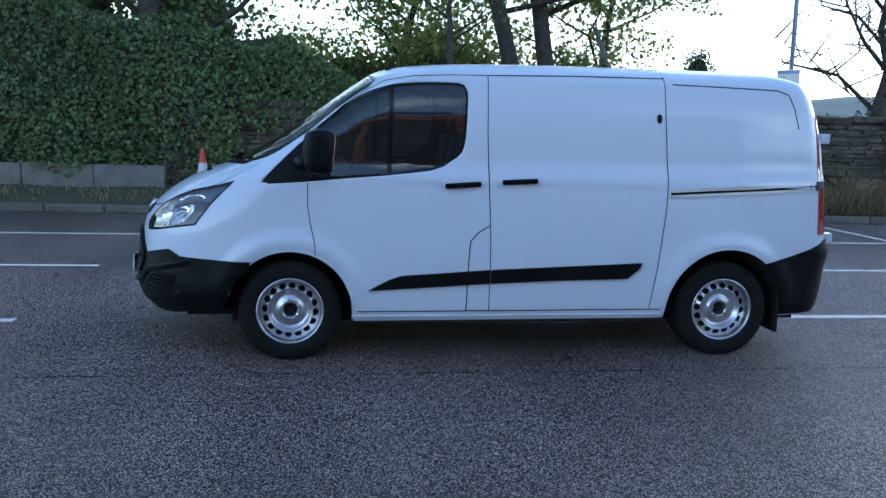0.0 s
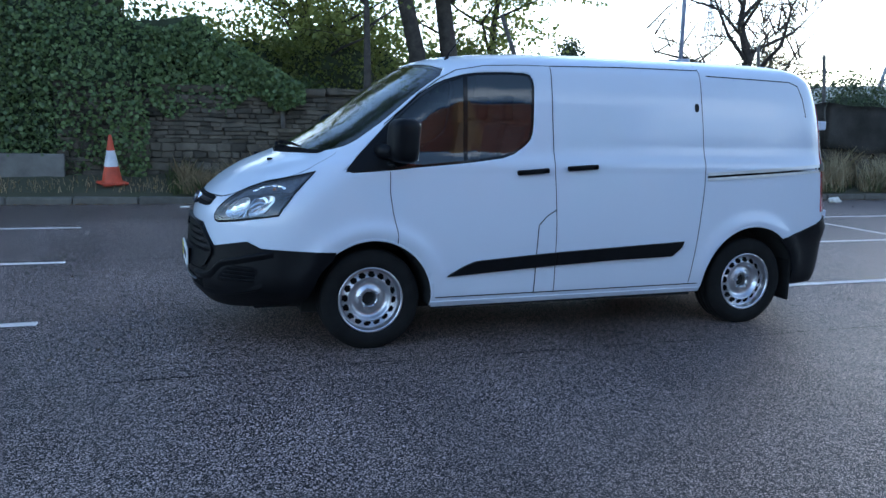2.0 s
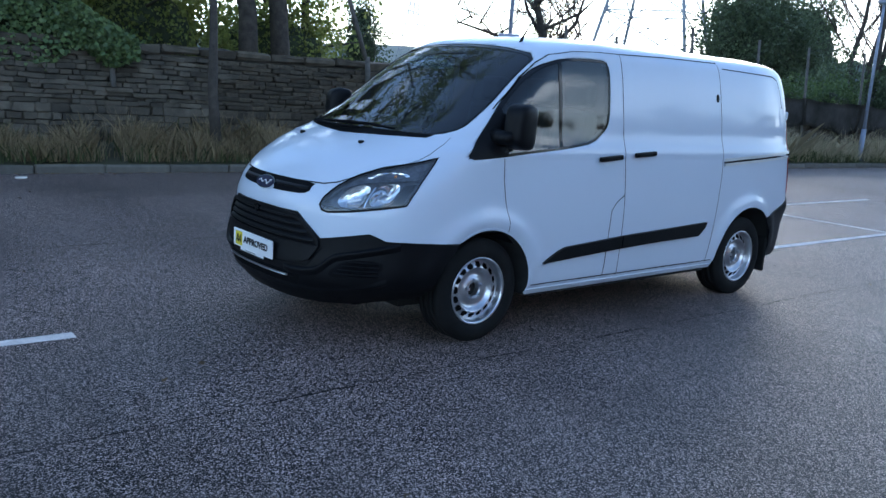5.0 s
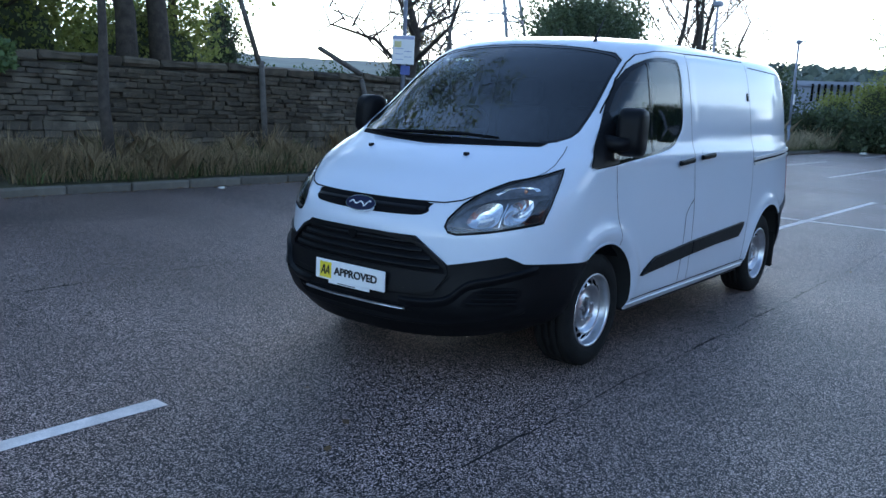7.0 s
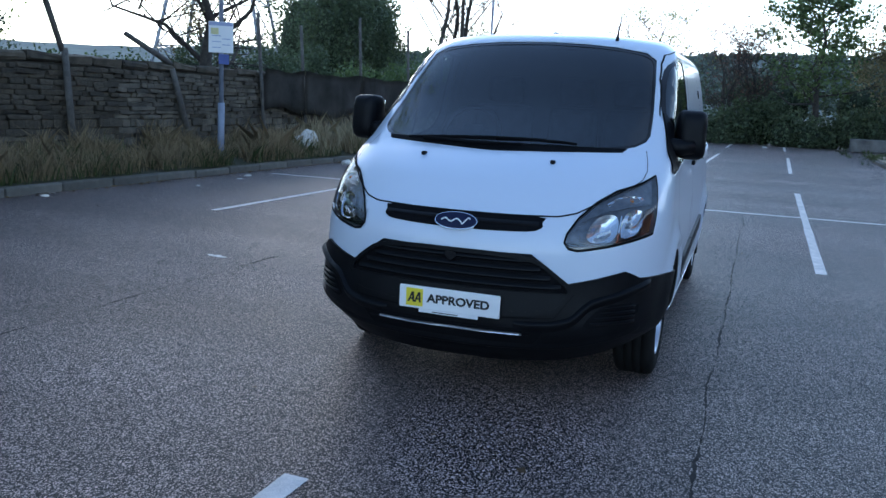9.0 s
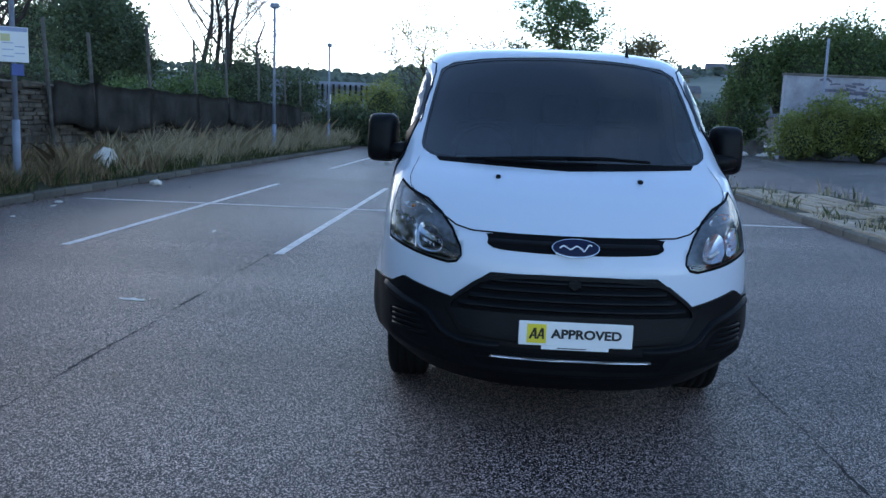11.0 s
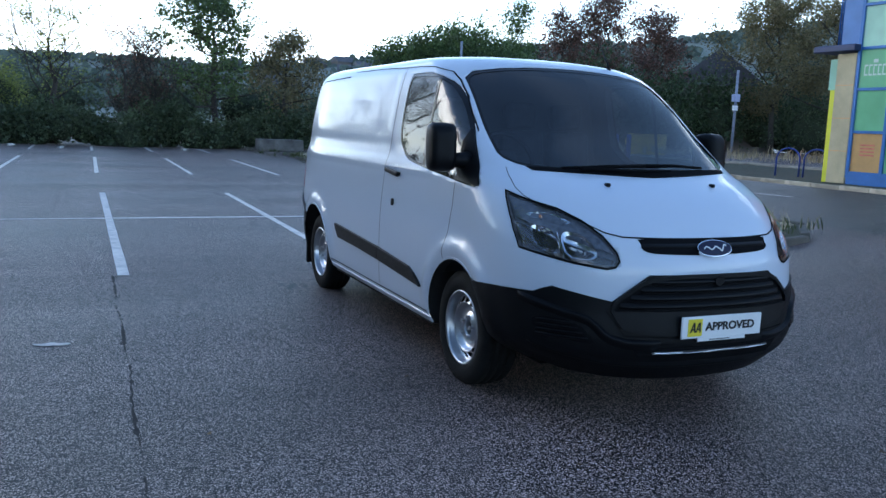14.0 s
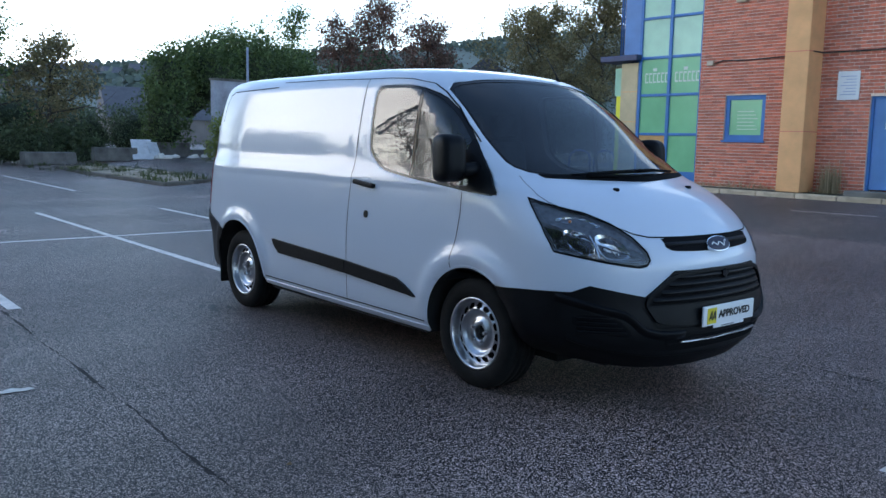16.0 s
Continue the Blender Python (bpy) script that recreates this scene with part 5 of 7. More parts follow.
# grass on the verge
rng = np.random.default_rng(3)
def verge_spots(n, x0, x1, y0, y1, clump=.5):
    x = rng.uniform(x0, x1, n * 3)
    f = rng.uniform(0, 1, n * 3)
    keep = np.array([noise.noise(Vector((a * 1.3, b * 2, 7))) for a, b in zip(x, f)]) > -.15 + .5 * (rng.uniform(0, 1, n * 3) - .5)
    x, f = x[keep][:n], f[keep][:n]
    y = np.array([kerb_y(a) for a in x]) + y0 + (y1 - y0) * f
    z = .12 + .22 * np.clip((y - np.array([kerb_y(a) for a in x])) / 1.4, 0, 1)
    return np.stack([x, y, z], 1)
blades("dry_grass", verge_spots(26000, -1, 13, .12, 1.35), M_HAY, 1, .12, .62, .005, "tall dry straw-coloured grass on the verge", lean=.42)
blades("dry_grass", verge_spots(13000, 11, 36, .1, 1.4), M_STRAW, 2, .2, .95, .006, "tall dry straw-coloured grass on the verge", lean=.55)
blades("green_grass", verge_spots(15000, -1.2, 36, .04, 1.3), M_WEED, 4, .08, .42, .008, "short green grass among dry stalks")
blades("dry_grass", verge_spots(1200, -12, -1, .2, 1.0), M_HAY, 5, .04, .16, .007, "sparse dry grass at the wall foot")

# ivy over the bank and the wall
def ivy_sheet():
    rng = np.random.default_rng(11)
    ob = empty("ivy", -6, 15.2, .4, label="dense glossy green ivy over a bank and wall", category="ivy")
    pts = []
    n = 33000
    x = rng.uniform(-15, 1.1, n)
    u = rng.uniform(0, 1, n)
    top = 3.35 + .35 * np.sin(x * .9) + .25 * np.sin(x * 2.3 + 1)
    top = np.where(x > -.6, np.clip(2.9 - (x + .6) * .60, 1.75, 4), top)
    bot = .60 + .12 * np.sin(x * 3.1) + .08 * np.sin(x * 7.7)
    bot = np.where(x > -2.7, .35 + .15 * np.sin(x * 5), bot)
    bot = np.where(x > -1.45, 1.48 + .12 * np.sin(x * 2.6 + .4) + .12 * np.sin(x * 7), bot)
    z = bot + (top - bot) * u
    y = np.array([wall_y(a) for a in x]) - .16 + .55 * np.clip((z - 1.2) / 2.2, 0, 1) ** 1.4 + .14 * np.sin(x * 2.1 + z * 1.7) + rng.normal(size=n) * .07
    y += np.where((x > -1.0) & (z < 1.75), .02, 0)
    pts = np.stack([x + 6, y - 15.2, z - .4], 1)
    leaves_mesh("ivy_leaves", pts, .058, M_IVY, ob, rng, up=(0, -.9, .5), shape=6)
    m = 9000
    xx = rng.uniform(-15, -2.4, m)
    zz = rng.uniform(0, 1, m)
    ll = np.stack([xx + 6, np.array([wall_y(a) for a in xx]) - .1 + .25 * zz - 15.2 + rng.normal(size=m) * .12, .5 + zz * 2.6 + rng.normal(size=m) * .1 - .4], 1)
    leaves_mesh("ivy_leaves", ll, .055, M_LEAF_DARK, ob, rng, up=(0, -.8, .4), shape=4)
    # dark sheet behind the leaves, standing in for the ivy's shaded depth
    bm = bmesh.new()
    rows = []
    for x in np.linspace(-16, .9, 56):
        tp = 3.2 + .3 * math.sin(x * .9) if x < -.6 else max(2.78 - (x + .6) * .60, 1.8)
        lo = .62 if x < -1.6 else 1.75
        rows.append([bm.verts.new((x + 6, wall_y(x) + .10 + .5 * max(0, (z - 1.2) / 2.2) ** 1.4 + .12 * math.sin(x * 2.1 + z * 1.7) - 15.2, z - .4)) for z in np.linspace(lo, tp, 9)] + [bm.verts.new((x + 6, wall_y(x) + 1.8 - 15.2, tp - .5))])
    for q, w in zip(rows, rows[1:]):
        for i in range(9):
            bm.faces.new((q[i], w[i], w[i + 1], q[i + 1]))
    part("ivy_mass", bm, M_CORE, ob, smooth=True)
ivy_sheet()
# ---- trees and bushes north of the wall ----
tree(-3.4, 16.9, .8, 10.8, 3.3, .22, 15000, .10, M_IVY, "ivy-clad leafy green tree behind the wall", 21, .18, 14, shape=6, puff=.8)
tree(-7.6, 17.4, .8, 11.6, 4.0, .24, 14000, .12, M_LEAF_GREEN, "dark green leafy tree behind the wall", 22, .2, 15, puff=.8)
tree(3.6, 16.2, .9, 12.4, 4.0, .165, 5200, .11, M_LEAF_LIGHT, "tall tree with thinning yellow-green leaves behind the wall", 3342, .22, 13, lean=(-.06, 0))
tree(4.4, 16.4, .9, 12.8, 4.2, .17, 5200, .11, M_LEAF_LIGHT, "tall tree with thinning yellow-green leaves behind the wall", 2756, .24, 12, lean=(-.02, .02))
tree(2.14, 14.38, .3, 6.2, 1.5, .075, 1100, .08, M_LEAF_LIGHT, "slender young tree with yellow-green leaves before the wall", 4230, .42, 9, lean=(-.04, .02))
bush("shrub", [(-5.3, 17.8, 3.2, 1.8, .9, 1.6), (-2.7, 17.8, 3.1, 1.3, .8, 1.5), (-8.4, 18.0, 3.2, 2.0, 1.0, 1.5)], 12000, .09, M_IVY, "dense dark green growth on the bank behind the ivy", seed=30, shape=6)
bush("shrub", [(.2, 17.6, 2.0, 1.6, .8, 1.3), (2.2, 17.8, 2.1, 1.5, .9, 1.35), (5.2, 17.9, 1.9, 1.4, .8, 1.2)], 16000, .075, M_LEAF_LIGHT, "yellow-green shrub growth on the bank behind the wall", seed=31)
bush("shrub", [(-1.2, 16.9, 1.5, 1.0, .6, .9), (.9, 16.5, 1.6, 1.0, .5, .5)], 3600, .085, M_LEAF_GREEN, "green shrub behind the ivy wall", seed=32)
bush("conifer", [(9.9, 22.0, 2.3, .75, .75, .8), (9.9, 22.0, 3.1, .45, .45, .55)], 3500, .06, M_LEAF_DARK, "small dark conifer beyond the wall", "conifer", seed=33)
bush("bramble", [(6.8, 16.6, 1.45, 1.1, .5, .45), (8.4, 16.4, 1.5, 1.0, .5, .5)], 3400, .05, M_LEAF_GREEN, "bramble and grass tops behind the wall", seed=34)
tree(11.7, 16.9, .6, 5.0, 2.3, .17, 1500, .055, M_LEAF_BROWN, "dead gnarled tree with bare broken limbs", 35, .24, 14, bare=True, limb=.46, tw=1.3, rise_low=.5, rise_high=1.3)
tree(14.2, 18.8, .5, 3.4, 1.4, .10, 2200, .06, M_LEAF_BROWN, "thin scrub tree with few brown leaves", 36, .2, 8)
bush("tree_mass", [(29.4, 24.2, 1.8, 1.6, 1.2, 1.5), (33.0, 24.6, 4.0, 2.1, 1.6, 2.7), (36.0, 24.8, 4.2, 2.2, 1.6, 2.7), (38.2, 25.0, 3.6, 2.3, 1.6, 2.4)], 34000, .13, M_LEAF_DARK, "dark evergreen tree mass behind the wall", "tree", seed=37)
bush("tree_mass", [(53.0, 37.5, 4.8, 3.0, 3.0, 5.0), (56.5, 34.0, 5.2, 3.2, 3.0, 5.2)], 12000, .2, M_LEAF_DARK, "dark evergreen trees well beyond the wall", "tree", seed=371)
bush("bramble", [(13.6, 18.6, 1.5, 1.5, .8, 1.0), (16.8, 18.4, 1.6, 1.8, .8, 1.1)], 6000, .075, M_LEAF_DARK, "dark bramble and saplings behind the wall", seed=341)
bush("thicket", [(21.0, 17.6, 1.2, 1.8, .8, 1.1), (24.6, 17.4, 1.4, 2.0, .8, 1.2), (28, 17.2, 1.4, 2.0, .8, 1.3)], 9000, .09, M_LEAF_GREEN, "green shrubs rising behind the wall", "thicket", seed=39)
bush("thicket", [(30.5, 18.6, 1.5, 2.2, 1.3, 1.9), (34.0, 17.4, 1.7, 2.2, 1.4, 2.4), (36.0, 15.6, 1.5, 1.8, 1.4, 2.0)], 14000, .11, M_LEAF_DARK, "dark green thicket behind the wall", "thicket", seed=38)
tree(33.2, 18.8, .5, 10.4, 3.6, .13, 700, .06, M_TWIG, "large bare tree with fine grey branches", 40, .22, 9, bare=True, limb=.34, bark=M_BARK, rise_low=.8, rise_high=1.7, trunks=4, tw=2.0)
tree(38.6, 18.2, .5, 6.9, 3.0, .15, 3400, .06, M_LEAF_BROWN, "bare tree with a few brown leaves", 41, .25, 13, bare=True, limb=.28, bark=M_TWIG)

bush("thicket", [(-.6, 21, 1.6, 2.2, 1.0, 1.4), (3, 21, 2.2, 2.4, 1.0, 1.8), (6.6, 21.5, 1.8, 2.2, 1.0, 1.4)], 11000, .12, M_LEAF_LIGHT, "pale green leafy thicket behind the trees", "thicket", seed=42)
tree(1.6, 18.2, 1.0, 4.6, 2.2, .12, 6500, .095, M_LEAF_LIGHT, "small yellow-green tree behind the wall", 43, .15, 14, puff=.62)
tree(6.2, 18.6, 1.0, 5.4, 2.5, .12, 4000, .095, M_LEAF_LIGHT, "small yellow-green tree behind the wall", 44, .2, 13, puff=.62)
bush("hanging_foliage", [(4.9, 16.4, 3.9, 1.1, .6, .5), (2.2, 16.2, 4.0, 1.2, .6, .5), (7.0, 16.6, 4.1, .9, .5, .6), (.4, 16.5, 3.9, 1.0, .6, .45), (3.4, 16.2, 4.3, 1.6, .8, .8), (5.9, 16.3, 4.2, 1.1, .6, .7), (1.4, 16.4, 4.5, 1.2, .7, .7)], 6500, .085, M_LEAF_LIGHT, "hanging leafy branches of the tall trees", "foliage", seed=45, heart=False)

# ---- east end: hedge, trees ----
HEDGE = [(37.6 + .5 * math.sin(k * 1.9), 15 - k * .95, .55 + .25 * math.sin(k * 1.3), 1.0, .95, .95 + .4 * math.sin(k * 2.7) ** 2) for k in range(19)]
bush("hedge", HEDGE, 26000, .13, M_LEAF_DARK, "unkempt dark green hedge at the car park end", "hedge", seed=51)
bush("bush", [(39.5, 11.8, 1.9, 1.3, 1.2, 1.4), (39.8, 13.6, 1.5, 1.2, 1.2, 1.2)], 6000, .085, M_LEAF_LIGHT, "yellow-green bush above the hedge", seed=52)
tree(38.8, 9.6, 0, 6.0, 2.5, .17, 2400, .09, M_LEAF_LIGHT, "nearly bare tree with fine dark branches", 53, .25, 14, bare=True, limb=.30, bark=M_BARK, rise_low=.4, rise_high=1.1, tw=1.8)
tree(38.9, 6.4, 0, 5.2, 1.7, .12, 1500, .08, M_LEAF_RED, "bare young tree with a few reddish leaves", 54, .15, 13, bare=True, limb=.32, bark=M_BARK, trunks=2, rise_low=.6, rise_high=1.4, tw=2.0)
tree(39.4, 5.0, 0, 5.0, 1.6, .12, 1300, .08, M_LEAF_RED, "bare young tree with a few reddish leaves", 541, .15, 12, bare=True, limb=.32, bark=M_BARK, trunks=2, rise_low=.6, rise_high=1.4, tw=2.0)
tree(39.2, 2.2, 0, 7.9, 4.8, .16, 7600, .15, M_LEAF_GREEN, "spreading green tree with layered branches over the hedge", 55, .24, 20, puff=.26, lean=(0, .04), rise_low=.10, rise_high=.40, taper=.74, tw=1.5)
tree(38.2, -1.0, 0, 5.5, 2.8, .14, 5200, .13, M_LEAF_BROWN, "small tree with browning autumn leaves", 56, .32, 13, puff=.55, rise_low=.1, rise_high=.5)
bush("thicket", [(43, -3.8, 1.3, 2.2, 2.2, 1.5), (44, -7, 1.4, 2.2, 2.0, 1.7)], 8000, .1, M_LEAF_DARK, "dark green thicket beyond the rubble", "thicket", seed=57)
bush("tree_mass", [(36.8, -5.9, 1.9, 1.5, 1.1, 2.0), (37.4, -6.6, 4.0, 1.6, 1.4, 1.6), (37.8, -8.8, 4.4, 1.8, 1.8, 2.0), (38.5, -11.3, 4.6, 2.0, 2.0, 2.2), (39, -14.0, 4.0, 2.2, 2.2, 2.2)], 30000, .13, M_LEAF_GREEN, "broad green tree mass beside the painted wall", "tree", seed=58)
bush("tree_mass", [(47, -11.5, 4.0, 2, 2, 2.4), (47, -14.5, 4.8, 2, 2.2, 2.9), (47, -17.6, 4.4, 2, 2, 2.6)], 16000, .16, M_LEAF_GREEN, "broad green trees along the far road", "tree", seed=581)
bush("bush", [(30.3, -6.3, 1.0, 1.0, 1.0, 1.15), (30.1, -7.6, 1.4, 1.1, 1.1, 1.5), (29.9, -9.2, 1.3, 1.1, 1.3, 1.5), (29.6, -11.0, 1.3, 1.1, 1.3, 1.4)], 30000, .08, M_LEAF_LIGHT, "overgrown bush with yellowing leaves before the wall", seed=59)
bush("ivy_hedge", [(45.0, -21.6, 2.6, 1.6, 1.6, 3.0), (45.0, -24.2, 2.8, 1.7, 2.0, 3.4), (45.6, -27.8, 2.6, 1.8, 2.1, 3.1), (46.2, -31.8, 2.6, 1.8, 2.2, 3.1), (46.7, -36.2, 2.8, 2.0, 2.5, 3.1), (46.7, -41.0, 2.8, 2.0, 2.7, 3.1), (45.3, -45.9, 2.5, 2.2, 2.8, 3.4)], 26000, .16, M_IVYDARK, "tall dark ivy-covered hedge", "hedge", seed=60, shape=6)
tree(49.5, -24.8, .3, 9.6, 3.0, .14, 7000, .15, M_LEAF_RED, "copper-leaved tree above the hedge", 61, .3, 14, puff=.62)
tree(49.2, -27.8, .3, 11.8, 3.6, .16, 9000, .15, M_LEAF_RED, "copper-leaved tree above the hedge", 62, .3, 15, puff=.62)
tree(49.0, -31.6, .3, 10.2, 3.5, .16, 9000, .15, M_LEAF_RED, "copper-leaved tree above the hedge", 69, .3, 14, puff=.62)
tree(49.5, -21.0, .3, 10.6, 1.5, .10, 3800, .15, M_LEAF_GREEN, "narrow upright green tree", 63, .3, 14, puff=1.1)
tree(43.2, -38.9, .4, 11.6, 4.8, .20, 17000, 0.158, M_LEAF_BROWN, "large dark tree with brownish leaves", 64, .25, 13, puff=.62)
tree(37.6, -39.6, .4, 11.8, 4.6, .22, 17000, 0.158, M_LEAF_BROWN, "large dark tree with brownish leaves", 65, .25, 13, puff=.62)
bush("undergrowth", [(40, -40, 2.2, 3.6, 2.2, 2.8), (33, -41, 2.2, 3.6, 2.2, 2.8), (27, -41, 2.2, 3.6, 2.2, 2.8)], 8000, .15, M_LEAF_DARK, "dark undergrowth beyond the road", "bush", seed=66)
bush("thicket", [(46, 10, 1.8, 2.5, 3, 1.6), (47, 4, 2.0, 2.5, 3, 1.7), (46, -1, 2.0, 2.5, 3, 1.6)], 9000, .15, M_LEAF_DARK, "dark thicket beyond the hedge", "thicket", seed=67)
bush("thicket", [(52, -30, 3, 4, 4, 4), (55, -40, 3, 4, 4, 4), (50, -48, 3, 4, 4, 4.4)], 9000, .16, M_LEAF_DARK, "dark woodland behind the hedge", "thicket", seed=68)

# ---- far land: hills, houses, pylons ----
# hill green paled and greyed: distance haze is put into the colour
M_HILL = material("hazed_hill", (.19, .215, .18), 1.0, vary=.45, scale=.02, fine=.35, fine_scale=.12, second=(.11, .145, .13))
M_ROOF = material("grey_roof", (.10, .10, .115), .8, vary=.2, scale=1, fine=.15, fine_scale=8)
M_RENDERED = material("pale_house_wall", (.17, .15, .14), .9, vary=.2, scale=.5, random_piece=.35)
M_GALV = material("galvanised_steel", (.27, .29, .32), .55, metal=.4, vary=.2, scale=5, fine=.12)
M_POLE = material("painted_pole", (.22, .25, .32), .5, vary=.25, scale=4, fine=.15)
HILL = curve([(0, 2.0), (40, 2.2), (60, 2.6), (75, 2.9), (80, 2.85), (85, 3.1), (92, 3.15), (100, 3.5), (105, 4.1), (109, 4.4), (114, 5.1), (127, 6.1), (134, 6.8), (150, 7.4), (180, 7), (220, 5), (300, 3), (360, 2.2)])
def hills():
    vs, fs = [], []
    n = 240
    prof = ((190, -.02), (260, .12), (340, .42), (420, .74), (480, .94), (520, 1.0), (600, .9))
    for i in range(n):
        az = 360 * i / n
        e = math.tan(radians(HILL(az))) * 520
        for r, f in prof:
            x, y = r * math.sin(radians(az)), r * math.cos(radians(az))
            z = e * f + (5 * noise.noise(Vector((x * .012, y * .012, 1))) + 1.6 * noise.noise(Vector((x * .06, y * .06, 4)))) * min(1, max(f, 0) * 2)
            vs.append((x, y, z))
    k = len(prof)
    for i in range(n):
        for j in range(k - 1):
            a, b = i * k + j, ((i + 1) % n) * k + j
            fs.append((a, b, b + 1, a + 1))
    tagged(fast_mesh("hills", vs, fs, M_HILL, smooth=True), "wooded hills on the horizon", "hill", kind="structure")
    rng = np.random.default_rng(8)
    pts, sz = [], []
    for _ in range(16000):
        az = rng.uniform(60, 160)
        f = rng.uniform(.0, 1)
        r = 250 + 270 * f
        x, y = r * math.sin(radians(az)), r * math.cos(radians(az))
        fr = float(np.interp(r, [p[0] for p in prof], [p[1] for p in prof]))
        z = math.tan(radians(HILL(az))) * 520 * fr + 5 * noise.noise(Vector((x * .012, y * .012, 1))) * min(1, fr * 2)
        if noise.noise(Vector((x * .02, y * .02, 9))) > -.12:
            pts.append((x, y, z + rng.uniform(0, 3)))
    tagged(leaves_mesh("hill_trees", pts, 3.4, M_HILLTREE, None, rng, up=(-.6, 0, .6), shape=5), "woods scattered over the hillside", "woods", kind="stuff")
    return prof
# far woods paled the same way, with haze in the leaf colour
M_HILLTREE = leaf_material("hazed_foliage", (.13, .16, .13), (.07, .095, .08), .1, 1)
hill_prof = hills()
def house(x, y, z, w, d, h, turn, label="distant pale house with grey pitched roof"):
    ob = empty("house", x, y, z, turn, label=label, category="house", group="houses on the hill")
    box("wall", -w / 2, w / 2, -d / 2, d / 2, -2, h, M_RENDERED, ob)
    bm = bmesh.new()
    a = [bm.verts.new(p) for p in ((-w / 2 - .3, -d / 2 - .3, h), (w / 2 + .3, -d / 2 - .3, h), (w / 2 + .3, d / 2 + .3, h), (-w / 2 - .3, d / 2 + .3, h), (-w / 2 - .3, 0, h + d * .42), (w / 2 + .3, 0, h + d * .42))]
    for f in ((0, 1, 5, 4), (2, 3, 4, 5), (1, 2, 5), (3, 0, 4), (0, 3, 2, 1)):
        bm.faces.new([a[i] for i in f])
    part("roof", bm, M_ROOF, ob)
    for k in (-1, 1):
        for zz in (h * .25, h * .65):
            box("window", k * w * .25 - .6, k * w * .25 + .6, -d / 2 - .05, -d / 2 + .02, zz, zz + 1.1, M_GLOSSBLACK, ob)
    return ob
rnd = random.Random(17)
for _ in range(18):
    az, r = rnd.uniform(98, 114), rnd.uniform(330, 470)
    fr = float(np.interp(r, [p[0] for p in hill_prof], [p[1] for p in hill_prof]))
    house(r * math.sin(radians(az)), r * math.cos(radians(az)), math.tan(radians(HILL(az))) * 520 * fr - 2.5, rnd.uniform(7, 11), 7, rnd.uniform(3.5, 5), rnd.uniform(60, 120))
house(98, -30, 0, 13, 9, 3.2, 80, "grey-roofed low house beyond the trees")
house(52, -42, 0, 8, 7, 5.6, 130, "brick house gable above the hedge")

def pylon(x, y, h, b, turn):
    ob = empty("pylon", x, y, 0, turn, label="grey steel lattice electricity pylon", category="pylon")
    def at(k, t):
        w = b / 2 * (1 - t) ** 1.25 + .45 * (1 - t * .5)
        sx, sy = ((-1, -1), (1, -1), (1, 1), (-1, 1))[k % 4]
        return Vector((sx * w, sy * w, t * h))
    ts = [0, .16, .30, .42, .52, .61, .69, .76, .83, .90, 1]
    for k in range(4):
        tube("leg", [at(k, t) for t in ts], .14, M_GALV, ob, 5)
        bm = bmesh.new()
        for t0, t1 in zip(ts, ts[1:]):
            add_tube(bm, [at(k, t0), at(k + 1, t1)], .06, 4, False)
            add_tube(bm, [at(k + 1, t0), at(k, t1)], .06, 4, False)
            add_tube(bm, [at(k, t1), at(k + 1, t1)], .07, 4, False)
        part("bracing", bm, M_GALV, ob)
    for t, l in ((.62, 5.5), (.76, 4.8), (.90, 4.0)):
        bm = bmesh.new()
        for s in (-1, 1):
            for yy in (-.6, .6):
                add_tube(bm, [(0, yy, t * h), (s * l, 0, t * h + .3)], .08, 4)
                add_tube(bm, [(0, yy, t * h + 1.6), (s * l, 0, t * h + .3)], .06, 4)
        part("cross_arm", bm, M_GALV, ob)
pylon(53, 45, 27, 8.5, 20)
pylon(150, 205, 34, 9, 25)

# ---- posts, poles, signs, lamps on the north side ----
M_POSTWOOD = material("weathered_wood", (.11, .10, .09), .95, vary=.35, scale=6, fine=.3, fine_scale=40, bump=.5)
def post(x0, z0, x1, z1, y, r=.055, label="weathered wooden fence post leaning against the wall"):
    ob = tube("fence_post", [(x0, y, z0), ((x0 + x1) / 2, y + .01, (z0 + z1) / 2), (x1, y + .02, z1)], [r, r, r * .9], M_POSTWOOD, None, 7)
    return tagged(ob, label, "post", group="fence posts")
post(5.40, .55, 5.30, 1.95, 14.86)
post(5.28, 1.9, 4.72, 3.3, 14.9, .045)
post(8.10, .7, 7.72, 1.75, 14.76)
post(7.95, 1.83, 6.75, 2.28, 14.95, .05, "fallen wooden post lying across the wall top")
post(.75, 1.15, .72, 1.55, 15.05, .04)
for x, t in ((10.6, 3.0), (12.25, 2.9), (15.0, 3.35), (17.9, 3.3), (20.4, 3.3), (23.6, 3.4), (26.9, 3.2), (29.2, 3.0)):
    post(x, .3, x - .28, t, wall_y(x) - .14, .04, "leaning grey fence post before the stone wall")

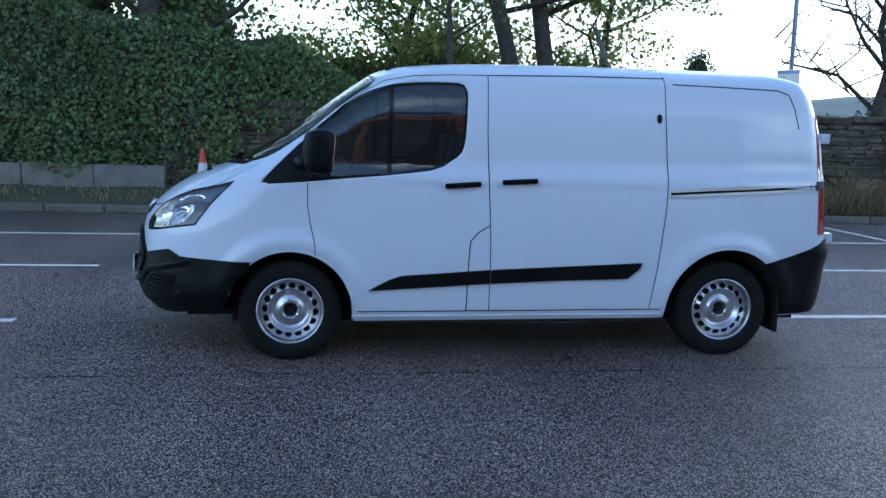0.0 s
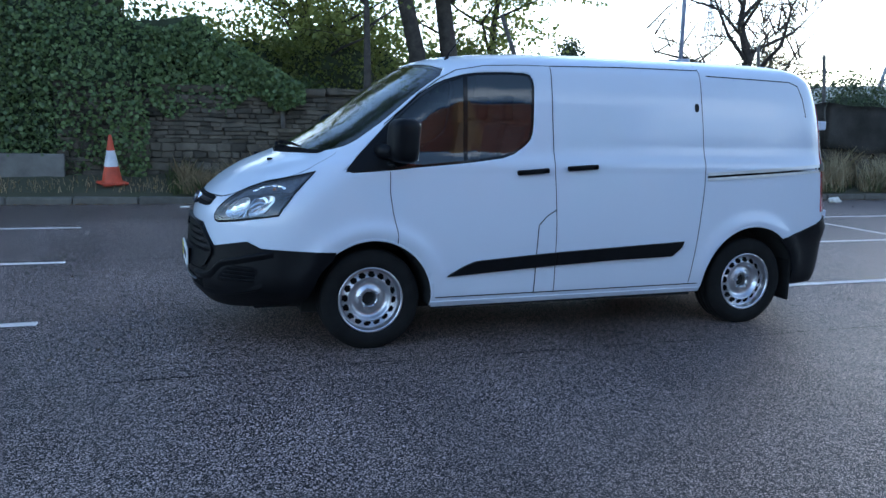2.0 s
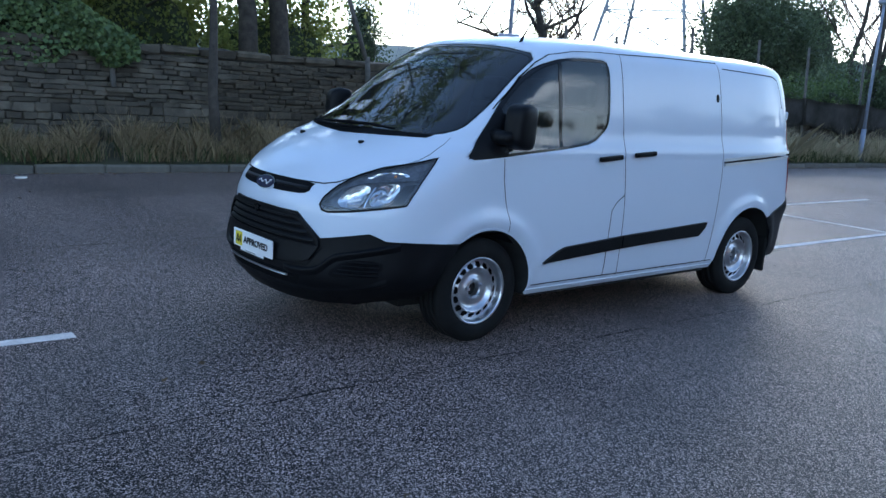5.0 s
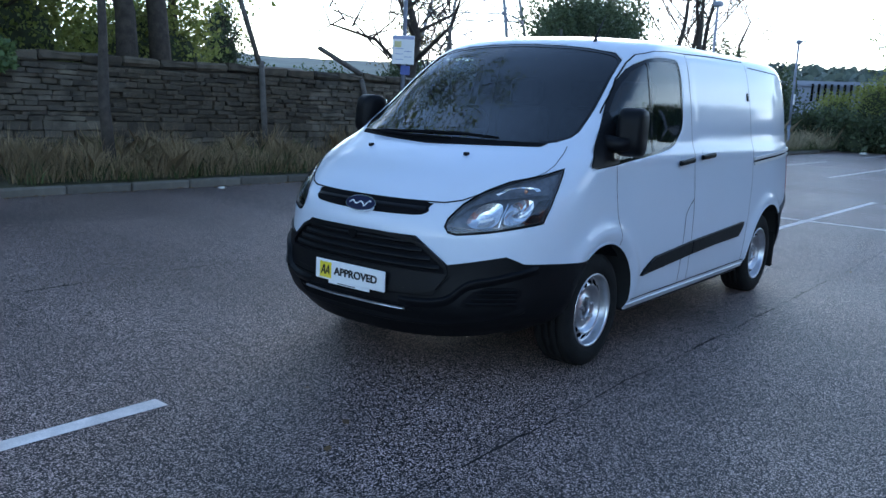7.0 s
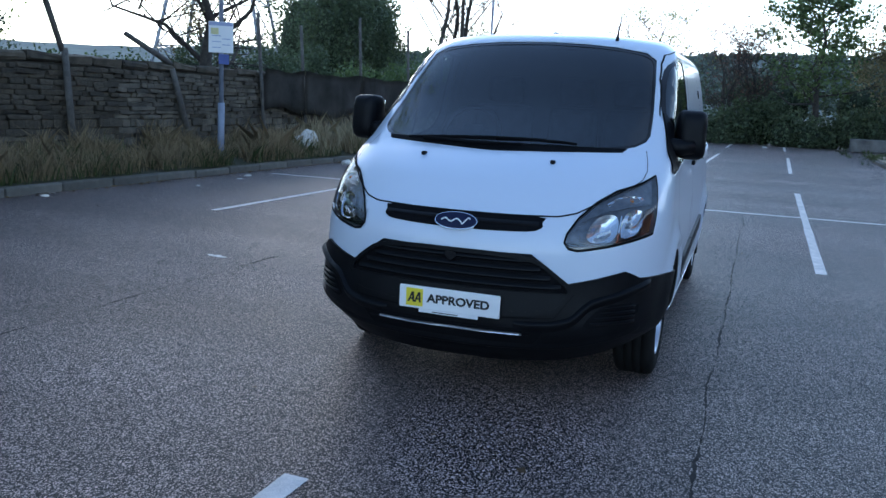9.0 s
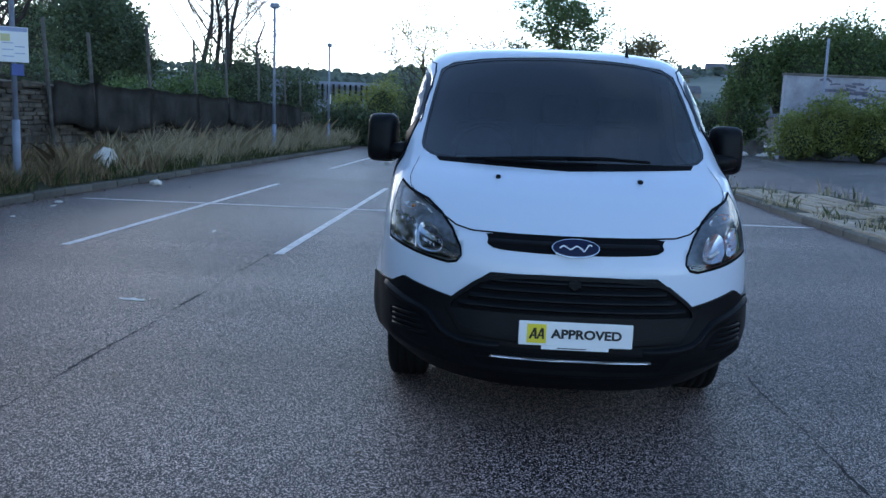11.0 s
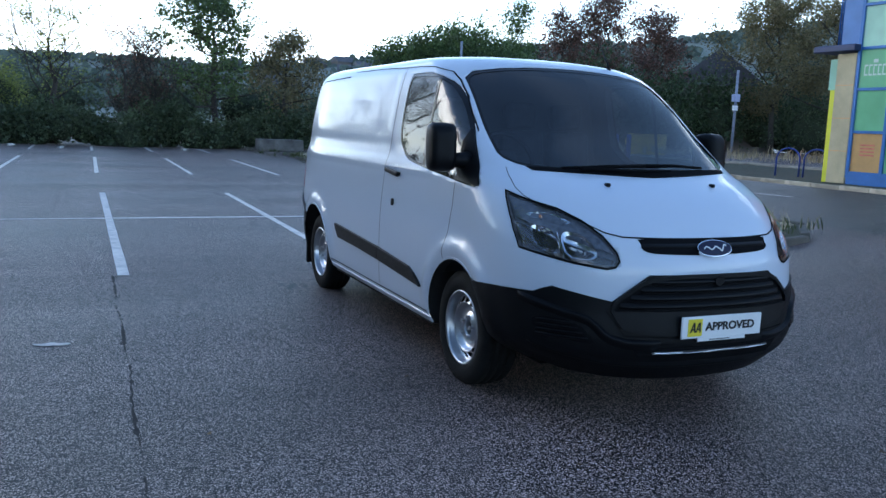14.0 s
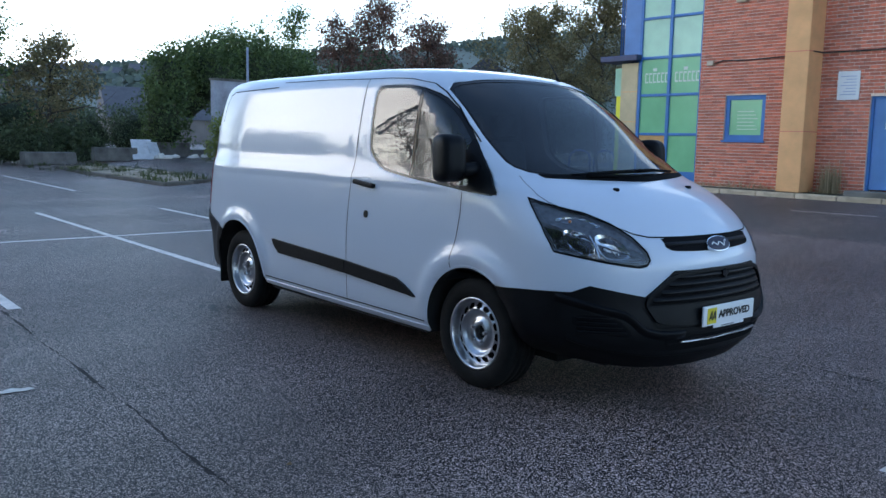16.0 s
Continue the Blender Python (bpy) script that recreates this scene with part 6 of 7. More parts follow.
M_NET = material("dark_netting", (.085, .079, .072), .9, vary=.5, scale=1.3, fine=.4, fine_scale=60, bump=.5, spec=.2)
def netting():
    """Dark cloth strung along the posts before the stone wall, a length to each span, sagging between them."""
    ob = empty("netting", 19, wall_y(19), 0, label="dark windbreak netting strung along fence posts", category="netting")
    ends = (10.5, 12.12, 14.85, 17.75, 20.25, 23.45, 26.75, 29.05)
    for xa, xb in zip(ends, ends[1:]):
        bm = bmesh.new()
        rows = []
        for x in np.linspace(xa + .01, xb - .01, int((xb - xa) / .16)):
            mid = math.sin(math.pi * (x - xa) / (xb - xa))
            lo, hi = .98 + .10 * math.sin(x * 1.3) + .04 * math.sin(x * 4.1), wall_top(x) + .20 - .06 * mid + .015 * math.sin(x * 5.3)
            rows.append([bm.verts.new((x - 19, wall_y(x) - wall_y(19) - .19 + .025 * math.sin(x * 3 + t * 4), lo + (hi - lo) * t)) for t in np.linspace(0, 1, 7)])
        for q, w in zip(rows, rows[1:]):
            for k in range(6):
                bm.faces.new((q[k], w[k], w[k + 1], q[k + 1])).smooth = True
        bmesh.ops.solidify(bm, geom=bm.faces[:], thickness=.012)
        part("cloth", bm, M_NET, ob)
netting()

sp = empty("sign_pole", 7.94, 13.92, 0, label="grey steel pole with white information signs", category="sign pole")
tube("pole", [(0, 0, 0), (.02, 0, 1.2)], .06, M_POLE, sp, 12)
tube("pole", [(.02, 0, 1.2), (.0, 0, 5.6)], .04, M_POLE, sp, 12)
sg = empty("sign_board", 0, 0, 0)
sg.parent = sp
sg.matrix_basis = pose(-.05, -.04, 2.33, 0, 0, -58)
box("panel", -.21, .21, -.012, .0, -.26, .27, M_WHITE, sg, .004, "white printed information sign")
M_SIGNBLUE = material("sign_blue", (.05, .09, .30), .45, vary=.1)
M_PRINT = material("faded_print", (.33, .38, .55), .6, vary=.1)
M_PALEYEL = material("faded_yellow", (.62, .58, .30), .6, vary=.1)
box("header_bar", -.20, .20, -.016, -.011, .20, .26, M_PRINT, sg)
box("notice_patch", -.17, -.04, -.016, -.011, .05, .16, M_PALEYEL, sg)
for k in range(5):
    box("text_bar", -.15 + .17 * (k % 2), .0 + .16 * (k % 2), -.016, -.011, .02 - .05 * k, .033 - .05 * k, M_PRINT, sg)
box("lower_plate", -.04, .14, -.02, -.008, -.46, -.285, M_SIGNBLUE, sg, .004, "small blue plate")
def street_lamp(x, y, h, arm, label):
    ob = empty("street_lamp", x, y, 0, label=label, category="street lamp")
    tube("base", [(0, 0, 0), (0, 0, 1.1)], .075, M_POLE, ob, 12)
    tube("pole", [(0, 0, 1.1), (-.03, 0, h)], [.05, .038], M_POLE, ob, 12)
    if arm:
        tube("arm", [(-.03, 0, h), (.3, -.35, h + .12)], .02, M_POLE, ob, 8)
        box("lantern", -.14, .08, -.09, .09, h - .05, h + .10, M_POLE, ob, .03)
        box("notice", -.11, .07, -.08, -.06, 1.9, 2.3, M_WHITE, ob)
    else:
        box("lantern", -.13, .13, -.13, .13, h - .02, h + .14, M_POLE, ob, .03)
street_lamp(22.3, 13.35, 4.75, False, "grey street lamp post in the grass verge")
street_lamp(30.0, 12.95, 4.25, True, "grey street lamp with side arm at the verge")

# traffic cone at the foot of the ivy
def cone(x, y, z):
    ob = empty("traffic_cone", x, y, z, label="worn orange traffic cone with white band", category="traffic cone")
    M_ORANGE = material("cone_orange", (.55, .07, .03), .6, vary=.25, scale=6)
    M_BAND = material("cone_band", (.6, .6, .62), .5, vary=.2, scale=6)
    def ring(name, z0, r0, z1, r1, mat):
        bm = bmesh.new()
        add_tube(bm, [(0, 0, z0), (0, 0, z1)], [r0, r1], 24)
        return part(name, bm, mat, ob, smooth=False)
    box("base", -.2, .2, -.2, .2, 0, .045, M_ORANGE, ob, .02)
    ring("lower_cone", .045, .155, .29, .108, M_ORANGE)
    ring("white_band", .29, .109, .54, .063, M_BAND)
    ring("upper_cone", .54, .062, .78, .022, M_ORANGE)
    ob.matrix_basis = pose(x, y, z, 3, -2, 20)
cone(-2.03, 14.5, .24)

# litter along the kerb
M_LITTER = material("pale_litter", (.72, .67, .60), .8, vary=.2, scale=20)
def litter(x, y, z, sx, sy, sz, seed, label="crumpled pale litter on the ground"):
    bm = bmesh.new()
    bmesh.ops.create_icosphere(bm, subdivisions=2, radius=1)
    for v in bm.verts:
        k = 1 + .45 * noise.noise(v.co * 2.5 + Vector((seed, 2, 0)))
        v.co = Vector((v.co.x * sx * k, v.co.y * sy * k, max(-.3, v.co.z) * sz * k))
    ob = part("litter", bm, M_LITTER, None)
    ob.matrix_basis = pose(x, y, z + .3 * sz)
    tagged(ob, label, "litter", group="litter")
for i, (x, y, a, b, c) in enumerate(((10.9, 12.85, .14, .12, .09), (6.9, 12.83, .10, .03, .01), (7.4, 13.0, .07, .05, .02), (5.6, 12.7, .05, .04, .01), (-1.0, 13.3, .08, .04, .02), (3.3, 13.35, .06, .04, .02), (14.2, 13.4, .1, .1, .05), (5.1, 9.9, .05, .02, .005), (33.2, 9.3, .2, .12, .08), (34.0, 4.4, .15, .1, .06), (35, 11.2, .2, .15, .08))):
    litter(x, y, .0, a, b, c, i)
litter(11.2, 14.0, .25, .38, .25, .28, 77, "pale plastic sack caught in the dry grass")

# surface joints and dark spots in the asphalt
M_JOINT = material("tar_joint", (.040, .033, .030), .8, vary=.6, scale=30, fine=.6, fine_scale=160, spec=.2)
def joint(x0, y0, x1, y1, w, seed):
    rnd = random.Random(seed)
    n = int(abs(x1 - x0) / .05)
    vs, fs = [], []
    for i in range(n + 1):
        t = i / n
        x, y = x0 + (x1 - x0) * t, y0 + (y1 - y0) * t + .03 * noise.noise(Vector((i * .055, seed, 0))) + .012 * noise.noise(Vector((i * .5, seed, 3)))
        ww = w * max(.05, .35 + .9 * noise.noise(Vector((i * .09, seed, 5))) + .9 * noise.noise(Vector((i * .7, seed, 9))))
        vs += [(x, y - ww, rise(y) + .002), (x, y + ww, rise(y) + .002)]
        if i:
            fs.append((2 * i - 2, 2 * i, 2 * i + 1, 2 * i - 1))
    tagged(fast_mesh("asphalt_joint", vs, fs, M_JOINT), "ragged dark joint line in the asphalt", "asphalt joint", kind="structure")
joint(-9, 9.15, 3.6, 8.84, .016, 3)
joint(-9, 5.12, 12, 4.92, .012, 5)
joint(-9, 12.35, 4, 12.2, .008, 7)
joint(9, 9.4, 30, 8.9, .01, 8)
M_OIL = material("oil_stain", (.012, .012, .013), .5, vary=.2)
def stain(x, y, n, r, seed):
    rnd = random.Random(seed)
    bm = bmesh.new()
    for _ in range(n):
        cx, cy, q = rnd.gauss(0, r), rnd.gauss(0, r * .5), rnd.uniform(.008, .035)
        bm.faces.new([bm.verts.new((cx + q * rnd.uniform(.6, 1.3) * math.cos(a), cy + q * rnd.uniform(.6, 1.3) * math.sin(a), .003)) for a in np.linspace(0, 6.28, 9)[:-1]])
    ob = part("oil_spots", bm, M_OIL)
    ob.matrix_basis = pose(x, y, 0)
    tagged(ob, "small dark oil spots on asphalt", "stain", kind="structure")
bm = bmesh.new()
bm.faces.new([bm.verts.new(p) for p in ((-.11, -.012, .002), (-.07, .03, .004), (-.01, .022, .002), (.04, .045, .005), (.10, .02, .003), (.12, -.005, .004), (.05, -.02, .002), (.01, -.05, .004), (-.04, -.03, .002), (-.08, -.04, .003))])
got = bmesh.ops.extrude_face_region(bm, geom=bm.faces[:])["geom"]
for v in got:
    if isinstance(v, bmesh.types.BMVert):
        v.co.z += .002
bmesh.ops.recalc_face_normals(bm, faces=bm.faces)
scrap = part("paper_scrap", bm, M_LITTER)
scrap.matrix_basis = pose(1.22, 9.32, 0, 0, 0, 76)
tagged(scrap, "flat torn pale paper scrap lying on asphalt", "litter", group="litter")
stain(2.75, 7.38, 22, .12, 3)
stain(1.5, 5.36, 5, .06, 4)

# fallen leaves along the kerb and blown over the bays
M_DEADLEAF = leaf_material("fallen_leaf", (.20, .12, .05), (.08, .05, .03), .1, .8)
rng = np.random.default_rng(77)
xs = rng.uniform(-8, 34, 1500)
ys = np.array([kerb_y(x) for x in xs]) - .06 - np.abs(rng.normal(0, .09, 1500))
tagged(leaves_mesh("leaf_litter", np.stack([xs, ys, np.full(1500, .012)], 1), .045, M_DEADLEAF, None, rng, up=(0, 0, 3.0), shape=4), "brown fallen leaves and grit along the kerb", "leaf litter", kind="stuff")
xs, ys = rng.uniform(-5, 36, 170), rng.uniform(1.5, 13.2, 170)
tagged(leaves_mesh("leaf_litter", np.stack([xs, ys, np.full(170, .010)], 1), .035, M_DEADLEAF, None, rng, up=(0, 0, 3.0), shape=4), "single fallen leaves on the asphalt", "leaf litter", kind="stuff")

# ---- south side: islands, road, pavement ----
M_PAVING = material("old_paving", (.37, .305, .225), .9, vary=.35, scale=2.5, fine=.25, fine_scale=70, bump=.4, random_piece=.22)
def slab_island(name, outline, z_of, top, label, seed, cell=.6, kerb_w=.13, edge=None):
    """A raised bed: kerb stones round an outline, paving slabs inside."""
    ob = tagged(new(name), label, "traffic island", kind="structure")
    bm = bmesh.new()
    a = [bm.verts.new((x, y, z_of(y) - .05)) for x, y in outline]
    b = [bm.verts.new((x, y, z_of(y) + top - .03)) for x, y in outline]
    n = len(outline)
    for i in range(n):
        bm.faces.new((a[i], a[(i + 1) % n], b[(i + 1) % n], b[i]))
    bm.faces.new(b)
    bmesh.ops.recalc_face_normals(bm, faces=bm.faces)
    part("bed", bm, M_SOIL, ob)
    rnd = random.Random(seed)
    for i in range(n):
        p, q = Vector(outline[i]), Vector(outline[(i + 1) % n])
        ln = (q - p).length
        k = max(1, round(ln / .9))
        ang = math.degrees(math.atan2(q.y - p.y, q.x - p.x))
        me = stone_mesh("kerb_stone", ln / k - .012, kerb_w, top + .06, edge or M_KERB, .018, .006, i)
        for j in range(k):
            c = p.lerp(q, (j + .5) / k)
            o = new("kerb_stone", me)
            o.parent = ob
            o.matrix_basis = pose(c.x, c.y, z_of(c.y) - .06 + rnd.uniform(-.006, .006), 0, 0, ang)
    def inside(x, y):
        c = False
        for i in range(n):
            (x0, y0), (x1, y1) = outline[i], outline[(i + 1) % n]
            if (y0 > y) != (y1 > y) and x < (x1 - x0) * (y - y0) / (y1 - y0) + x0:
                c = not c
        return c
    me = [stone_mesh("paving_slab", cell - .02, cell * .66 - .02, .06, M_PAVING, .008, .006, 200 + i) for i in range(3)]
    x0, x1 = min(p[0] for p in outline), max(p[0] for p in outline)
    y0, y1 = min(p[1] for p in outline), max(p[1] for p in outline)
    cnt = 0
    j = 0
    y = y0
    while y < y1:
        x = x0 + (cell / 2 if j % 2 else 0)
        while x < x1:
            if all(inside(x + dx, y + dy) for dx in (-cell * .45, cell * .45) for dy in (-cell * .3, cell * .3)) and cnt < 290 and rnd.random() < .93:
                o = new("paving_slab", rnd.choice(me))
                o.parent = ob
                o.matrix_basis = pose(x, y, z_of(y) + top - .05 + rnd.uniform(-.01, .01), rnd.uniform(-1.2, 1.2), rnd.uniform(-1.2, 1.2), rnd.uniform(-1, 1))
                cnt += 1
            x += cell
        y += cell * .66
        j += 1
    return ob
slab_island("island_near", [(4.02, 1.36), (3.95, .6), (4.3, -.45), (5.2, -1.35), (9, -1.35), (13.5, -.9), (15.6, -.1), (15.6, .7), (14.5, 1.0), (9, 1.28)], rise, .11, "weedy paved traffic island with worn kerb", 3)
slab_island("island_far", [(19.3, 1.15), (19.9, .1), (20.4, -.7), (26, -1.3), (31, -1.2), (31.5, .6), (27, .95)], rise, .11, "overgrown paved island end with dark kerb", 4)
rng = np.random.default_rng(12)
def spots(n, x0, x1, y0, y1, z, thr=0.0):
    p = np.stack([rng.uniform(x0, x1, n * 4), rng.uniform(y0, y1, n * 4)], 1)
    keep = np.array([noise.noise(Vector((a * 1.1, b * 1.6, 2))) > thr for a, b in p])
    p = p[keep][:n]
    return np.stack([p[:, 0], p[:, 1], np.array([rise(b) for b in p[:, 1]]) + z], 1)
blades("island_weeds", spots(620, 4.2, 15.2, -1.2, 1.25, .09, .12), M_WEED, 21, .05, .32, .008, "green weeds growing between paving slabs")
blades("island_weeds", spots(420, 4.2, 15.2, -1.2, 1.25, .09, .18), M_STRAW, 22, .08, .45, .006, "dry stalks growing between paving slabs")
blades("island_weeds", spots(1000, 19.6, 31, -1.0, 1.1, .09, .1), M_WEED, 23, .06, .28, .012, "rank weeds over the island end")
blades("island_weeds", spots(500, 24, 36, -1.5, 1.6, .02, .15), M_WEED, 24, .06, .26, .012, "dry grass and weeds at the car park corner")

# road before the building: a darker carriageway laid on the ground
vs, fs = [], []
rx, ry = np.linspace(-30, 60, 31), np.linspace(-1.9, -6.75, 11)
for x in rx:
    for y in ry:
        vs.append((x, y - max(0, x - 12) * .12, rise(y - max(0, x - 12) * .12) + .006))
for i in range(30):
    for j in range(10):
        a = i * 11 + j
        fs.append((a, a + 1, a + 12, a + 11))
tagged(fast_mesh("road", vs, fs, M_ROAD, smooth=True), "dark asphalt access road before the building", "road", kind="structure")
for x in (2.4, -3, 8.4):
    line(x, -4.55, x + 1.5, -4.45, .09).location.z += .008
line(24, -4.5, 33, -5.2, .12)
line(26, -5.6, 29.5, -4.6, .12)

M_KERBPALE = material("pale_kerb_stone", (.50, .40, .28), .85, vary=.3, scale=3, fine=.25, bump=.4, random_piece=.2)
PV = [(-30, -6.75), (6.9, -6.95), (13, -7.4), (19, -8.1), (23.0, -9.2), (27.5, -12.2), (31.0, -15.4), (31, -17.5), (12, -17.5), (-30, -16)]
slab_island("pavement", PV, lambda y: .38, .10, "worn paved pavement in front of the building", 6, .7, edge=M_KERBPALE)
blades("pavement_weeds", spots(900, 12, 24, -14, -9, .46, .15), M_STRAW, 25, .1, .5, .01, "dry weeds on the pavement")
blades("pavement_weeds", np.stack([rng.uniform(3, 8.3, 260), rng.uniform(-8.25, -8.0, 260), np.full(260, .46)], 1), M_STRAW, 26, .05, .25, .008, "dry weeds along the wall foot")
blades("pavement_weeds", np.stack([rng.normal(4.98, .1, 160), rng.uniform(-8.25, -8.0, 160), np.full(160, .46)], 1), M_STRAW, 27, .5, 1.05, .008, "tall dry weeds beside the column", lean=.08)

# bollards, cycle hoops and yellow skip
M_BOLLARD = material("bollard_blue", (.03, .07, .30), .5, vary=.2, scale=6)
def bollard(x, y):
    ob = empty("bollard", x, y, .47, label="blue painted steel bollard on the pavement", category="bollard", group="blue bollards")
    tube("post", [(0, 0, 0), (0, 0, .93), (0, 0, .98)], [.085, .085, .06], M_BOLLARD, ob, 14)
    box("foot", -.13, .13, -.13, .13, -.01, .02, M_CONCRETE, ob)
for x, y in ((23.9, -10.2), (27.8, -13.0), (30.2, -15.4), (26.2, -12.8), (19.5, -8.5)):
    bollard(x, y)
def hoop(x, y, turn):
    ob = empty("cycle_hoop", x, y, .47, turn, label="blue steel cycle stand hoop", category="cycle stand", group="cycle stands")
    pts = [(-.33, 0, 0), (-.33, 0, .5)] + [(-.33 * math.cos(a), 0, .5 + .28 * math.sin(a)) for a in np.linspace(.2, math.pi - .2, 9)] + [(.33, 0, .5), (.33, 0, 0)]
    tube("hoop", pts, .025, M_BOLLARD, ob, 8)
hoop(13.2, -9.3, 20)
hoop(12.4, -9.5, 20)
M_SKIP = material("skip_yellow", (.75, .42, .02), .5, vary=.15, scale=3)
def skip(x, y, turn):
    ob = empty("grit_bin", x, y, .42, turn, label="yellow plastic grit bin with sloped lid", category="grit bin")
    bm = bmesh.new()
    prof = [(-.9, 0), (.75, 0), (1.0, .75), (.75, 1.05), (-.95, 1.05)]
    a = [bm.verts.new((px, -.6, pz)) for px, pz in prof]
    b = [bm.verts.new((px, .6, pz)) for px, pz in prof]
    for i in range(5):
        bm.faces.new((a[i], a[(i + 1) % 5], b[(i + 1) % 5], b[i]))
    bm.faces.new(a), bm.faces.new(b)
    bmesh.ops.recalc_face_normals(bm, faces=bm.faces)
    bmesh.ops.bevel(bm, geom=bm.edges[:], offset=.04, segments=2, affect="EDGES")
    part("tub", bm, M_SKIP, ob)
    box("lid", -1.0, .8, -.64, .64, 1.05, 1.10, M_SKIP, ob, .02)
    box("rib", -.97, -.93, -.5, .5, .45, .55, M_SKIP, ob, .01)
skip(33.0, -19.6, 30)

# painted wall with graffiti, thin pole
M_PAINTED = material("whitewashed_brick", (.42, .44, .50), .85, vary=.3, scale=1.4, fine=.2, fine_scale=20, bump=.3, second=(.22, .22, .25))
gw = tagged(new("painted_wall"), "whitewashed brick wall with faded dark graffiti", "wall", kind="structure")
gw.matrix_basis = pose(31.6, -6.0, 0, 0, 0, -84)
box("wall_face", 0, 7.0, -.15, .15, 0, 3.85, M_PAINTED, gw)
box("wall_cap", -.05, 7.05, -.19, .19, 3.85, 3.95, M_CONCRETE, gw)
M_GRAF = material("graffiti_paint", (.12, .12, .16), .7, vary=.4, scale=5)
rnd = random.Random(9)
for _ in range(44):
    x, z = rnd.uniform(1.4, 6.4), rnd.uniform(2.75, 3.75)
    bm = bmesh.new()
    w = rnd.uniform(.03, .07)
    pts = [(x, z), (x + rnd.uniform(-.2, .35), z + rnd.uniform(-.06, .06)), (x + rnd.uniform(.3, .6), z + rnd.uniform(-.08, .08))]
    v = [bm.verts.new((px, -.156, pz + s * w)) for px, pz in pts for s in (-1, 1)]
    for i in (0, 2):
        bm.faces.new((v[i], v[i + 2], v[i + 3], v[i + 1]))
    part("graffiti_stroke", bm, M_GRAF, gw)
tp = empty("thin_pole", 31.2, -7.5, 0, label="thin grey steel pole", category="pole")
tube("pole", [(0, 0, 0), (0, 0, 5.36)], .055, M_POLE, tp, 10)
s2 = empty("sign_post", 26.3, -19.4, .4, label="grey sign post with small blue and white sign", category="sign post")
tube("pole", [(0, 0, 0), (0, 0, 4.2)], .06, M_POLE, s2, 10)
box("plate", -.12, .12, -.16, .16, 2.75, 3.1, M_PRINT, s2, .01)
box("plate", -.08, .08, -.11, .11, 2.35, 2.58, M_WHITE, s2, .01)

# rubble and dumped waste at the corner of the car park
def block(x, y, l, d, h, turn, label="pale concrete block dumped on the ground"):
    bm = bmesh.new()
    add_box(bm, -l / 2, l / 2, -d / 2, d / 2, 0, h, .03)
    for v in bm.verts:
        v.co += Vector((random.uniform(-.02, .02), random.uniform(-.02, .02), random.uniform(-.015, .015)))
    ob = part("concrete_block", bm, M_CONCRETE)
    ob.matrix_basis = pose(x, y, rise(y), 0, 0, turn)
    tagged(ob, label, "concrete block", group="dumped blocks")
for x, y, l, d, h, t in ((35.6, -.2, 2.2, .6, .55, 96), (35.2, -2.9, 1.9, .6, .62, 84), (36.2, -6.0, 1.7, .55, .7, 95), (36.0, -7.2, 1.2, .5, .35, 70), (36.3, -8.9, 2.0, .6, .75, 92)):
    block(x, y, l, d, h, t)
M_SHEET = material("dumped_board", (.55, .56, .58), .7, vary=.15, scale=4)
for i, (x, y, rx, rz, w, h) in enumerate(((34.6, -4.0, 55, 80, .9, 1.1), (34.8, -4.7, 68, 120, .7, .8), (34.9, -3.6, 30, 60, .25, 1.0))):
    bm = bmesh.new()
    add_box(bm, -w / 2, w / 2, -.02, .02, 0, h, .006)
    ob = part("dumped_board", bm, M_SHEET)
    ob.matrix_basis = pose(x, y, rise(y) + .02, 90 - rx, 0, rz)
    tagged(ob, "broken pale board leaning on the rubble", "board", group="dumped waste")
for i in range(9):
    litter(34.4 + random.uniform(-.3, .6), -5 - random.uniform(-1.6, 2.4), rise(-5), random.uniform(.15, .35), random.uniform(.15, .3), random.uniform(.1, .22), 90 + i, "dumped rubbish sack on the ground")

# low building with slatted parapet beyond the hedge
dk = empty("depot", 62, 22, 0, label="grey depot building with dark slatted parapet", category="building")
M_DEPOT = material("depot_cladding", (.26, .29, .36), .7, vary=.15, scale=.6)
box("wall", -3, 3, -7.5, 14, 0, 3.6, M_DEPOT, dk)
box("roof_edge", -3.2, 3.2, -7.7, 14.2, 3.6, 3.95, M_DEPOT, dk)
for k in range(13):
    box("slat", -3.3, -3.2, -7.3 + k * .42, -7.14 + k * .42, 2.55, 3.75, M_GLOSSBLACK, dk)

# ---- the brick building ----
M_BRICK = material("red_brick", (.56, .165, .10), .85, vary=.22, scale=7, fine=.2, fine_scale=90, bump=.35, random_piece=.28)
M_BRICK_REST = material("red_brick_rest", (.56, .165, .10), .85, vary=.22, scale=7, fine=.2, fine_scale=90, bump=.35, island=.28)
M_JOINTS = material("brick_mortar", (.78, .64, .55), .95, vary=.2, scale=5, fine=.2, bump=.3)
M_SAND = material("sand_render", (.80, .42, .19), .85, vary=.12, scale=2, fine=.12, fine_scale=60, bump=.2)
M_SANDPALE = material("pale_sandstone", (.60, .47, .28), .85, vary=.15, scale=2, fine=.12, bump=.2)
M_FRAME = material("blue_frame", (.02, .15, .42), .45, vary=.12)
M_PANEGREEN = material("green_window_film", (.21, .52, .27), .16, vary=.10, scale=1.2, spec=.5)
M_PANEPALE = material("pale_green_film", (.42, .66, .48), .12, vary=.18, scale=.8)
M_ORANGEPANEL = material("orange_panel", (.62, .33, .11), .6, vary=.1)
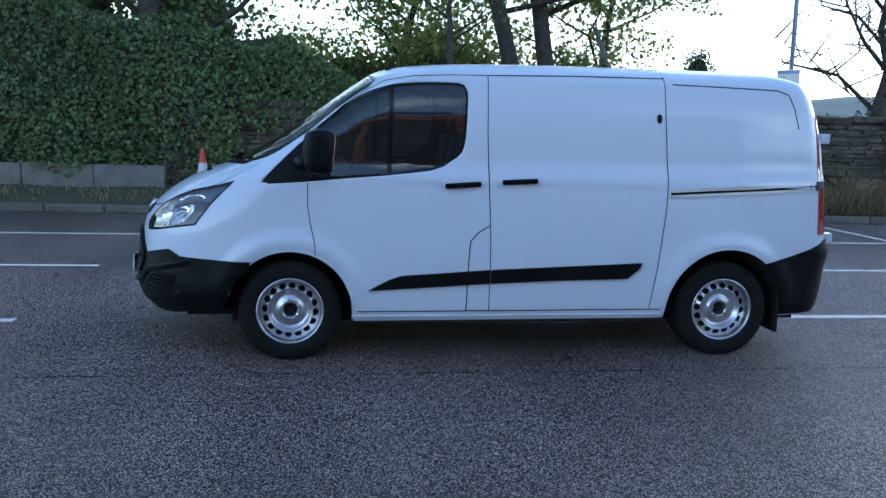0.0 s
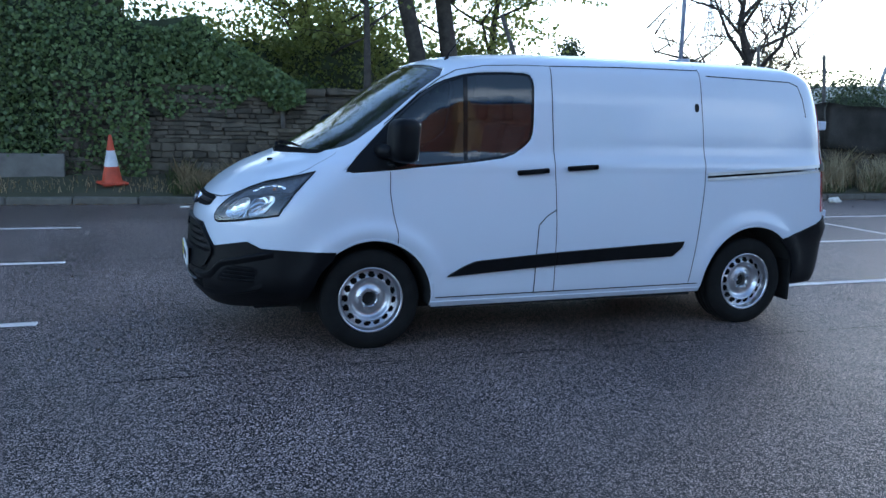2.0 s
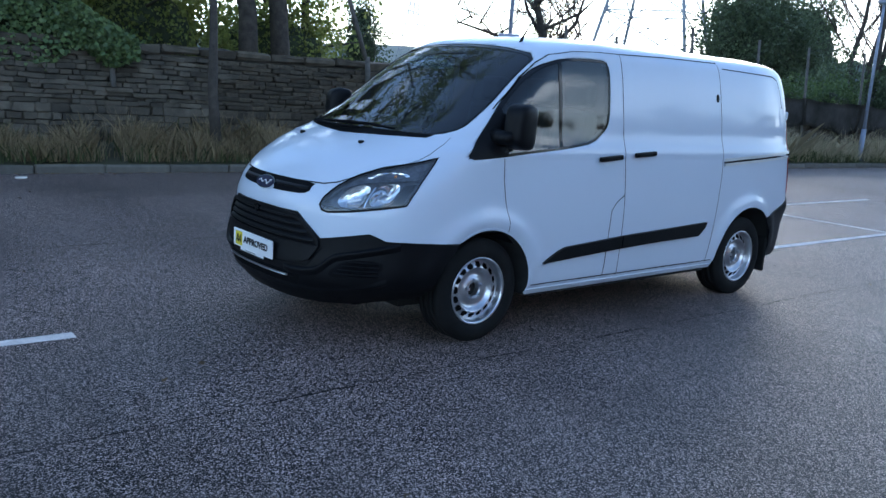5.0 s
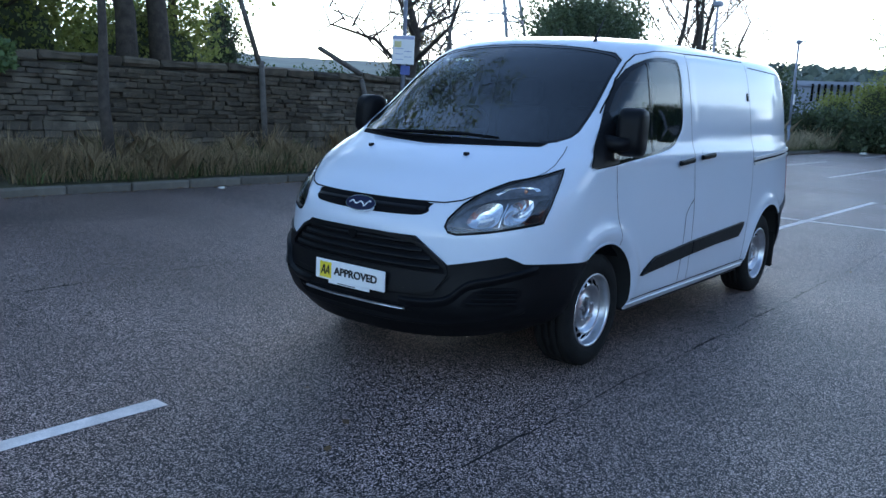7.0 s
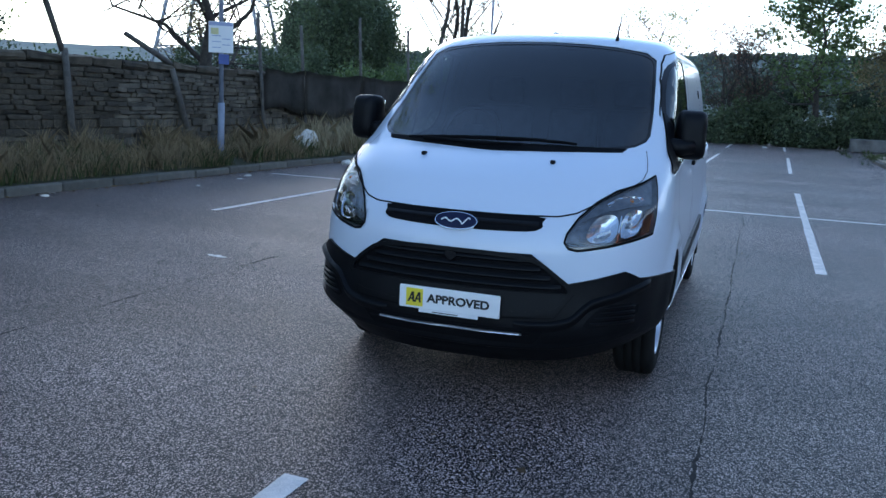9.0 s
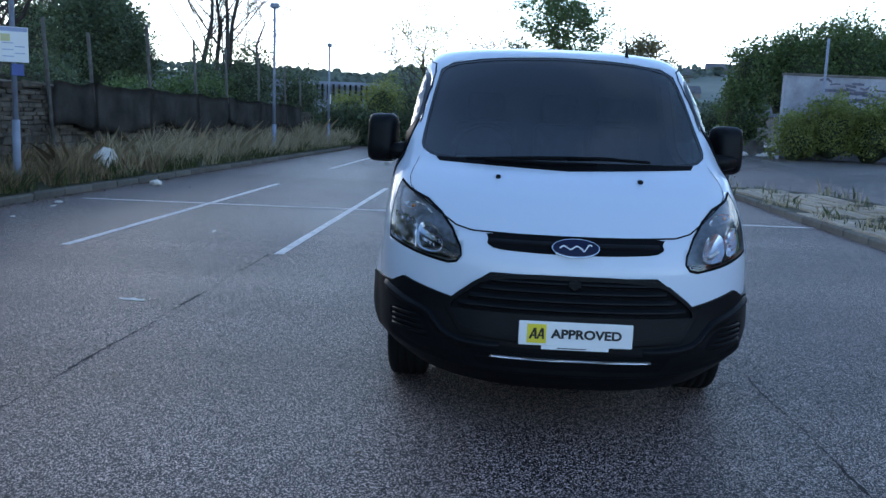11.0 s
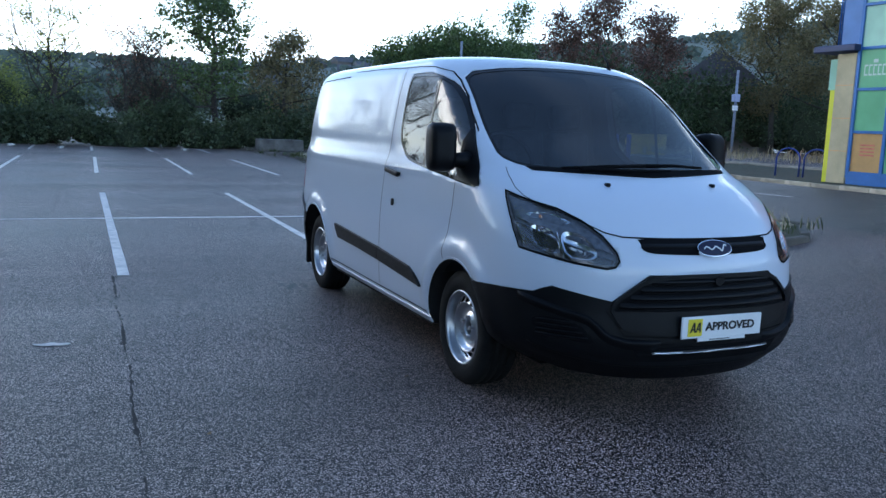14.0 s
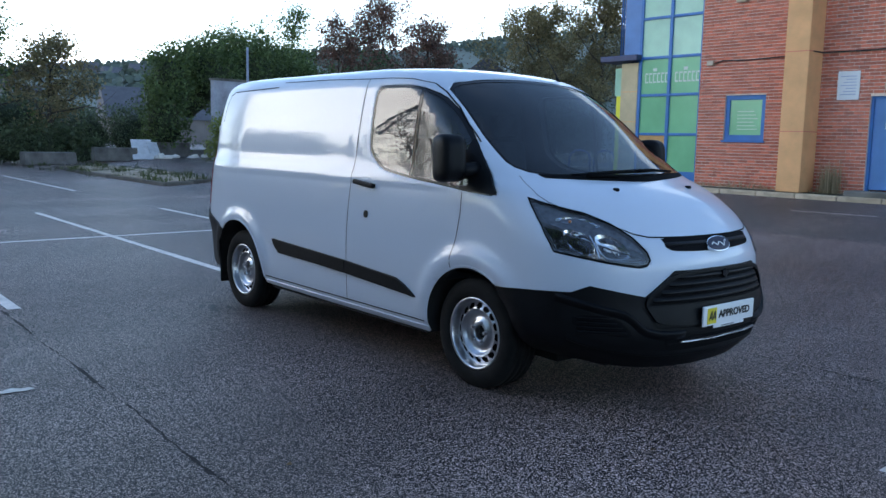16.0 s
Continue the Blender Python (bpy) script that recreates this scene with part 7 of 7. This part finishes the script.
M_YELLOWBRIGHT = material("bright_yellow_panel", (.78, .72, .03), .5, vary=.06)
M_DOORBLUE = material("blue_door_paint", (.06, .19, .44), .45, vary=.12, scale=2)
M_MARK = material("pale_print", (.62, .70, .62), .5, vary=.05)
M_NAVY = material("dark_blue_metal", (.02, .035, .10), .5, vary=.15)
FY, BZ, TOPZ = -8.3, .46, 7.1
bld = empty("building", 0, 0, 0, label="red brick leisure building with blue and green glazed bay", category="building")
def holed_wall(x0, x1, holes, y0, y1, z0, z1, mat):
    """A wall along x with openings through it: (xa, xb, za, zb) each."""
    bm = bmesh.new()
    xsn = sorted({x0, x1, *[h[0] for h in holes], *[h[1] for h in holes]})
    zsn = sorted({z0, z1, *[h[2] for h in holes], *[h[3] for h in holes]})
    for xa, xb in zip(xsn, xsn[1:]):
        for za, zb in zip(zsn, zsn[1:]):
            cx, cz = (xa + xb) / 2, (za + zb) / 2
            if not any(h[0] < cx < h[1] and h[2] < cz < h[3] for h in holes):
                add_box(bm, xa, xb, y0, y1, za, zb)
    # join the blocks into one body and take out the faces between them
    bmesh.ops.remove_doubles(bm, verts=bm.verts, dist=.001)
    seen = {}
    for f in bm.faces:
        c = f.calc_center_median()
        seen.setdefault((round(c.x, 3), round(c.y, 3), round(c.z, 3)), []).append(f)
    bmesh.ops.delete(bm, geom=[f for fs in seen.values() if len(fs) > 1 for f in fs], context="FACES_ONLY")
    return bm
WIN = (6.71, 7.77, 1.59, 2.68)
DOOR = (3.22, 4.30, BZ, 2.58)
BAY = (8.52, 10.40)
M_CLAD = material("dark_brown_cladding", (.075, .055, .045), .6, vary=.2, scale=1.5, fine=.15)
for k in range(2):
    box("cladding_panel", 3.0 - (k + 1) * 3 + .5, 3.0 - k * 3, FY, FY + .05, 1.2, 6.6, M_CLAD, bld)
part("wall", holed_wall(-4, BAY[0], [WIN, DOOR], FY - .35, FY - .012, .2, TOPZ, M_JOINTS), M_JOINTS, bld)
# bricks of the front: the nearest as pieces, the rest in one mesh
kinds = []
for k, ln in enumerate((.215, .1025)):
    bm = bmesh.new()
    add_box(bm, -ln / 2, ln / 2, -.05, 0, -.0305, .0305, .004)
    me = bpy.data.meshes.new("brick")
    bm.to_mesh(me)
    bm.free()
    me.materials.append(M_BRICK)
    kinds.append((ln, me))
wall_part = [o for o in bld.children if o.name.startswith("wall")][0]
rv, rf = [], []
cnt = 0
zc, row = BZ + .0375, 0
rnd = random.Random(44)
while zc < TOPZ - .1:
    gaps = sorted([(h[0], h[1]) for h in (WIN, DOOR, (5.43, 5.97, 0, 9)) if h[2] < zc + .03 and h[3] > zc - .03] + [(BAY[0] - .004, 99)])
    x0 = -3.95
    for g0, g1 in gaps:
        x = x0
        first = .1125 if row % 2 else .225
        while x < g0 - .03:
            ln = min(first if x == x0 else .225, g0 - x)
            c, y = x + ln / 2, FY + rnd.uniform(-.003, .003)
            if 6.05 < c < 8.3 and cnt < 300 and zc > 1.2 and ln > .2:
                o = new("brick", kinds[0][1])
                o.parent = wall_part
                o.matrix_basis = pose(c, y, zc)
                cnt += 1
            else:
                b0, k = len(rv), (ln - .013) / .215
                me = kinds[0][1]
                rv += [(v.co.x * k + c, v.co.y + y, v.co.z + zc) for v in me.vertices]
                rf += [tuple(b0 + i for i in p.vertices) for p in me.polygons]
            x += ln
        x0 = g1
    zc += .075
    row += 1
tagged(fast_mesh("bricks", rv, rf, M_BRICK_REST, wall_part), kind="stuff")
box("side_wall", -4, 10.9, -22, FY - .36, .2, TOPZ - .1, M_BRICK_REST, bld)
box("parapet", -4.1, 11.2, FY - .5, FY + .06, TOPZ, TOPZ + .22, M_FRAME, bld, .02)
box("roof", -4, 11.1, -22, FY - .5, TOPZ - .1, TOPZ + .05, M_ROOF, bld)
# sand-coloured column
box("column", 5.42, 5.98, FY - .05, FY + .62, BZ, TOPZ, M_SAND, bld, .01, "sand-coloured rendered column")
for z in (1.8, 3.55, 5.3):
    box("column_joint", 5.415, 5.985, FY - .04, FY + .623, z, z + .02, M_BRICK_REST, bld)
# glazed bay
bay = new("glazed_bay")
bay.parent = bld
bay["label"] = "blue framed glazed bay with green film"
rows = (.74, 1.73, 2.75, 3.72, 4.74, 5.75, TOPZ)
xm = 9.47
for (xa, xb), col in (((BAY[0], xm), 0), ((xm, BAY[1]), 1)):
    for i, (za, zb) in enumerate(zip(rows, rows[1:])):
        m = M_ORANGEPANEL if (i == 0 and col == 1) else (M_PANEPALE if i >= 3 else M_PANEGREEN)
        pn = box("pane", xa + .03, xb - .03, FY - .10, FY - .07, za + .03, zb - .03, m, bay)
        if i == 2:
            for k in range(6):
                wd = .10 if k != 3 else .11
                xx = xb - .16 - k * .125
                box("mark_bar", xx - .1, xx - .005, FY - .071, FY - .066, za + .32, za + .36, M_MARK, pn)
                box("mark_bar", xx - .03, xx - .005, FY - .071, FY - .066, za + .36, za + .56, M_MARK, pn)
                box("mark_bar", xx - .1, xx - .005, FY - .071, FY - .066, za + .54, za + .58, M_MARK, pn)
            box("mark_bar", (xa + xb) / 2 - .06, (xa + xb) / 2 + .06, FY - .071, FY - .066, za + .62, za + .70, M_MARK, pn)
        if m is M_ORANGEPANEL:
            for k in range(4):
                box("text_bar", 9.72, 10.12, FY - .071, FY - .066, za + .42 + k * .08, za + .46 + k * .08, M_BRICK_REST, pn)
for x in (BAY[0], xm, BAY[1]):
    box("mullion", x - .045, x + .045, FY - .12, FY - .03, BZ + .15, TOPZ, M_FRAME, bay, .006)
for z in rows:
    box("transom", BAY[0], BAY[1], FY - .115, FY - .035, z - .035, z + .035, M_FRAME, bay, .006)
box("bay_base", BAY[0], BAY[1], FY - .14, FY - .02, BZ, .72, M_FRAME, bay)
box("bay_back", BAY[0], BAY[1], FY - .3, FY - .2, BZ, TOPZ, M_GLOSSBLACK, bay)
# corner with pale pilaster, yellow strip, blue canopy and panel above
box("pilaster", 10.45, 11.0, FY - .4, FY - .02, BZ, 3.62, M_SANDPALE, bld, .01, "pale sandstone pilaster")
for z in (1.25, 2.05, 2.85):
    box("pilaster_joint", 10.445, 11.005, FY - .39, FY - .016, z, z + .015, M_SAND, bld)
box("yellow_strip", 11.0, 11.16, FY - .4, FY - .06, BZ, 2.75, M_YELLOWBRIGHT, bld)
box("dark_box", 11.0, 11.22, FY - .4, FY - .05, 2.75, 3.5, M_PANEPALE, bld)
box("canopy", 10.36, 11.6, FY - .6, FY + .18, 3.66, 3.82, M_NAVY, bld, .02, "projecting blue canopy")
box("corner_panel", 10.45, 10.95, FY - .4, FY - .04, 3.84, TOPZ, M_DOORBLUE, bld)
for k in range(4):
    tube("corner_rod", [(11.02 + k * .07, FY - .25, 3.84), (11.02 + k * .07, FY - .25, TOPZ)], .018, M_FRAME, bld, 6)
# small window
wn = new("window")
wn.parent = bld
wn["label"] = "blue framed window with green film"
for x0, x1, z0, z1 in ((WIN[0], WIN[1], WIN[2], WIN[2] + .14), (WIN[0], WIN[1], WIN[3] - .11, WIN[3]), (WIN[0], WIN[0] + .11, WIN[2] + .14, WIN[3] - .11), (WIN[1] - .11, WIN[1], WIN[2] + .14, WIN[3] - .11)):
    box("window_frame", x0, x1, FY - .12, FY - .05, z0, z1, M_FRAME, wn, .006)
box("window_sill", WIN[0] - .03, WIN[1] + .05, FY - .1, FY + .03, WIN[2] - .04, WIN[2] + .01, M_FRAME, wn, .006)
pn = box("pane", WIN[0] + .11, WIN[1] - .11, FY - .10, FY - .08, WIN[2] + .14, WIN[3] - .11, M_PANEGREEN, wn)
for k in range(6):
    box("text_bar", WIN[0] + .22 + .05 * (k % 3), WIN[0] + .75, FY - .081, FY - .077, 1.86 + k * .085, 1.876 + k * .085, M_MARK, pn)
# door with sign, notice board, alarm boxes, cable
dr = new("door")
dr.parent = bld
dr["label"] = "blue painted metal door"
box("leaf", DOOR[0] + .06, DOOR[1] - .06, FY - .14, FY - .09, DOOR[2] + .12, DOOR[3] - .06, M_DOORBLUE, dr, .006)
for x0, x1, z0, z1 in ((DOOR[0], DOOR[0] + .06, DOOR[2], DOOR[3]), (DOOR[1] - .06, DOOR[1], DOOR[2], DOOR[3]), (DOOR[0] + .06, DOOR[1] - .06, DOOR[3] - .06, DOOR[3])):
    box("door_frame", x0, x1, FY - .16, FY - .06, z0, z1, M_FRAME, dr)
box("door_sign", 3.66, 3.98, FY - .091, FY - .084, 1.88, 2.05, M_MARK, dr)
for k in range(2):
    box("sign_bar", 3.69, 3.95, FY - .085, FY - .081, 1.91 + k * .06, 1.945 + k * .06, M_DOORBLUE, dr)
box("door_step", 2.9, 4.5, FY - .02, FY + .5, .40, .56, M_CONCRETE, bld, .02)
nb = new("notice_board")
nb.parent = bld
nb["label"] = "white notice board with faint print"
box("panel", 4.55, 5.03, FY - .01, FY + .02, 2.51, 3.13, M_WHITE, nb, .006)
for k in range(7):
    box("text_bar", 4.62, 4.96 - .06 * (k % 3), FY + .019, FY + .023, 2.62 + k * .065, 2.634 + k * .065, M_PRINT, nb)
M_CREAM = material("cream_plastic", (.55, .47, .36), .5, vary=.08)
box("alarm_box", 8.12, 8.30, FY, FY + .09, 3.42, 3.54, M_CREAM, bld, .01)
box("alarm_box", 7.30, 7.58, FY, FY + .12, 4.86, 5.06, M_CREAM, bld, .02)
box("door_light", 3.70, 4.0, FY, FY + .1, 2.72, 2.84, M_CREAM, bld, .02)
tube("cable", [(8.12, FY + .02, 3.46), (7.9, FY + .02, 3.52), (7.2, FY + .02, 3.50), (6.0, FY + .03, 3.54), (5.98, FY + .43, 3.54), (5.42, FY + .43, 3.56), (5.40, FY + .03, 3.56), (4.4, FY + .02, 3.55), (2.0, FY + .02, 3.62)], .016, M_INK, bld, 6)
